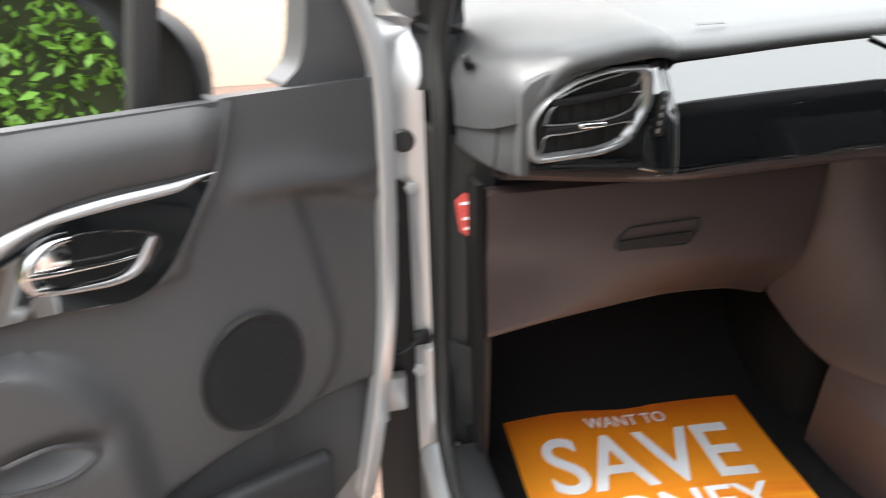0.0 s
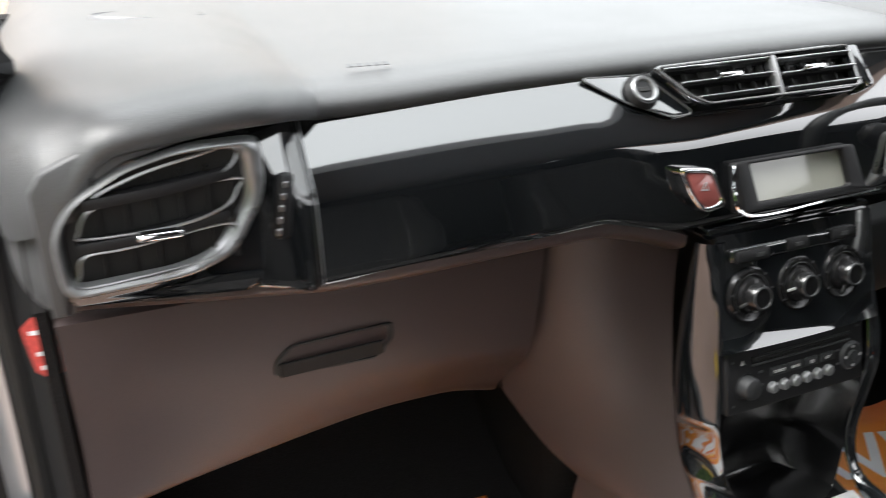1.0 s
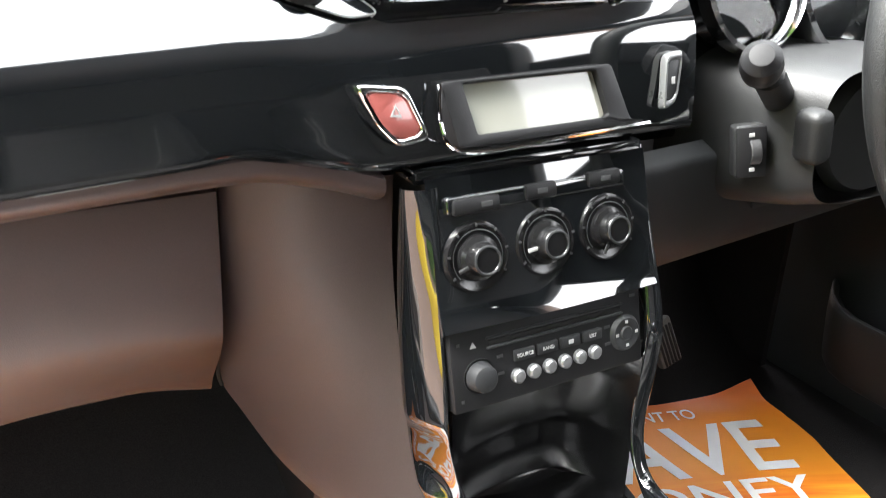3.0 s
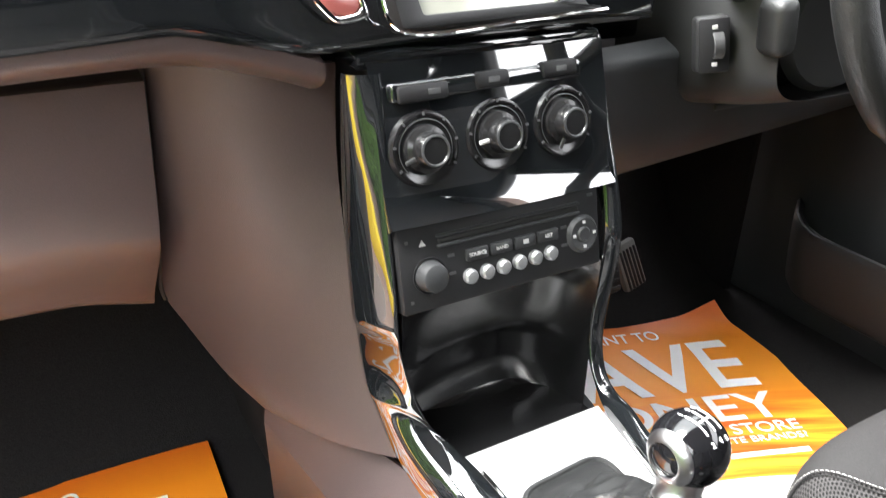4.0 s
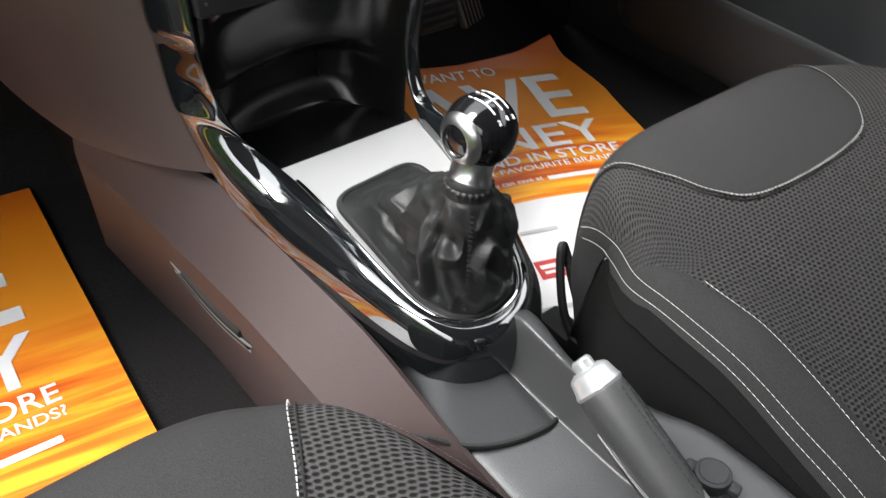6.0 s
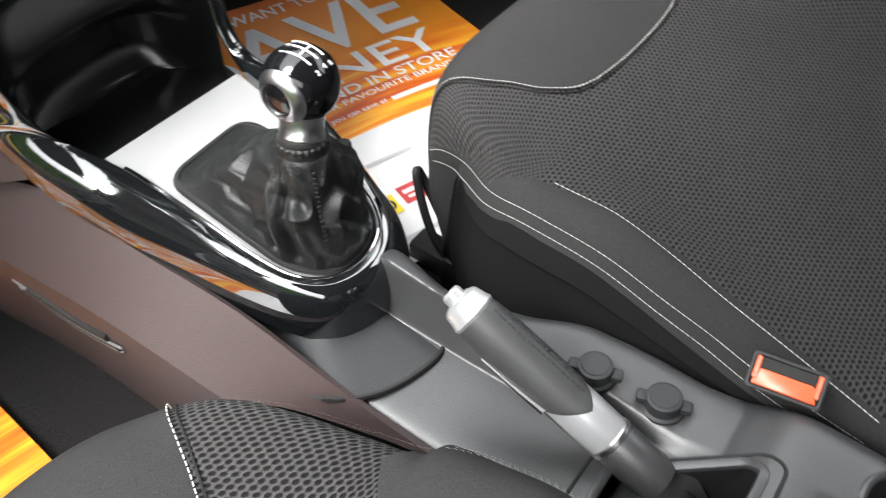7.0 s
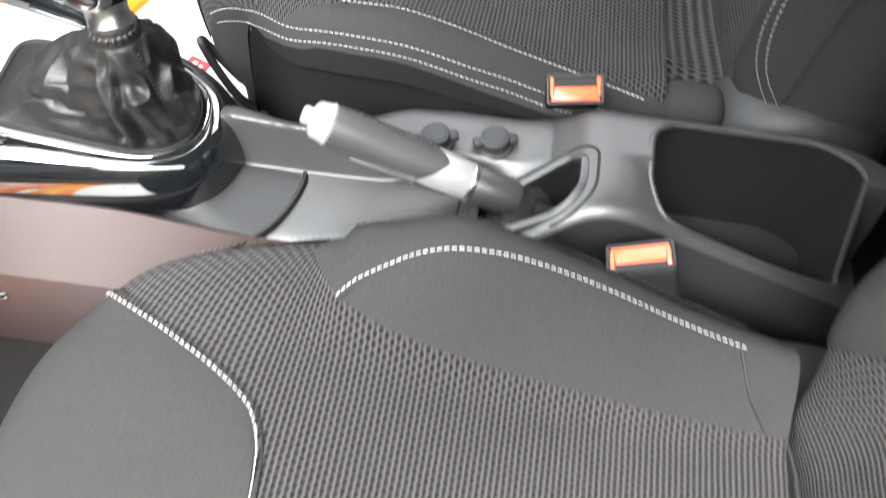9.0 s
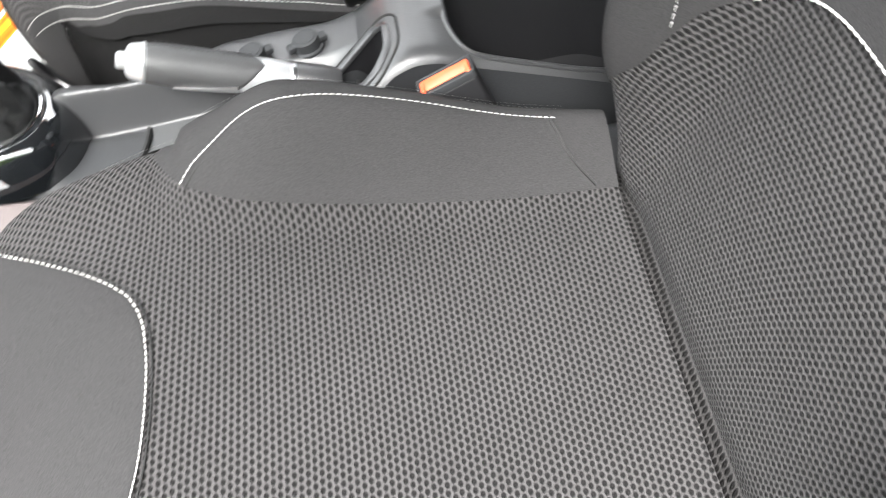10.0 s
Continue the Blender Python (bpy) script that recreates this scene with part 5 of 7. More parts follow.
def back_wall(u, v):
    x = between(LFT, -0.81) + (between(RGT, -0.81) - between(LFT, -0.81)) * u
    return (x, -0.809 - 0.012 * v, 0.128 * (1 - v))
surface("console_end", back_wall, 10, 6, GREYPL, console)
def hump_side(sign):
    def fn(u, v):
        y = -0.81 + 0.35 * u
        x = between(LFT if sign < 0 else RGT, y)
        z = tunnel_z(x, y)
        return (x + sign * 0.022 * v, y, z - (z - 0.02) * v)
    return fn
# darker plastic than the cover paints in the shade between tunnel and seats
surface("hump_side", hump_side(-1), 40, 10, DARKPL, console)
surface("hump_side", hump_side(1), 40, 10, DARKPL, console)
base_edge = [Vector(base_fn(i / 160, 1.0)) for i in range(161)]
part("cover_joint", tube([p + Vector((0, 0, 0.0004)) for p in base_edge if p.z > 0.158 and p.x < -0.016], 0.0022, 6), CAVITY, tunnel)
# sockets with round caps
for x, y in ((0.013, -0.510), (0.006, -0.463)):
    z = tunnel_z(x, y)
    cap = part("socket_cap", lathe([(0.0, 0.0092), (0.0090, 0.0092), (0.0094, 0.0086), (0.0104, 0.0086), (0.0116, 0.0080), (0.0121, 0.0), (0.0142, -0.001), (0.0146, -0.004)], 32, Matrix.Translation((x, y, z + 0.002)) @ Matrix.Rotation(radians(-6), 4, "X")), DARKPL, console, "round black socket cap")
    for e in (1, -1):
        part("cap_tab", rbox((0.009, 0.009, 0.006), (0, 0, 0), 0.002, 2, Matrix.Translation((x + 0.0042 * e, y - 0.0130 * e, z + 0.005)) @ Matrix.Rotation(radians(18), 4, "Z")), DARKPL, cap)

# ---- gear lever ----
gear = thing("gear_lever", (-0.018, -0.24, 0.2), "gear lever with black ball knob, silver collar and leather boot", "gear lever")
GB = rounded([(-0.052, -0.118), (0.036, -0.112), (0.040, -0.225), (0.012, -0.273), (-0.034, -0.278), (-0.055, -0.245)], 0.02, 6)
TOP = Vector((-0.019, -0.239, 0.2935))
# creases of the leather: angle and height of both ends, depth and width
CREASES = [(96, 0.66, 138, 0.14, 0.0062, 0.090), (146, 0.70, 172, 0.12, 0.0095, 0.070), (186, 0.62, 200, 0.10, 0.0058, 0.085),
           (268, 0.40, 300, 0.14, 0.0042, 0.095), (214, 0.34, 236, 0.08, 0.0042, 0.085), (118, 0.30, 74, 0.12, 0.0048, 0.080), (20, 0.60, 40, 0.15, 0.0050, 0.085), (340, 0.55, 322, 0.12, 0.0042, 0.080)]
def boot_fn(u, v):
    n = len(GB)
    k = u * n
    i = int(k) % n
    f = k - int(k)
    x = GB[i][0] + (GB[(i + 1) % n][0] - GB[i][0]) * f
    y = GB[i][1] + (GB[(i + 1) % n][1] - GB[i][1]) * f
    base = Vector((x, y, 0.2165 - 0.09 * (-0.055 - y)))
    ang = math.atan2(y - TOP.y, x - TOP.x)
    top = TOP + Vector((0.0175 * math.cos(ang), 0.0175 * math.sin(ang), 0))
    reach = math.hypot(x - top.x, y - top.y)
    # slack skirt low on the tray, steep round the lever
    w = v ** (0.62 if reach > 0.06 else 0.85)
    p = base.lerp(top, w)
    far = reach * (1 - w)
    rise = (math.exp(-far / 0.042) - math.exp(-reach / 0.042)) / (1 - math.exp(-reach / 0.042))
    p.z = base.z + (top.z - base.z) * (0.86 * rise + 0.14 * w)
    loose = math.sin(math.pi * min(1.0, v * 1.06)) ** 0.8
    sag = 0.0070 + 0.006 * noise.noise((math.cos(ang) * 1.3, math.sin(ang) * 1.3, v * 2.2 + 3.0))
    for a0, v0, a1, v1, depth, width in CREASES:
        t = max(0.0, min(1.0, ((v - v0) * (v1 - v0)) / (v1 - v0) ** 2 if v1 != v0 else 0.0))
        ac, vc = radians(a0 + (a1 - a0) * t), v0 + (v1 - v0) * t
        da = math.atan2(math.sin(ang - ac), math.cos(ang - ac)) * 0.42
        d = math.hypot(da, v - vc) / width
        sag += depth * (1.1 * math.exp(-((d - 1.55) / 0.8) ** 2) * 0.55 - math.exp(-d * d * 2.4))
    fold = noise.noise((math.cos(ang) * 1.9 + 2.0, math.sin(ang) * 1.9, v * 3.4 + 0.6 * ang))
    sag += 0.0042 - 0.016 * abs(fold)
    p += Vector((math.cos(ang), math.sin(ang), 0.75)).normalized() * sag * loose
    return p
part("leather_boot_base", sweep([Vector((x, y, 0.2165 - 0.09 * (-0.055 - y))) for x, y in GB], circle(0.003, 6), closed=True), LEATHER, gear)
surface("leather_boot", boot_fn, 220, 90, LEATHER, gear, "creased black leather boot", 0, 80, lambda u, v: (u * 0.35, v * 0.12))
def gather_fn(u, v):
    a = 2 * math.pi * u
    r = (0.0174 + 0.0005 * math.cos(23 * a + 0.7 * math.sin(3 * a))) * between([(0.0, 0.86), (0.25, 1.0), (0.75, 1.02), (1.0, 0.88)], v)
    return TOP + Vector((r * math.cos(a), r * math.sin(a), -0.006 + 0.009 * v))
surface("boot_gather", gather_fn, 208, 8, LEATHER, gear, "", 0, 80)
KC = Vector((-0.006, -0.231, 0.3265))
BR = 0.0257
ball = part("knob", lathe([(0.0, -BR)] + [(BR * math.sin(math.pi * i / 20), -BR * math.cos(math.pi * i / 20)) for i in range(1, 20)] + [(0.0, BR)], 40, Matrix.Translation(KC)), BALL, gear, "gloss black ball knob with a white shift pattern")
LEAN_M = Matrix.Translation(TOP) @ (KC - TOP).to_track_quat("Z", "Y").to_matrix().to_4x4()
part("collar", lathe([(0.0158, 0.000), (0.0162, 0.0015), (0.0158, 0.003), (0.0150, 0.0045), (0.0146, 0.012), (0.0160, 0.018), (0.0, 0.022)], 36, LEAN_M), SATIN, gear, "satin silver collar")
part("collar_groove", lathe([(0.0160, -0.004), (0.0166, -0.002), (0.0160, 0.0005)], 36, LEAN_M), CAVITY, gear)
RD = Vector((-0.98, -0.06, 0.03)).normalized()
RM = Matrix.Translation(KC) @ RD.to_track_quat("Z", "Y").to_matrix().to_4x4()
part("knob_ring", lathe([(0.0112, 0.0212), (0.0118, 0.0242), (0.0132, 0.0238), (0.0156, 0.0220), (0.0180, 0.0195), (0.0188, 0.0178), (0.0182, 0.0168)], 40, RM), SATIN, gear, "satin silver ring")
part("ring_hole", lathe([(0.0, 0.0222), (0.0114, 0.0222), (0.0116, 0.0216)], 32, RM), GLOSS, ball)
SEAM = min(range(360), key=lambda k: abs(math.degrees(math.atan2(*(lambda p: (p.y - TOP.y, p.x - TOP.x))(boot_fn(k / 360, 0.0)))) % 360 - 238)) / 360
for du in (-0.004, 0.004):
    line = [boot_fn(SEAM + du, 0.04 + 0.8 * i / 60) for i in range(61)]
    part("boot_stitch", dashes([p + Vector((-0.0006, -0.0009, 0.0004)) for p in line], 0.0026, 0.0012, 0.0009, 0.0004, [Vector((-0.5, -0.8, 0.3))] * 61), BLACKINK, gear)
PD = Vector((0.10, -0.18, 0.95)).normalized()
PM = Matrix.Translation(KC) @ PD.to_track_quat("Z", "Y").to_matrix().to_4x4() @ Matrix.Rotation(radians(-20), 4, "Z")
def on_ball(x, y, r=0.0259):
    return PM @ Vector((x, y, math.sqrt(max(r * r - x * x - y * y, 0))))
for x in (-0.007, 0.0, 0.007):
    part("shift_line", tube([on_ball(x, y) for y in (-0.009, -0.006, -0.003, 0, 0.003, 0.006, 0.009)], 0.0007, 5), INK, ball)
part("shift_line", tube([on_ball(x, 0) for x in (-0.007, -0.0035, 0, 0.0035, 0.007)], 0.0007, 5), INK, ball)
for x, y, w in ((-0.007, 0.012, "1"), (0.0, 0.012, "3"), (0.007, 0.012, "5"), (-0.007, -0.0145, "2"), (0.0, -0.0145, "4"), (0.007, -0.0145, "R")):
    d = (on_ball(x, y) - KC).normalized()
    text_mesh(w, 0.005, INK, ball, Matrix.Translation(KC + d * 0.0261) @ (PM.to_3x3().normalized().to_4x4()) @ Matrix.Rotation(-y / 0.0259, 4, "X") @ Matrix.Rotation(x / 0.0259, 4, "Y") @ Matrix.Translation((0, -0.0018, 0.0001)), "CENTER")

# ---- handbrake ----
brake = thing("handbrake", (-0.025, -0.53, 0.17), "handbrake lever with stitched leather grip and satin silver ends", "handbrake")
A, B = Vector((-0.036, -0.379, 0.2465)), Vector((-0.030, -0.546, 0.168))
AX = (B - A).normalized()
BM = Matrix.Translation(A) @ AX.to_track_quat("Z", "Y").to_matrix().to_4x4() @ Matrix.Diagonal((1, 1, 0.94, 1))
GRIP_TOP = math.atan2(*(lambda v: (v.y, v.x))(BM.to_3x3().inverted() @ Vector((-0.25, -0.40, 0.88))))
def grip_fn(u, v):
    a = GRIP_TOP + 2 * math.pi * v
    away = 0.5 - 0.5 * math.cos(2 * math.pi * v)
    end = 0.114 - 0.034 * away ** 0.6
    q = 0.013 + (end - 0.013) * u
    r = between([(0.013, 0.0142), (0.017, 0.0154), (0.04, 0.0166), (0.07, 0.0166), (0.114, 0.0156)], q) - 0.0012 * max(0.0, (u - 0.96) / 0.04)
    return BM @ Vector((r * math.cos(a), 1.05 * r * math.sin(a), q))
surface("grip", grip_fn, 60, 48, GRIP, brake, "dark grey stitched leather grip", 0, 50)
part("tip", lathe([(0.0, 0.0), (0.0085, -0.0008), (0.0120, 0.001), (0.0135, 0.003), (0.0150, 0.011), (0.0160, 0.0135), (0.0150, 0.016)], 36, BM, 1.05), SILVERP, brake, "satin silver tip")
part("push_button", lathe([(0.0, -0.008), (0.0055, -0.008), (0.0070, -0.006), (0.0070, 0.002)], 24, BM), SILVERP, brake)
part("silver_sleeve", lathe([(0.0138, 0.070), (0.0150, 0.080), (0.0154, 0.112), (0.0150, 0.134), (0.0143, 0.136)], 36, BM, 1.05), SILVERP, brake, "satin silver sleeve")
part("sleeve_ring", lathe([(0.0146, 0.133), (0.0158, 0.1345), (0.0158, 0.1375), (0.0146, 0.139)], 36, BM, 1.05), SATIN, brake)
part("lower_sleeve", lathe([(0.0142, 0.137), (0.0154, 0.140), (0.0154, 0.170), (0.0135, 0.179), (0.0, 0.179)], 32, BM, 1.05), GREYPL, brake)
def keel_fn(u, v):
    q = A + AX * (0.045 + 0.085 * u)
    d = 0.016 + 0.011 * math.sin(math.pi * min(1, u * 1.1)) * (1 if u > 0 else 0)
    a = math.pi * v
    return q + Vector((-0.0135 * math.cos(a), 0, 0)) + Vector((0, -0.43, -0.90)) * (0.004 + d * math.sin(a))
surface("keel", keel_fn, 20, 14, DARKPL, brake, "dark underside")
LOW = GRIP_TOP + 1.9
part("trigger_strip", sweep([BM @ Vector(((0.0166 + 0.0006) * math.cos(LOW - 0.5 * i / 20), 1.05 * (0.0166 + 0.0006) * math.sin(LOW - 0.5 * i / 20), 0.038 + 0.052 * i / 20)) for i in range(21)], circle(0.0026, 8), scales=[0.25 + 0.75 * i / 20 for i in range(21)]), SATIN, brake, "thin satin silver strip")
for off in (0.30, 0.62):
    a = GRIP_TOP - off
    pts = [BM @ Vector((0.0171 * math.cos(a), 1.05 * 0.0171 * math.sin(a), 0.020 + 0.004 * i)) for i in range(21)]
    part("grip_stitch", dashes(pts, 0.0026, 0.0014, 0.0011, 0.0005, [Vector((0, -0.43, 0.9))] * len(pts)), BLACKINK, brake)
part("lever_stem", tube([B, B + AX * 0.05], 0.008, 12), CAVITY, brake)

# ---- front seats ----
CUSH = smooth_path([(0.0, 0.0, 0.176), (0.0, 0.1, 0.186), (0.0, 0.2, 0.205), (0.0, 0.3, 0.227), (0.0, 0.36, 0.238), (0.0, 0.41, 0.2385), (0.0, 0.44, 0.230), (0.0, 0.458, 0.210), (0.0, 0.466, 0.18), (0.0, 0.466, 0.13), (0.0, 0.455, 0.06)], 240)
CUSH_S = [0.0]
for _a, _b in zip(CUSH, CUSH[1:]):
    CUSH_S.append(CUSH_S[-1] + (_b - _a).length)
CUSH_LEN = CUSH_S[-1]


def cushion_mid(s):
    s = max(0.0, min(s, CUSH_LEN - 1e-6))
    k = int(np.searchsorted(CUSH_S, s)) - 1
    k = max(0, min(k, len(CUSH) - 2))
    f = (s - CUSH_S[k]) / (CUSH_S[k + 1] - CUSH_S[k])
    return CUSH[k].lerp(CUSH[k + 1], f)


HALF = [(0.0, 0.240), (0.1, 0.254), (0.28, 0.260), (0.32, 0.2562), (0.36, 0.2475), (0.40, 0.2325), (0.43, 0.2200), (0.46, 0.2125), (0.49, 0.2105), (0.55, 0.210)]
RAISE = [(0.0, 0.0337), (0.06, 0.0379), (0.14, 0.0586), (0.22, 0.071), (0.28, 0.0406), (0.33, 0.0185), (0.38, 0.0245), (0.43, 0.029), (0.6, 0.0)]


SHAPE = {"lift": 1.0, "nose": 0.0225, "down": 0.0, "corner": 9.0}   # bolster height, nose length, seat height


def cushion_point(lx, s):
    """A point on the cushion: lateral lx, s metres along from the crease over the nose."""
    m = cushion_mid(s)
    half = between(HALF, s)
    a = abs(lx)
    lift = between(RAISE, s) * SHAPE["lift"]
    t = (a - 0.145) / 0.075
    b = 0.0 if t <= 0 else (t * t * (3 - 2 * t) if t < 1 else 1.0)
    fall = max(0.0, (a - (half - 0.035)) / 0.035)
    dish = -0.006 * (1 - min(a / 0.15, 1) ** 2) * between([(0.0, 0.4), (0.15, 1.0), (0.36, 0.6), (0.46, 0.0)], s)
    z = m.z + lift * b + dish - 0.030 * fall ** 2.2 - SHAPE["down"]
    z -= 0.0169 * max(0.0, min(2.0, (a - 0.08) / 0.15)) ** 2 * between([(0.30, 0.0), (0.42, 1.0), (0.6, 1.0)], s)
    y = m.y - 0.0271 * (min(a, SHAPE["corner"]) / 0.167) ** 5 * between([(0.30, 0.0), (0.42, 0.6), (0.5, 1.0), (0.6, 1.0)], s) + SHAPE["nose"] * between([(0.34, 0.0), (0.47, 1.0), (0.6, 1.0)], s)
    return Vector((lx, y, z))


def cushion_normal(lx, s):
    e = 0.002
    n = (cushion_point(lx + e, s) - cushion_point(lx - e, s)).cross(cushion_point(lx, s + e) - cushion_point(lx, s - e))
    return n.normalized()


def seat(name, cx, y0, inner, label, wide=0.9, rise=1.0, nose=0.0225, down=0.0):
    """inner: +1 when the tunnel lies towards +x, -1 when towards -x."""
    SHAPE.update(lift=rise, nose=nose, down=down, corner=9.0 if inner > 0 else 0.213)
    ob = thing(name, (cx, y0 + 0.2, 0.0), label, "car seat", "front seats")
    W = lambda p: Vector((cx + inner * wide * p.x, y0 + p.y, p.z))

    def put(nm, fn, nu, nv, mat, parent, text="", uv=None, sharp=60):
        return surface(nm, lambda u, v: W(fn(u, v)), nu, nv, mat, parent, text, 0, sharp, uv)

    # knitted main cover
    def cover(u, v):
        s = 0.56 * v
        return cushion_point((2 * u - 1) * between(HALF, s), s)
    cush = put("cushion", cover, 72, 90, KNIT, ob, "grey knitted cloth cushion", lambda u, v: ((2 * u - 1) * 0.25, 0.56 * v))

    def over(lx, s, lift=0.0016):
        return cushion_point(lx, s) + cushion_normal(lx, s) * lift
    # half width of the smooth front panel; its rear edge is a long curve with rounded corners
    PW = [(0.3238, 0.004), (0.3245, 0.030), (0.3258, 0.050), (0.3289, 0.074), (0.335, 0.092), (0.3426, 0.102), (0.3625, 0.118), (0.3875, 0.127), (0.403, 0.133), (0.43, 0.139), (0.46, 0.142), (0.58, 0.150)]
    if inner > 0:
        PW = [(0.3238, 0.004), (0.3245, 0.028), (0.3258, 0.044), (0.3289, 0.064), (0.335, 0.080), (0.3426, 0.091), (0.3625, 0.108), (0.3875, 0.124), (0.403, 0.133), (0.43, 0.146), (0.46, 0.156), (0.58, 0.172)]
    PC = 0.016

    def front(u, v):
        s = 0.3238 + 0.2562 * v ** 2.4
        w = between(PW, s)
        return over(PC + (2 * u - 1) * w, s, 0.0030 - 0.0018 * abs(2 * u - 1) ** 8 - 0.001 * (1 - v) ** 12)
    put("front_panel", front, 44, 70, CLOTH, cush, "smooth dark cloth front panel")
    half_edge = [(between(PW, 0.3238 + 0.175 * (1 - i / 90) ** 2.4), 0.3238 + 0.175 * (1 - i / 90) ** 2.4) for i in range(91)]
    edge = [(PC + w, s) for w, s in half_edge] + [(PC - w, s) for w, s in reversed(half_edge)]
    pts = [W(over(x, s, 0.0030)) for x, s in edge]
    nrm = [Vector((inner * cushion_normal(x, s).x, cushion_normal(x, s).y, cushion_normal(x, s).z)) for x, s in edge]
    part("stitching", dashes(pts, 0.0034, 0.0011, 0.0008, 0.0004, nrm), THREAD, cush, "pale sewn stitching")
    part("seam", tube([W(over(PC + (x - PC) * 1.02, s - 0.0030, 0.0012)) for x, s in edge], 0.0007, 5), CAVITY, cush)

    BND = [(0.0, 0.163), (0.18, 0.1655), (0.22, 0.167), (0.26, 0.172), (0.284, 0.179), (0.301, 0.187), (0.319, 0.200), (0.345, 0.217)]
    BND_D = [(0.0, 0.226), (0.018, 0.225), (0.055, 0.222), (0.10, 0.218), (0.145, 0.2145), (0.19, 0.212), (0.22, 0.2115), (0.25, 0.2145), (0.283, 0.2195), (0.32, 0.2250), (0.343, 0.2290), (0.355, 0.2320), (0.366, 0.2340), (0.375, 0.2315), (0.40, 0.2235), (0.43, 0.214), (0.46, 0.203), (0.50, 0.188), (0.56, 0.170)]
    BRIM = [(0.0, 0.2475), (0.06, 0.2495), (0.107, 0.2520), (0.177, 0.2530), (0.27, 0.2530), (0.31, 0.2515), (0.35, 0.2465), (0.375, 0.2400), (0.40, 0.2325)]
    for side in (1, -1):
        if inner < 0:
            def bol(u, v, side=side):
                q = 0.56 * v
                b, h = between(BND_D, q), between(HALF, q)
                return over(side * (b + (h - b) * u), q, 0.0026 - 0.0016 * (1 - u) ** 6)
            put("bolster", bol, 16, 160, CLOTH, cush, "smooth dark cloth side bolster")

            def brim(u, v, side=side):
                q = 0.40 * v
                a, h = between(BRIM, q), between(HALF, q)
                return over(side * (a + (h + 0.0015 - a) * u), q, 0.0040)
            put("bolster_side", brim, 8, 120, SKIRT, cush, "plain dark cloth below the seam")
        else:
            def bol(u, v, side=side):
                s = 0.345 * v
                b, h = between(BND, s), between(HALF, s)
                return over(side * (b + (h - b) * u), s, 0.0026 - 0.0016 * (1 - u) ** 6)
            put("bolster", bol, 20, 60, CLOTH, cush, "smooth dark cloth side bolster")

            def flank(u, v, side=side):
                s = 0.338 + 0.222 * v
                a, h = between([(0.31, 0.240), (0.36, 0.231), (0.405, 0.2205), (0.43, 0.2125), (0.46, 0.202), (0.50, 0.184), (0.56, 0.165)], s), between(HALF, s)
                return over(side * (a + (h - a) * u), s, 0.0022)
            put("nose_flank", flank, 10, 40, CLOTH, cush)

        def skirt(u, v, side=side):
            s = 0.56 * u
            p = cushion_point(side * between(HALF, s), s)
            out = 0.010 * math.sin(v * math.pi * 0.8)
            return Vector((p.x + side * out, p.y, p.z - (p.z - 0.075) * v))
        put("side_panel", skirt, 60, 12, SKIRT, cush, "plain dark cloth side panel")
        LA = [(0.50, 0.184), (0.46, 0.202), (0.43, 0.2125), (0.405, 0.2205), (0.36, 0.231), (0.31, 0.240), (0.265, 0.247), (0.23, 0.2495), (0.195, 0.249), (0.13, 0.2455), (0.075, 0.240), (0.03, 0.234)]
        UA = [(0.301, 0.188), (0.288, 0.199), (0.26, 0.2095), (0.24, 0.213), (0.22, 0.215), (0.197, 0.2175), (0.161, 0.219), (0.12, 0.218), (0.078, 0.216), (0.04, 0.212)]
        if inner < 0:
            LA = [(0.50, 0.188), (0.46, 0.203), (0.43, 0.214), (0.40, 0.2235), (0.375, 0.2315), (0.35, 0.2380), (0.31, 0.2430), (0.27, 0.2445), (0.22, 0.244), (0.177, 0.2445), (0.135, 0.243), (0.107, 0.2435), (0.06, 0.241), (0.022, 0.238)]
            UA = [(0.285, 0.2208), (0.25, 0.2195), (0.23, 0.2195), (0.185, 0.2215), (0.143, 0.2245), (0.098, 0.2255), (0.055, 0.227), (0.022, 0.228)]
        for line in (UA, LA, [(a, b + 0.0055) for a, b in LA]):
            q = smooth_path([(side * x, s, 0) for s, x in line], 70)
            pts = eased([W(over(p.x, p.y, 0.0050)) for p in q], 8)
            nrm = [Vector((inner * cushion_normal(p.x, p.y).x, cushion_normal(p.x, p.y).y, cushion_normal(p.x, p.y).z)) for p in q]
            part("stitching", dashes(pts, 0.0032, 0.0013, 0.0006 if line[0][0] > 0.31 else 0.0009, 0.0004, nrm), THREAD, cush)
            if line[0][0] < 0.31 and inner > 0:
                part("seam", tube([W(over(p.x - side * 0.0035, p.y, 0.0016)) for p in q], 0.0007, 5), CAVITY, cush)

    for side in (1, -1) if inner > 0 else ():
        part("seam", tube([W(over(side * x, q, 0.0024)) for x, q in ((0.166, 0.016), (0.185, 0.030), (0.200, 0.036), (0.214, 0.040), (0.236, 0.032))], 0.0012, 5, 24), CAVITY, cush)
    # backrest, leaning back
    cushion_wide = wide
    wide = 0.9
    rec = radians(23)
    UP, OUT = Vector((0, -math.sin(rec), math.cos(rec))), Vector((0, math.cos(rec), math.sin(rec)))
    base = Vector((0, 0.002 if inner > 0 else -0.030, 0.135))

    BACKW = [(0.0, 0.205), (0.05, 0.210), (0.10, 0.222), (0.16, 0.242), (0.35, 0.256), (0.6, 0.225)] if inner > 0 else [(0.0, 0.245), (0.05, 0.262), (0.10, 0.264), (0.20, 0.262), (0.35, 0.258), (0.6, 0.225)]

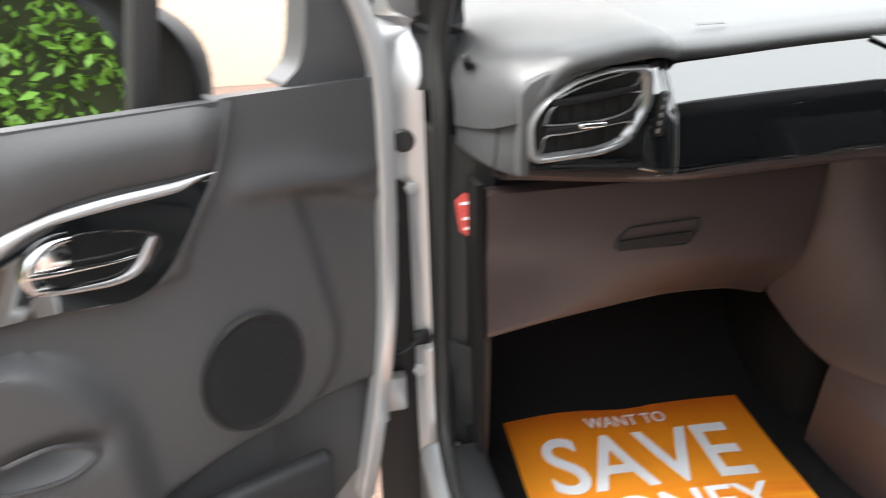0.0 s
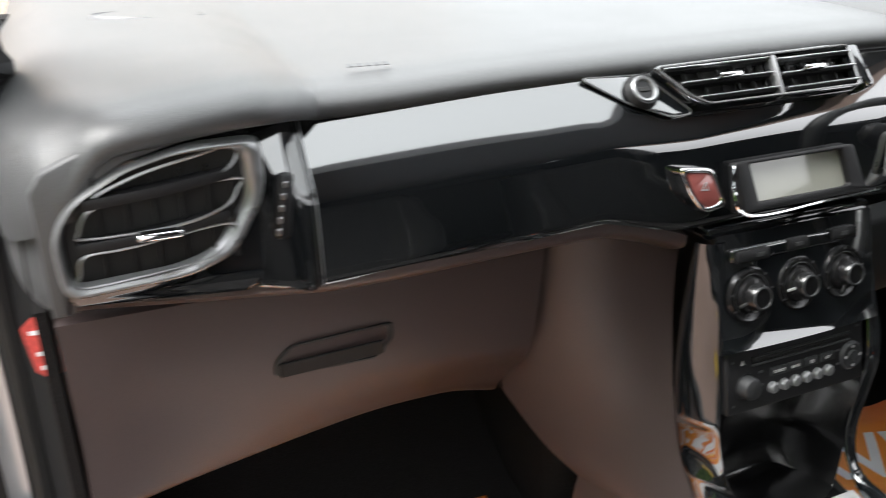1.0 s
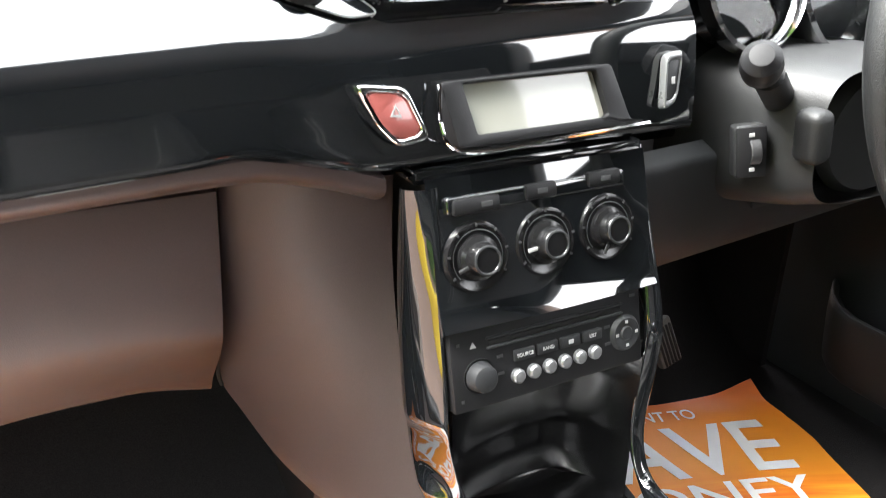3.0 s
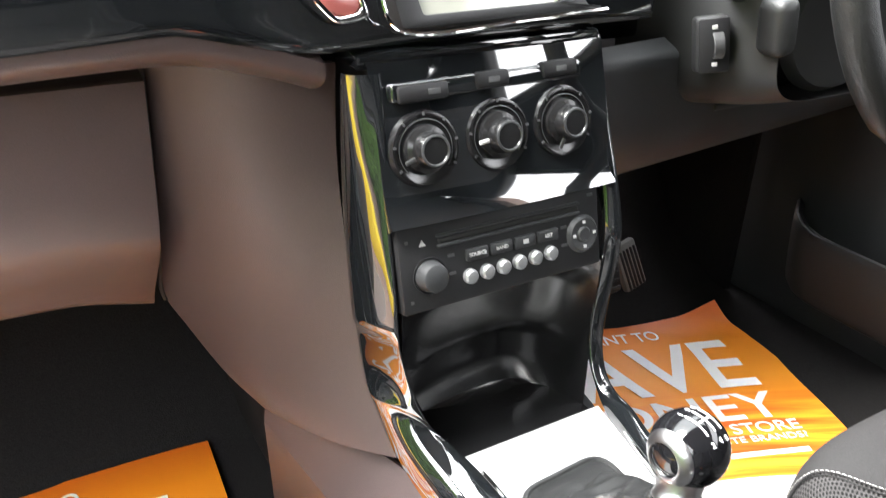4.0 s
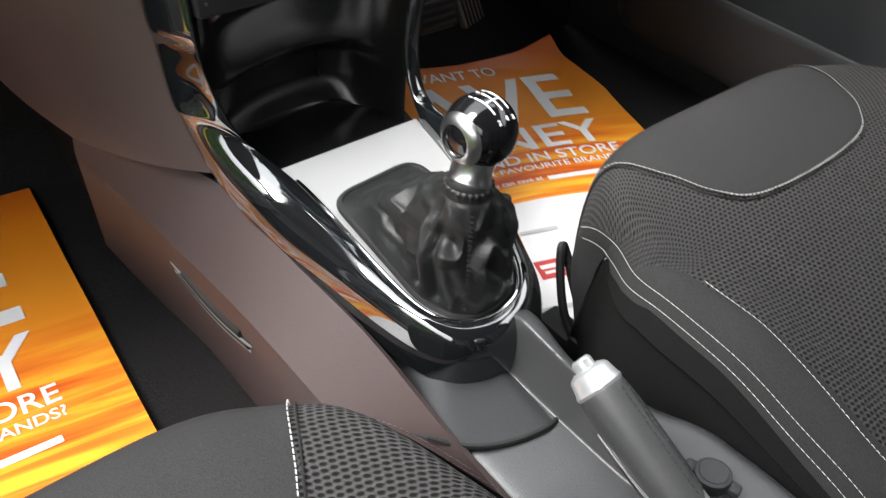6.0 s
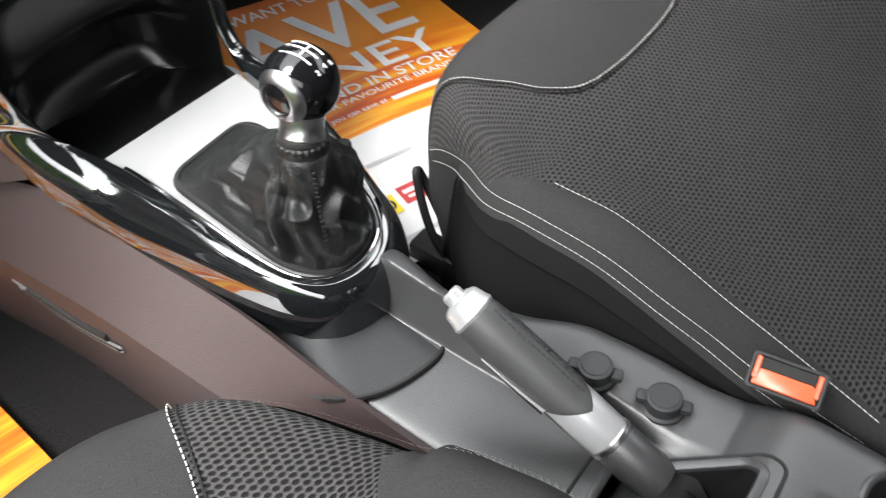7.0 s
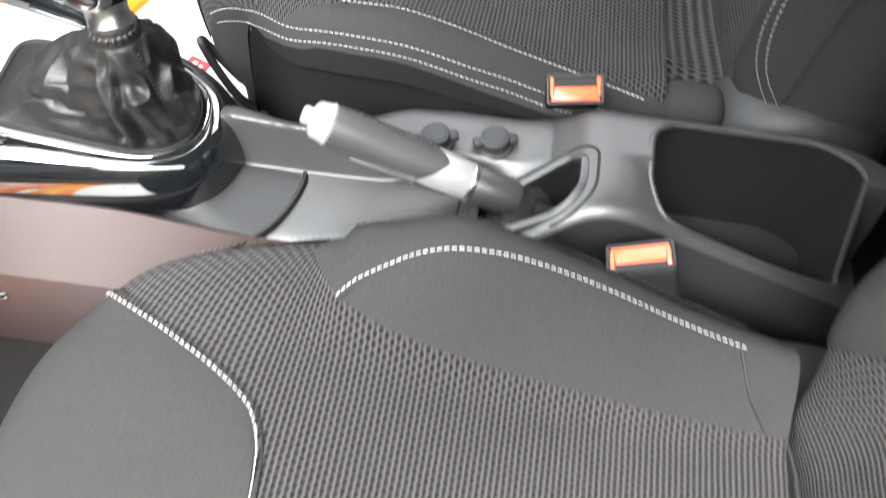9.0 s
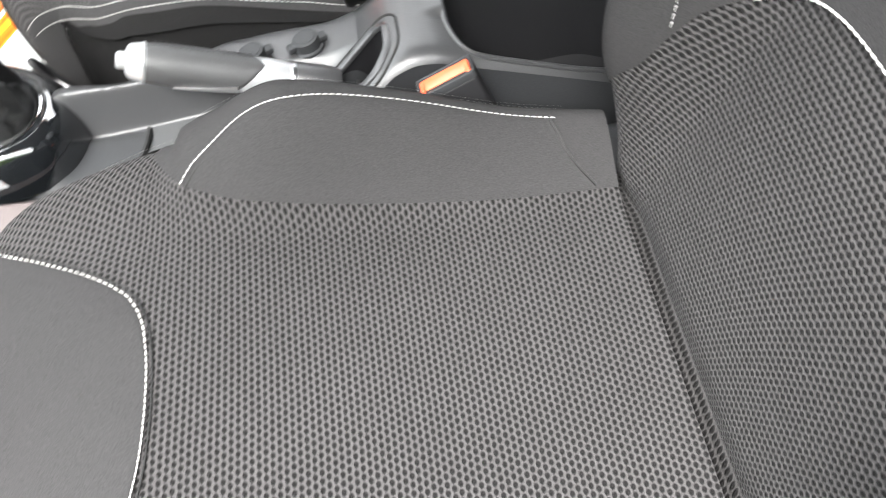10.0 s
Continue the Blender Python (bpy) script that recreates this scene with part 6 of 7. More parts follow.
    def back_point(lx, t):
        half = between(BACKW, t)
        a = abs(lx)
        k = (a - (between([(0.10, 0.135), (0.22, 0.120)], t) if inner > 0 else 0.165)) / 0.075
        b = 0.0 if k <= 0 else (k * k * (3 - 2 * k) if k < 1 else 1.0)
        o = 0.016 * math.sin(min(t, 0.5) * math.pi / 0.5) + b * (1.0 if inner > 0 else 0.3) * between([(0.0, 0.005), (0.06, 0.022), (0.16, 0.054), (0.35, 0.070), (0.55, 0.04)], t)
        fall = max(0.0, (a - (half - 0.04)) / 0.04)
        o -= 0.035 * fall ** 2.2 + 0.02 * max(0, (t - 0.5) / 0.12) ** 2 + 0.018 * max(0.0, (0.05 - t) / 0.05)
        if inner < 0:
            o -= 0.030 * min(a / 0.24, 1.0) ** 3 * max(0.0, 1 - t / 0.2)
        return base + Vector((lx, 0, 0)) + UP * t + OUT * o

    def back_normal(lx, t):
        e = 0.002
        return (back_point(lx, t + e) - back_point(lx, t - e)).cross(back_point(lx + e, t) - back_point(lx - e, t)).normalized() * -1
    bw = lambda t: between(BACKW, t)
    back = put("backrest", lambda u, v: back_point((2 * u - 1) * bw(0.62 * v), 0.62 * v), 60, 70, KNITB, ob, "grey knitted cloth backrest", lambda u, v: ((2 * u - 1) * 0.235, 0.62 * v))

    def bover(lx, t, lift):
        n = back_normal(lx, t)
        if n.dot(OUT) < 0:
            n = -n
        return back_point(lx, t) + n * lift
    def fill(u, v):
        a, b = W(cushion_point((2 * u - 1) * between(HALF, 0.0) * cushion_wide / 0.9, 0.004)), W(back_point((2 * u - 1) * bw(0.03), 0.03))
        return a.lerp(b, v) - Vector((0, 0, (0.022 if inner > 0 else 0.006) * math.sin(math.pi * v)))
    surface("crease_fill", fill, 40, 6, KNIT, cush, "", 0, 60, lambda u, v: ((2 * u - 1) * 0.24, -0.02 * v))
    bb = lambda t: between([(0.038, 0.245), (0.067, 0.212), (0.108, 0.195), (0.157, 0.172), (0.25, 0.160), (0.62, 0.155)] if inner < 0 else [(0.09, 0.214), (0.105, 0.203), (0.125, 0.188), (0.145, 0.175), (0.175, 0.165), (0.20, 0.155), (0.222, 0.141), (0.30, 0.132), (0.62, 0.140)], t)
    for side in (1, -1):
        low = 0.09 if inner > 0 else 0.04
        put("back_bolster", lambda u, v, side=side, low=low: bover(side * (bb(low + 0.53 * v) + (bw(low + 0.53 * v) - bb(low + 0.53 * v)) * u), low + 0.53 * v, 0.0026 - 0.0016 * (1 - u) ** 6), 16, 50, CLOTH, back, "smooth dark cloth bolster")
        put("back_side", lambda u, v, side=side: back_point(side * bw(0.62 * u), 0.62 * u) + Vector((side * 0.012 * math.sin(v * 3.1), 0, 0)) - OUT * 0.10 * v, 40, 8, CLOTH, back)
        if inner < 0:
            lines = [[(side * (between([(0.050, 0.266), (0.06, 0.261), (0.092, 0.238), (0.13, 0.228), (0.164, 0.225), (0.60, 0.205)], 0.050 + 0.45 * i / 60) + d), 0.050 + 0.45 * i / 60) for i in range(61)] for d in (0.0, 0.010)]
        else:
            lines = [[(side * (0.166 + 0.012 * i / 60), 0.180 + 0.36 * i / 60) for i in range(61)]]
        for q in lines:
            pts = [W(bover(x, t, 0.0032)) for x, t in q]
            part("stitching", dashes(pts, 0.0042, 0.0013, 0.0012, 0.0006, [Vector((0, OUT.y, OUT.z))] * len(pts)), THREAD, back)
    upper = put("upper_panel", lambda u, v: bover((2 * u - 1) * 0.140, 0.251 + 0.30 * v - 0.029 * abs(2 * u - 1) ** 4.5 * (1 - v), 0.003), 30, 30, CLOTH, back, "smooth dark cloth upper panel")
    q = [((2 * i / 60 - 1) * 0.139, 0.251 - 0.029 * abs(2 * i / 60 - 1) ** 4.5) for i in range(61)]
    part("stitching", dashes([W(bover(x, t, 0.0042)) for x, t in q], 0.0042, 0.0013, 0.0015, 0.0006, [Vector((0, OUT.y, OUT.z))] * 61), THREAD, back)
    put("back_shell", lambda u, v: back_point((2 * u - 1) * bw(0.62 * v), 0.62 * v) - OUT * 0.11, 12, 14, DARKPL, back)
    # plinth, runners and recliner cover
    wide = cushion_wide
    part("plinth", rbox((0.40, 0.34, 0.08), W(Vector((0, 0.24, 0.06))), 0.02, 3), MATT, ob, "black seat frame")
    for side in (1, -1):
        part("runner", rbox((0.03, 0.46, 0.025), W(Vector((side * 0.17, 0.22, 0.012))), 0.004), MATT, ob)
    hinge = W(Vector((0.222, -0.122, 0.136) if inner < 0 else (0.245, -0.03, 0.10)))
    part("recliner_cover", lathe([(0.0, 0.030), (0.028, 0.028), (0.044, 0.021), (0.053, 0.008), (0.057, -0.01), (0.058, -0.04)], 36, Matrix.Translation(hinge) @ Matrix.Rotation(radians(90 * inner), 4, "Y"), 1.4), DARKPL, ob, "dark grey plastic recliner cover")
    return ob


seat("passenger_seat", -0.344, -0.727, 1, "grey knitted and smooth cloth passenger seat with pale stitching")
driver_seat = seat("driver_seat", 0.337, -0.648, -1, "dark grey knitted and smooth cloth driver seat with pale stitching", 1.056, 0.30, -0.0027, 0.0046)
part("slide_bar", tube([(0.128, -0.268, 0.045), (0.130, -0.240, 0.070), (0.138, -0.218, 0.105), (0.145, -0.208, 0.128), (0.150, -0.213, 0.115), (0.146, -0.236, 0.085), (0.140, -0.250, 0.082), (0.146, -0.262, 0.070), (0.156, -0.280, 0.05)], 0.0045, 8, 40), MATT, driver_seat, "black bent wire seat slide handle")
part("seat_bracket", joined(rbox((0.05, 0.06, 0.05), (0.125, -0.295, 0.06), 0.01), rbox((0.02, 0.10, 0.015), (0.115, -0.34, 0.05), 0.004)), MATT, driver_seat)


def buckle(at, yaw, lean, tilt, label, slot_side=1):
    """Seat belt buckle: black body, red release face."""
    cut = 0.0020 if slot_side > 0 else 0.0055
    ob = thing("seat_belt_buckle", at, label, "seat belt buckle", "seat belt buckles")
    M = Matrix.Translation(at) @ Matrix.Rotation(radians(yaw), 4, "Z") @ Matrix.Rotation(radians(lean), 4, "Y") @ Matrix.Rotation(radians(tilt), 4, "X")
    part("body", rbox((0.024, 0.046, 0.062), (0, 0, 0), 0.004, 3, M @ Matrix.Translation((0, 0, -0.032))), MATT, ob)
    part("rim", plate(rounded([(-0.012, -0.023), (0.012, -0.023), (0.012, 0.023), (-0.012, 0.023)], 0.003, 3), 0.006, M @ Matrix.Translation((0, 0, 0.003)), 0.001, 2, rounded([(-0.0095, -0.0205), (0.0095, -0.0205), (0.0095, 0.0205), (-0.0095, 0.0205)], 0.002, 3)), DARKPL, ob)
    part("button", plate(rounded([(slot_side * x, y) for x, y in ((-0.0092, -0.0200), (cut, -0.0165), (cut, 0.0165), (-0.0092, 0.0200))], 0.0015, 3), 0.004, M @ Matrix.Translation((0, 0, 0.0022)), 0.001), REDBTN, ob, "red release button")
    part("tongue_slot", rbox((0.0076, 0.034, 0.002), (0, 0, 0), 0.0005, 1, M @ Matrix.Translation((slot_side * 0.0058, 0, 0.0004))), CAVITY, ob)
    for e in (1, -1):
        part("slot_frame", rbox((0.0150, 0.0034, 0.003), (0, 0, 0), 0.0008, 1, M @ Matrix.Translation((slot_side * 0.0020, e * 0.0186, 0.0018))), REDBTN, ob)
    part("strap", rbox((0.012, 0.040, 0.14), (0, 0, 0), 0.003, 2, M @ Matrix.Translation((0.0, -0.004, -0.125))), MATT, ob)
    return ob


buckle((-0.102, -0.620, 0.226), 2, 10, -18, "black seat belt buckle with red button beside the passenger seat", -1)
buckle((0.058, -0.567, 0.214), 11, -38, -7, "black seat belt buckle with red button beside the driver seat")
part("cuff", rbox((0.050, 0.086, 0.090), (0.114, -0.662, 0.128), 0.018, 4), CLOTH, driver_seat, "smooth dark cloth cuff beside the hinge")
# ---- open passenger door: local u from the hinge to the free edge, w towards the cabin ----
DA = radians(65)
DU, DN = Vector((-math.sin(DA), -math.cos(DA), 0)), Vector((math.cos(DA), -math.sin(DA), 0))
D0 = Vector((-0.81, 0.2, 0))
DP = lambda u, w, z: D0 + DU * u + DN * w + Vector((0, 0, z))
DFRAME = Matrix(((DU.x, 0, DN.x, D0.x), (DU.y, 0, DN.y, D0.y), (0, 1, 0, 0), (0, 0, 0, 1)))
door = thing("passenger_door", DP(0.5, 0, 0), "wide open car door with dark grained trim, speaker and black handle panel", "car door")


def bump2(u, z, cu, cz, ru, rz):
    d = ((u - cu) / ru) ** 2 + ((z - cz) / rz) ** 2
    return math.exp(-d)


def panel_w(u, z):
    w = 0.008
    # armrest body stands out behind a soft crease, with a hollow for the fingers
    uc = between([(0.10, 0.350), (0.224, 0.356), (0.30, 0.362), (0.365, 0.388), (0.415, 0.435), (0.435, 0.50)], z)
    w += 0.034 * ease((u - uc) / 0.055) * ease((0.455 - z) / 0.04)
    w -= 0.034 * bump2(u, z, 0.475, 0.306, 0.050, 0.020)
    # ledge above the speaker and the hollow in front of it
    zr = between([(0.02, 0.500), (0.046, 0.508), (0.148, 0.543), (0.22, 0.547), (0.3, 0.545)], u)
    w += 0.012 * math.exp(-((z - zr) / (0.030 if z > zr else 0.016)) ** 2) * ease((0.25 - u) / 0.05)
    us = between([(0.20, 0.21), (0.228, 0.17), (0.26, 0.135), (0.311, 0.118), (0.414, 0.133), (0.525, 0.159)], z)
    w -= 0.011 * ease((us - u) / 0.022) * ease((0.54 - z) / 0.03)
    zs = between([(0.10, 0.23), (0.17, 0.228), (0.257, 0.217), (0.333, 0.195), (0.40, 0.17)], u)
    w -= 0.022 * ease((zs - z) / 0.018)
    w += 0.006 * bump2(u, z, 0.23, 0.31, 0.09, 0.11)
    w += 0.012 * ease((u - 0.225 - (0.648 - z) * 0.36) / 0.012) * ease((z - 0.45) / 0.03)
    w -= 0.02 * max(0, (0.05 - u) / 0.05) ** 2
    return w


def panel_fn(u, v):
    uu = 0.022 + 0.95 * u
    lo = 0.03 + 0.10 * max(0, 0.12 - uu) / 0.12
    hi = between([(0.0, 0.648), (0.2, 0.654), (1.0, 0.668)], uu)
    z = lo + (hi - lo) * v
    return DP(uu, panel_w(uu, z), z)
surface("door_trim", panel_fn, 130, 110, DOORPL, door, "dark grained door trim", 0.02)
# soft pad along the window sill
def sillpad_fn(u, v):
    u0 = 0.247 - 0.026 * v
    uu = u0 + (0.95 - u0) * u
    zt = between([(0.2, 0.655), (1.0, 0.668)], uu)
    zb = between([(0.246, 0.581), (0.345, 0.582), (0.399, 0.578), (0.454, 0.560), (0.60, 0.505), (0.95, 0.45)], uu)
    z = zb + (zt - zb) * v
    return DP(uu, 0.012 + 0.024 * math.sin(math.pi * (0.12 + 0.80 * v)) * min(1.0, 0.35 + u * 14), z)
surface("sill_pad", sillpad_fn, 90, 24, PAD, door, "grained soft sill pad", 0.008)
part("trim_seam", tube([DP(0.219, 0.016, 0.652), DP(0.232, 0.021, 0.615), DP(0.246, 0.022, 0.579), DP(0.274, 0.021, 0.535), DP(0.302, 0.020, 0.492), DP(0.325, 0.019, 0.468)], 0.0030, 8, 40), DOORPL, door)
# gloss handle panel with tapering silver strip, cup and lever
STRIP_T = [(0.246, 0.5800), (0.259, 0.580), (0.299, 0.578), (0.358, 0.577), (0.413, 0.573), (0.439, 0.568), (0.467, 0.560), (0.60, 0.502)]
STRIP_B = [(0.246, 0.5790), (0.259, 0.5775), (0.295, 0.566), (0.36, 0.564), (0.415, 0.561), (0.442, 0.555), (0.471, 0.540), (0.60, 0.480)]
hp_out = rounded([(0.250, 0.575), (0.288, 0.572), (0.347, 0.569), (0.402, 0.563), (0.457, 0.542), (0.60, 0.482), (0.60, 0.468), (0.474, 0.470), (0.423, 0.466), (0.369, 0.458), (0.347, 0.461), (0.324, 0.472), (0.302, 0.495), (0.276, 0.535)], 0.012, 4)
hpan = part("handle_panel", plate(hp_out, 0.010, DFRAME @ Matrix.Translation((0, 0, 0.0235)), 0.003, 3), GLOSS, door, "gloss black handle panel")
def strip_fn(u, v):
    uu = 0.247 + 0.35 * u
    a, b = between(STRIP_B, uu), between(STRIP_T, uu)
    return DP(uu, 0.0240 + 0.0045 * math.sin(math.pi * v) * min(1, u * 8), a + (b - a) * v)
surface("silver_strip", strip_fn, 50, 10, SILVERP, hpan, "tapering silver strip", 0.002)
cup_out = rounded([(0.444, 0.513), (0.430, 0.533), (0.405, 0.547), (0.374, 0.545), (0.331, 0.533), (0.316, 0.522), (0.323, 0.508), (0.343, 0.485), (0.391, 0.487), (0.437, 0.498)], 0.010, 4)
part("cup_rim", plate(cup_out, 0.003, DFRAME @ Matrix.Translation((0, 0, 0.0255)), 0.0008, 2, scaled(cup_out, 0.95)), GLOSS, hpan)
part("cup_hollow", plate(scaled(cup_out, 0.95), 0.001, DFRAME @ Matrix.Translation((0, 0, 0.0243))), POCKET, hpan)
def on_door(line, w, n=40):
    return smooth_path([DP(u, w, z) for u, z in line], n)
lever = part("lever", sweep(on_door([(0.408, 0.546), (0.425, 0.544), (0.440, 0.536), (0.450, 0.525), (0.453, 0.512), (0.448, 0.501), (0.438, 0.498)], 0.031), circle(0.0062, 12, 0.8), up=(DN.x, DN.y, 0), scales=[0.25 + 0.75 * math.sin(math.pi * min(1.0, 0.06 + 0.80 * i / 39)) for i in range(40)]), CHROME, hpan, "chrome crescent door lever")
part("lever_palm", plate(rounded([(0.444, 0.517), (0.440, 0.531), (0.424, 0.541), (0.412, 0.541), (0.410, 0.528), (0.412, 0.517)], 0.004, 3), 0.004, DFRAME @ Matrix.Translation((0, 0, 0.030)), 0.0015), CHROME, lever)
part("lever_blade", sweep(on_door([(0.451, 0.517), (0.426, 0.514), (0.399, 0.5125), (0.371, 0.5110), (0.347, 0.5115)], 0.034), circle(0.0030, 10, 0.7), up=(DN.x, DN.y, 0), scales=[1.0 - 0.55 * i / 39 for i in range(40)]), CHROME, lever)
part("cup_edge", sweep(on_door([(0.453, 0.497), (0.426, 0.491), (0.398, 0.488), (0.373, 0.487), (0.355, 0.491), (0.343, 0.501), (0.334, 0.515), (0.326, 0.526)], 0.029), circle(0.0046, 10, 0.7), up=(DN.x, DN.y, 0), scales=[0.35 + 0.65 * math.sin(math.pi * min(1.0, 0.9 * (i / 39) ** 1.5 + 0.02)) for i in range(40)]), SATIN, hpan, "satin silver cup edge")
# round speaker grille
SPK = DFRAME @ Matrix.Translation((0.232, 0.313, panel_w(0.232, 0.313) + 0.003)) @ Matrix.Rotation(radians(14), 4, "Z")
spk = part("speaker", lathe([(0.0, 0.001), (0.060, 0.0), (0.066, 0.002), (0.069, 0.003), (0.072, -0.002)], 48, SPK @ Matrix.Diagonal((0.95, 1.14, 1, 1))), CAVITY, door, "round black speaker grille")
bars = bmesh.new()
for k in range(-26, 27):
    y = k * 0.0026
    half = math.sqrt(max(0.064 ** 2 - y * y, 0))
    if half > 0.004:
        b = rbox((2 * half * 0.95, 0.0013, 0.0012), (0, y * 1.12, 0.0022), 0, 1)
        me = bpy.data.meshes.new("tmp")
        b.to_mesh(me)
        b.free()
        bars.from_mesh(me)
        bpy.data.meshes.remove(me)
bmesh.ops.transform(bars, matrix=SPK, verts=bars.verts)
part("grille_ribs", bars, DARKPL, spk)
# pull pocket in the armrest
part("pull_rim", tube([DP(0.540, 0.046, 0.300), DP(0.516, 0.046, 0.290), DP(0.462, 0.044, 0.284), DP(0.430, 0.040, 0.298), DP(0.440, 0.042, 0.314), DP(0.475, 0.045, 0.329), DP(0.52, 0.046, 0.326)], 0.0032, 8, 50), GREYPL, door)
part("door_bin", rbox((0.5, 0.03, 0.12), (0, 0, 0), 0.012, 3, DFRAME @ Matrix.Translation((0.40, 0.11, 0.035)) @ Matrix.Rotation(radians(90), 4, "X")), DARKPL, door)
# painted shell edge and window frame
part("shell_edge", sweep(smooth_path([DP(0.075, -0.02, 0.02), DP(0.055, -0.006, 0.15), DP(0.030, 0.0, 0.32), DP(0.020, 0.0, 0.52), DP(0.020, 0.0, 0.64), DP(0.030, -0.002, 0.70), DP(0.055, -0.004, 0.76), DP(0.12, -0.008, 0.84), DP(0.28, -0.014, 0.95)], 60), rounded([(-0.012, -0.014), (0.012, -0.014), (0.012, 0.014), (-0.012, 0.014)], 0.005, 3), up=(DN.x, DN.y, 0)), PAINT, door, "silver painted door frame edge")
def skin_fn(u, v):
    return DP(0.03 + 0.95 * u, -0.075 - 0.03 * math.sin(math.pi * v), -0.12 + 0.70 * v)
surface("outer_skin", skin_fn, 20, 14, PAINT, door, "silver painted door skin", 0.006)
part("sail_panel", plate(rounded([(0.026, 0.648), (0.150, 0.652), (0.122, 0.672), (0.112, 0.70), (0.104, 0.76), (0.112, 0.82), (0.03, 0.73)], 0.012, 4), 0.05, DFRAME @ Matrix.Translation((0, 0, -0.004)), 0.006, 3), DOORPL, door, "dark plastic mirror corner panel")
part("window_bar", rbox((0.030, 0.34, 0.03), (0, 0, 0), 0.006, 2, DFRAME @ Matrix.Translation((0.272, 0.80, -0.030)) @ Matrix.Rotation(radians(10), 4, "Z")), RUBBER, door, "black upright window bar")
# wing mirror
MC = DP(0.352, -0.20, 0.672)
MX = Matrix(((DU.x, 0, -DN.x, MC.x), (DU.y, 0, -DN.y, MC.y), (0, 1, 0, MC.z), (0, 0, 0, 1)))


def shell_fn(u, v):
    a = 2 * math.pi * u
    t = v
    ru, rz = 0.130 * math.sin(math.pi * (0.5 - 0.46 * t)) ** 0.55, 0.100 * math.sin(math.pi * (0.5 - 0.46 * t)) ** 0.6
    p = Vector((ru * math.copysign(abs(math.cos(a)) ** 0.8, math.cos(a)), rz * math.copysign(abs(math.sin(a)) ** 0.8, math.sin(a)), 0))
    q = Matrix.Rotation(radians(-58), 3, "Y") @ Vector((p.x * (1.75 if p.x < 0 else 1.0), p.y, -0.015 + 0.13 * t))
    return MX @ q
shell = surface("mirror_shell", shell_fn, 40, 16, MATT, door, "black wing mirror housing")
gl_out = [(0.122 * math.copysign(abs(math.cos(a)) ** 0.8, math.cos(a)), 0.092 * math.copysign(abs(math.sin(a)) ** 0.8, math.sin(a))) for a in [2 * math.pi * i / 40 for i in range(40)]]
part("mirror_glass", plate(gl_out, 0.004, MX @ Matrix.Rotation(radians(-58), 4, "Y") @ Matrix.Rotation(radians(180), 4, "Y") @ Matrix.Translation((0, 0, 0.010))), MIRROR, shell, "mirror glass reflecting a green hedge")
face_out = [(0.126 * (-1.7 if math.cos(a) < 0 else 1.0) * abs(math.cos(a)) ** 0.8, 0.097 * math.copysign(abs(math.sin(a)) ** 0.8, math.sin(a))) for a in [2 * math.pi * i / 40 for i in range(40)]]
part("mirror_bezel", plate([(-x, y) for x, y in face_out], 0.004, MX @ Matrix.Rotation(radians(-58), 4, "Y") @ Matrix.Rotation(radians(180), 4, "Y") @ Matrix.Translation((0, 0, 0.004))), MATT, shell)

# ---- driver's side: steering, pedals, door ----
wheel = thing("steering_wheel", (0.372, -0.125, 0.615), "dark leather steering wheel with a silver lower spoke", "steering wheel")
WM = Matrix.Translation((0.372, -0.128, 0.615)) @ Matrix.Rotation(radians(90 - 12), 4, "X")
rim_pts = [WM @ Vector((0.182 * math.cos(2 * math.pi * i / 72), 0.182 * math.sin(2 * math.pi * i / 72) * (1.0 if math.sin(2 * math.pi * i / 72) > -0.75 else 0.97), 0)) for i in range(72)]
part("rim", sweep(rim_pts, circle(0.0155, 12), closed=True, up=(0, -1, 0.2)), LEATHER, wheel, "black leather rim")
part("hub", lathe([(0.0, 0.02), (0.045, 0.018), (0.065, 0.008), (0.075, -0.015), (0.07, -0.04)], 40, WM), DARKPL, wheel)
for a in (175, 5, 250, 290):
    part("spoke", rbox((0.10, 0.034, 0.016), (0, 0, 0), 0.006, 3, WM @ Matrix.Rotation(radians(a), 4, "Z") @ Matrix.Translation((0.12, 0, -0.004))), SILVERP if a > 200 else DARKPL, wheel)

column = thing("steering_column", (0.31, 0.03, 0.5), "dark grained steering column shroud with a headlamp level switch", "steering column")
def shroud_fn(u, v):
    a = math.pi * (0.5 + 2 * u)
    y = -0.045 + 0.17 * v
    cx, cz = 0.345, 0.528 - 0.02 * v
    ex = abs(math.cos(a)) ** 0.45
    ez = abs(math.sin(a)) ** 0.55
    flare = between([(0.0, 0.82), (0.3, 0.95), (1.0, 1.1)], v)
    return (cx + math.copysign(0.118 * ex * flare, math.cos(a)), y, cz + math.copysign(0.078 * ez * flare, math.sin(a)))
surface("shroud", shroud_fn, 64, 20, COLUMN, column, "dark grained shroud")
part("shroud_front", lathe([(0.0, 0.0), (0.072, 0.0), (0.08, -0.01)], 32, Matrix.Translation((0.345, -0.038, 0.528)) @ Matrix.Rotation(radians(90), 4, "X"), 0.8), COLUMN, column)
LS = Matrix.Translation((0.214, -0.003, 0.514)) @ Matrix.Rotation(radians(-30), 4, "Z") @ Matrix.Rotation(radians(90 - 6), 4, "X") @ Matrix.Rotation(radians(7), 4, "Z")
sw = part("level_switch", rbox((0.027, 0.047, 0.004), (0, 0, 0), 0.0015, 2, LS), MATT, column, "black headlamp level switch")
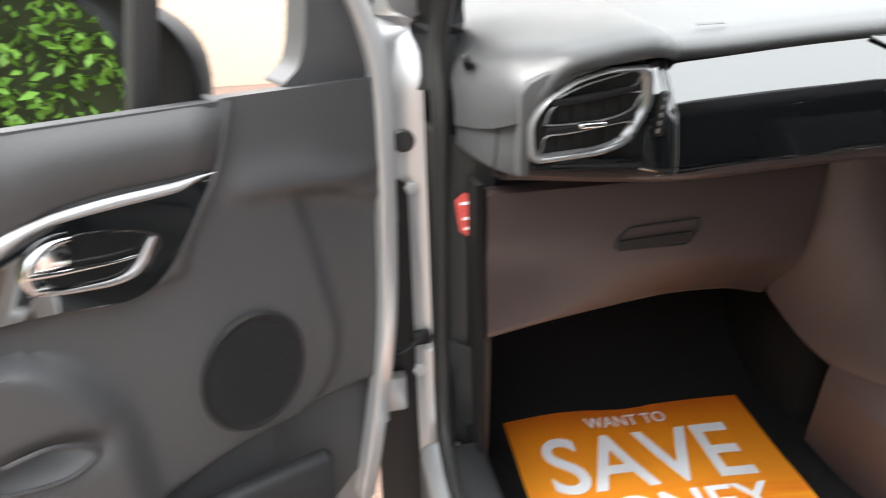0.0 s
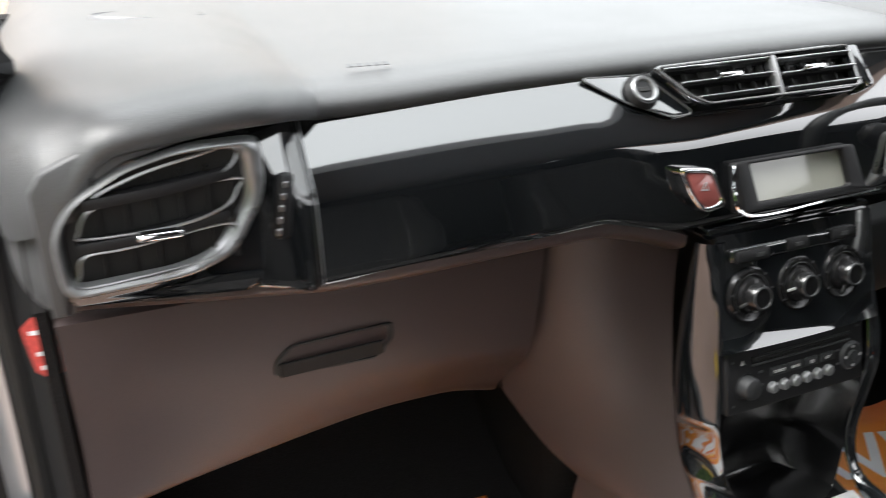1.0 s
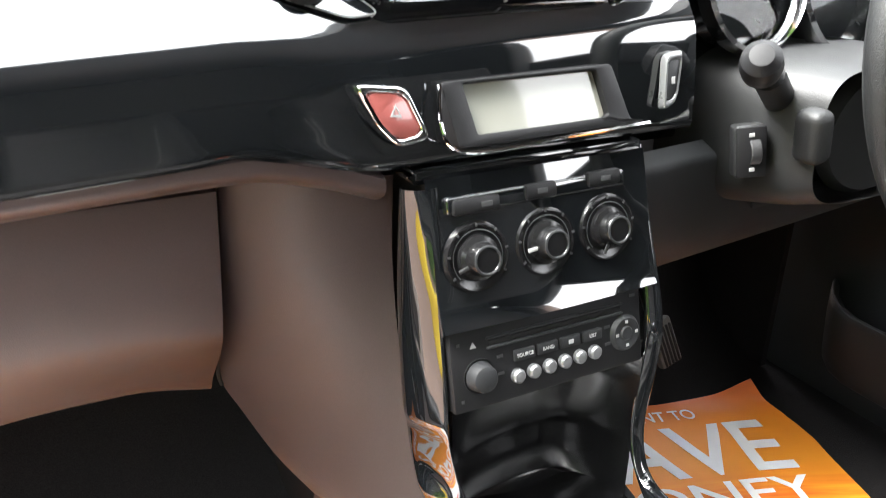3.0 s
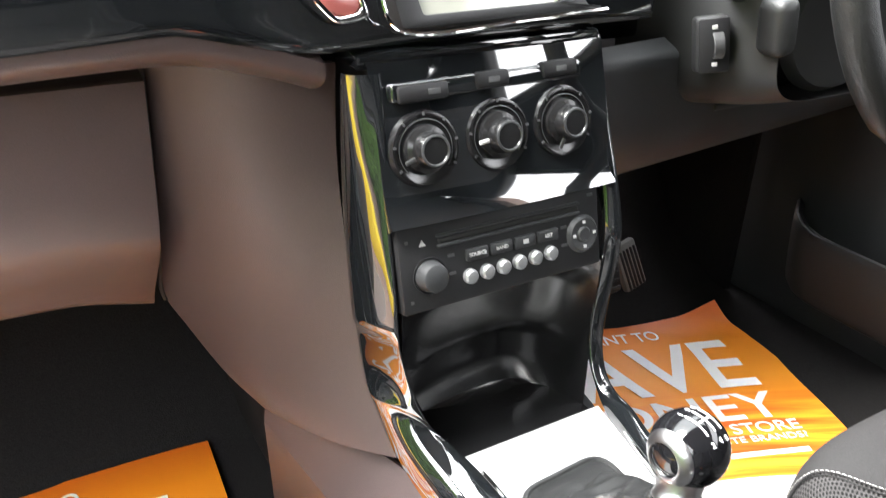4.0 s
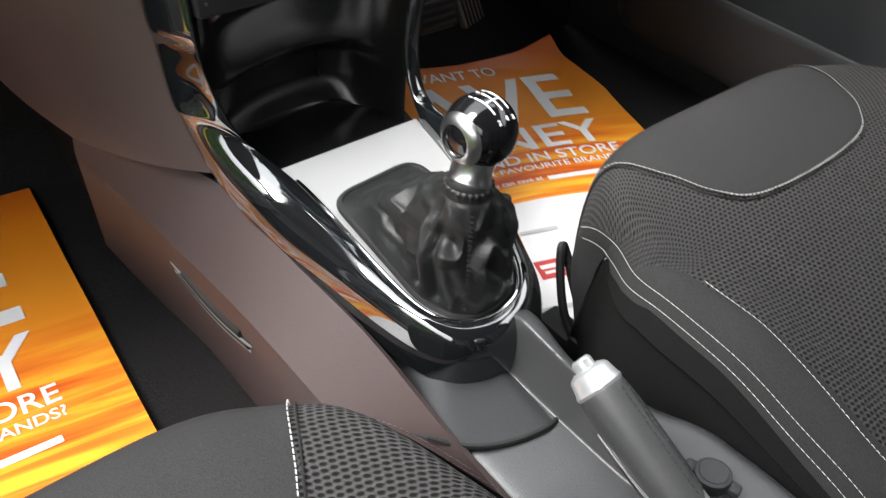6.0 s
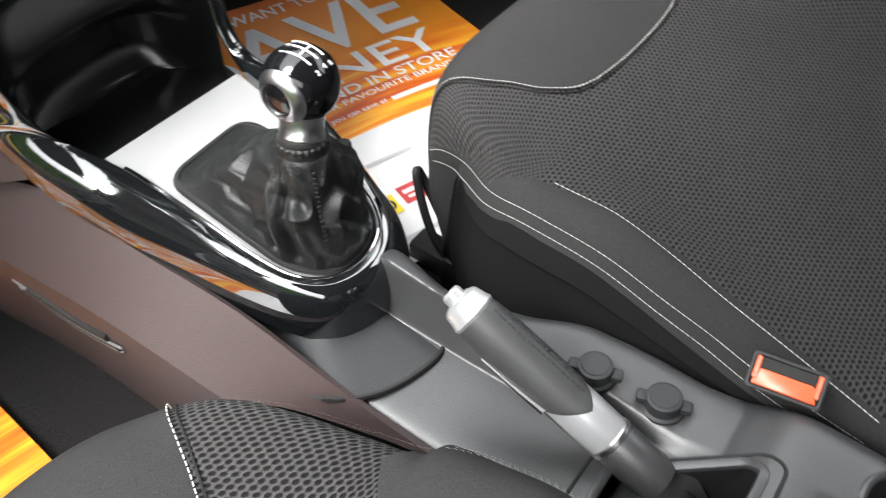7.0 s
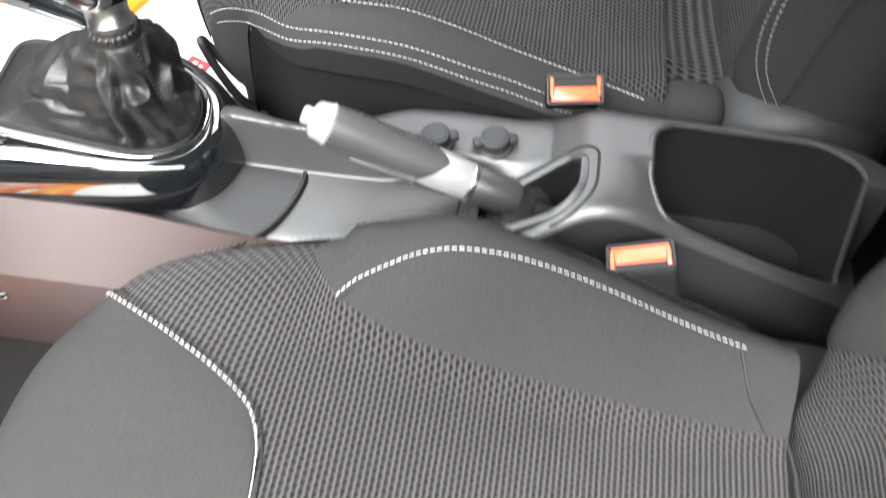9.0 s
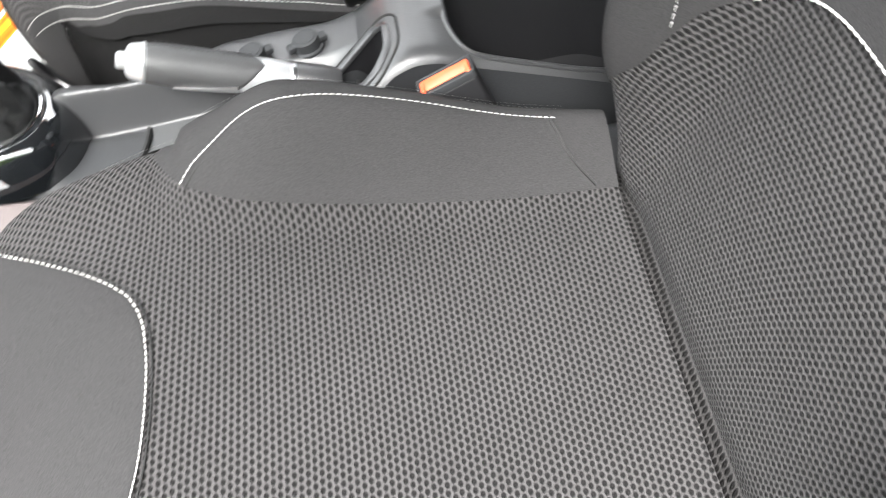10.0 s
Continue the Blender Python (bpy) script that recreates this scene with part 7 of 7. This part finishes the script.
part("thumbwheel", lathe([(0.012, -0.005), (0.013, -0.004), (0.013, 0.004), (0.012, 0.005)], 24, LS @ Matrix.Translation((0.003, 0, -0.004)) @ Matrix.Rotation(radians(90), 4, "Y")), GREYPL, sw)
for y in (0.016, -0.016):
    part("lamp_symbol", rbox((0.005, 0.0035, 0.0006), (0, 0, 0), 0.0002, 1, LS @ Matrix.Translation((0.0, y, 0.0022))), MARK, sw)
part("plinth", rbox((0.029, 0.049, 0.02), (0, 0, 0), 0.004, 3, LS @ Matrix.Translation((0.0, 0, -0.0105))), COLUMN, column)
stalk = part("stalk", joined(tube([(0.262, 0.012, 0.550), (0.236, -0.002, 0.565), (0.200, -0.018, 0.588)], 0.014, 16, 16), lathe([(0.0, 0.02), (0.010, 0.019), (0.0165, 0.012), (0.018, 0.0), (0.0165, -0.012), (0.012, -0.02)], 24, Matrix.Translation((0.180, -0.026, 0.600)) @ Matrix.Rotation(radians(-50), 4, "Y") @ Matrix.Rotation(radians(30), 4, "X"))), MATT, column, "black indicator stalk")
part("stalk_collar", lathe([(0.018, 0.0), (0.0205, 0.003), (0.0205, -0.006)], 24, Matrix.Translation((0.262, 0.012, 0.560)) @ Matrix.Rotation(radians(-60), 4, "Y") @ Matrix.Rotation(radians(30), 4, "X")), MATT, stalk)
part("adjuster", rbox((0.026, 0.030, 0.05), (0, 0, 0), 0.010, 4, Matrix.Translation((0.245, -0.040, 0.535)) @ Matrix.Rotation(radians(-8), 4, "Y")), COLUMN, column, "dark fingertip control")

pedals = thing("accelerator_pedal", (0.47, 0.31, 0.03), "ribbed grey accelerator pedal", "pedal")
PM2 = Matrix.Translation((0.467, 0.310, 0.084)) @ Matrix.Rotation(radians(-18), 4, "X") @ Matrix.Rotation(radians(-14), 4, "Y")
pp = part("pad", rbox((0.042, 0.014, 0.078), (0, 0, 0), 0.004, 2, PM2), PEDAL, pedals)
for k in range(5):
    part("rib", rbox((0.0035, 0.004, 0.066), (0, 0, 0), 0.001, 1, PM2 @ Matrix.Translation((-0.014 + 0.007 * k, -0.008, -0.004))), DARKPL, pp)
part("arm", tube([(0.47, 0.355, 0.12), (0.468, 0.40, 0.20), (0.46, 0.42, 0.32)], 0.009, 8, 14), MATT, pedals)
brakep = thing("brake_pedal", (0.372, 0.268, 0.08), "black ribbed brake pedal", "pedal")
bp2 = part("pad", rbox((0.07, 0.014, 0.05), (0, 0, 0), 0.008, 2, Matrix.Translation((0.372, 0.268, 0.103)) @ Matrix.Rotation(radians(-20), 4, "X")), MATT, brakep)
for k in range(4):
    part("rib", rbox((0.06, 0.004, 0.004), (0, 0, 0), 0.001, 1, Matrix.Translation((0.372, 0.268, 0.103)) @ Matrix.Rotation(radians(-20), 4, "X") @ Matrix.Translation((0, -0.008, -0.016 + 0.011 * k))), DARKPL, bp2)
part("arm", tube([(0.372, 0.28, 0.12), (0.372, 0.34, 0.20), (0.37, 0.40, 0.34)], 0.008, 8, 14), MATT, brakep)

ddoor = thing("driver_door", (0.70, -0.3, 0.0), "closed dark driver door trim with a long storage bin", "car door")
def ddoor_fn(u, v):
    y = 0.30 - 1.32 * u
    z = 0.02 + 0.66 * v
    x = 0.70 - 0.03 * bump2(y, z, -0.3, 0.42, 0.45, 0.10)
    return (x, y, z)
surface("door_trim", ddoor_fn, 50, 36, DARKPL, ddoor, "dark grained door trim", -0.03)
def bin_fn(u, v):
    y = 0.20 - 0.95 * u
    z, x = between([(0.0, (0.05, 0.690)), (0.15, (0.06, 0.655)), (0.85, (0.165, 0.640)), (0.95, (0.175, 0.645)), (1.0, (0.168, 0.66))], v)
    return (x + 0.05 * max(0, (0.06 - u) / 0.06) ** 2, y, z + 0.02 * max(0, (0.08 - u) / 0.08))
surface("storage_bin", bin_fn, 40, 24, DARKPL, ddoor, "dark grained storage bin front", 0.006)
def kickd_fn(u, v):
    return (0.67 + 0.03 * u, 0.28 + 0.32 * u, 0.0 + 0.4 * v)
surface("kick_panel", kickd_fn, 8, 8, CARPET, ddoor, "", 0.01)
part("window_sill", rbox((0.06, 1.3, 0.04), (0.71, -0.36, 0.69), 0.012, 3), PAD, ddoor)
part("far_pillar", rbox((0.04, 0.10, 0.45), (0, 0, 0), 0.015, 3, Matrix.Translation((0.71, 0.22, 0.80)) @ Matrix.Rotation(radians(35), 4, "X")), DARKPL, body)

# ---- printed paper floor mats ----
def paper_mat(name, tl, yaw, curl, kb, tall, label):
    """A printed sheet from its top left corner; kb: how far the sheet is pushed together along its length."""
    ob = thing(name, (tl[0], tl[1], 0.0), label, "paper mat", "paper floor mats")
    wide, split = 0.43, 0.43 * kb
    ca, sa = math.cos(radians(yaw)), math.sin(radians(yaw))

    def lift(a, b):
        z = 0.004 + 0.0015 * math.sin(a * 21 + b * 9) + 0.0012 * math.sin(b * 33)
        z += between([(0.55, 0.0), (0.8, 0.05), (1.0, 0.20)], (a / wide) * max(0.0, 1 - b / 0.13)) * curl
        z += 0.10 * max(0.0, tl[1] - 0.30 - b * 0.95) ** 1.3
        return z

    def at(a, b, up=0.0):
        k = a
        a -= between([(0.45, 0.0), (0.7, 0.012), (1.0, 0.048)], (k / wide) * max(0.0, 1 - b / 0.20)) * curl / 0.17
        return Vector((tl[0] + a * ca + b * sa, tl[1] + a * sa - b * ca, lift(k, b) + up))

    def half(nm, b0, b1, mat, wave):
        def fn(u, v):
            bow = 0.018 * math.sin(u * math.pi) * wave
            e0, e1 = b0 + (bow if b0 > 0 else 0), b1 + (bow if b0 == 0 else 0)
            return at(wide * u, e0 + (e1 - e0) * v)
        return surface(nm, fn, 60, 70, mat, ob, "", 0.0006, 60, lambda u, v: (u, v))
    top = half("printed_top", 0.0, split, ORANGE, -1)
    low = half("white_foot", split, tall, PAPER, -1)

    def words(text, a0, a1, b, cap, parent, mat=INK):
        cu = bpy.data.curves.new("lettering", "FONT")
        cu.body, cu.size = text, 1.0
        cu.offset = 0.012
        tmp = new("lettering", cu)
        me = bpy.data.meshes.new_from_object(tmp.evaluated_get(bpy.context.evaluated_depsgraph_get()))
        bpy.data.objects.remove(tmp)
        bpy.data.curves.remove(cu)
        bm = bmesh.new()
        bm.from_mesh(me)
        bpy.data.meshes.remove(me)
        bmesh.ops.triangulate(bm, faces=bm.faces[:])
        for _ in range(2):
            long = [e for e in bm.edges if e.calc_length() > 0.25]
            if long:
                bmesh.ops.subdivide_edges(bm, edges=long, cuts=1, use_grid_fill=False)
                bmesh.ops.triangulate(bm, faces=bm.faces[:])
        xs = [v.co.x for v in bm.verts]
        x0, x1 = min(xs), max(xs)
        for v in bm.verts:
            v.co = at(a0 + (v.co.x - x0) / (x1 - x0) * (a1 - a0), b - v.co.y / 0.73 * cap, 0.0012)
        part("lettering", bm, mat, parent)

    def bar(a0, a1, b, h, parent, mat):
        surface("print_bar", lambda u, v: at(a0 + (a1 - a0) * u, b + h * v, 0.0011), 8, 3, mat, parent)

    words("WANT TO", 0.138, 0.281, 0.053 * kb, 0.030 * kb, top)
    words("SAVE", 0.045, 0.371, 0.205 * kb, 0.138 * kb, top)
    words("MONEY", 0.045, 0.370, 0.290 * kb, 0.068 * kb, top)
    bar(0.045, 0.130, 0.300 * kb, 0.022 * kb, top, INK)
    words("AND IN STORE", 0.150, 0.372, 0.322 * kb, 0.023 * kb, top)
    bar(0.045, 0.085, 0.329 * kb, 0.011 * kb, top, INK)
    words("OF YOUR FAVOURITE BRANDS?", 0.095, 0.372, 0.341 * kb, 0.013 * kb, top)
    words("how much you can save at", 0.095, 0.235, 0.368 * kb, 0.009, top)
    bar(0.242, 0.360, 0.361 * kb, 0.008, top, INK)
    bar(0.13, 0.21, 0.475 * kb, 0.006, low, GREYINK)
    bar(0.154, 0.186, 0.540 * kb, 0.028, low, REDINK)
    bar(0.159, 0.181, 0.540 * kb + 0.007, 0.006, low, INK)
    bar(0.161, 0.179, 0.540 * kb + 0.017, 0.004, low, INK)
    bar(0.108, 0.146, 0.545 * kb, 0.030, low, YELLOWINK)
    words("100", 0.111, 0.143, 0.545 * kb + 0.022, 0.015, low, BLACKINK)
    bar(0.21, 0.29, 0.56 * kb, 0.016, low, GREYINK)
    bar(0.06, 0.20, tall - 0.035, 0.007, low, GREYINK)
    return ob


paper_mat("paper_floor_mat", (-0.630, 0.3355), -3.4, 0.0, 1.0, 0.60, "orange and white printed paper mat on the passenger floor")
paper_mat("paper_floor_mat", (0.208, 0.342), -19, 0.17, 0.82, 0.545, "orange and white printed paper mat with one curled corner")
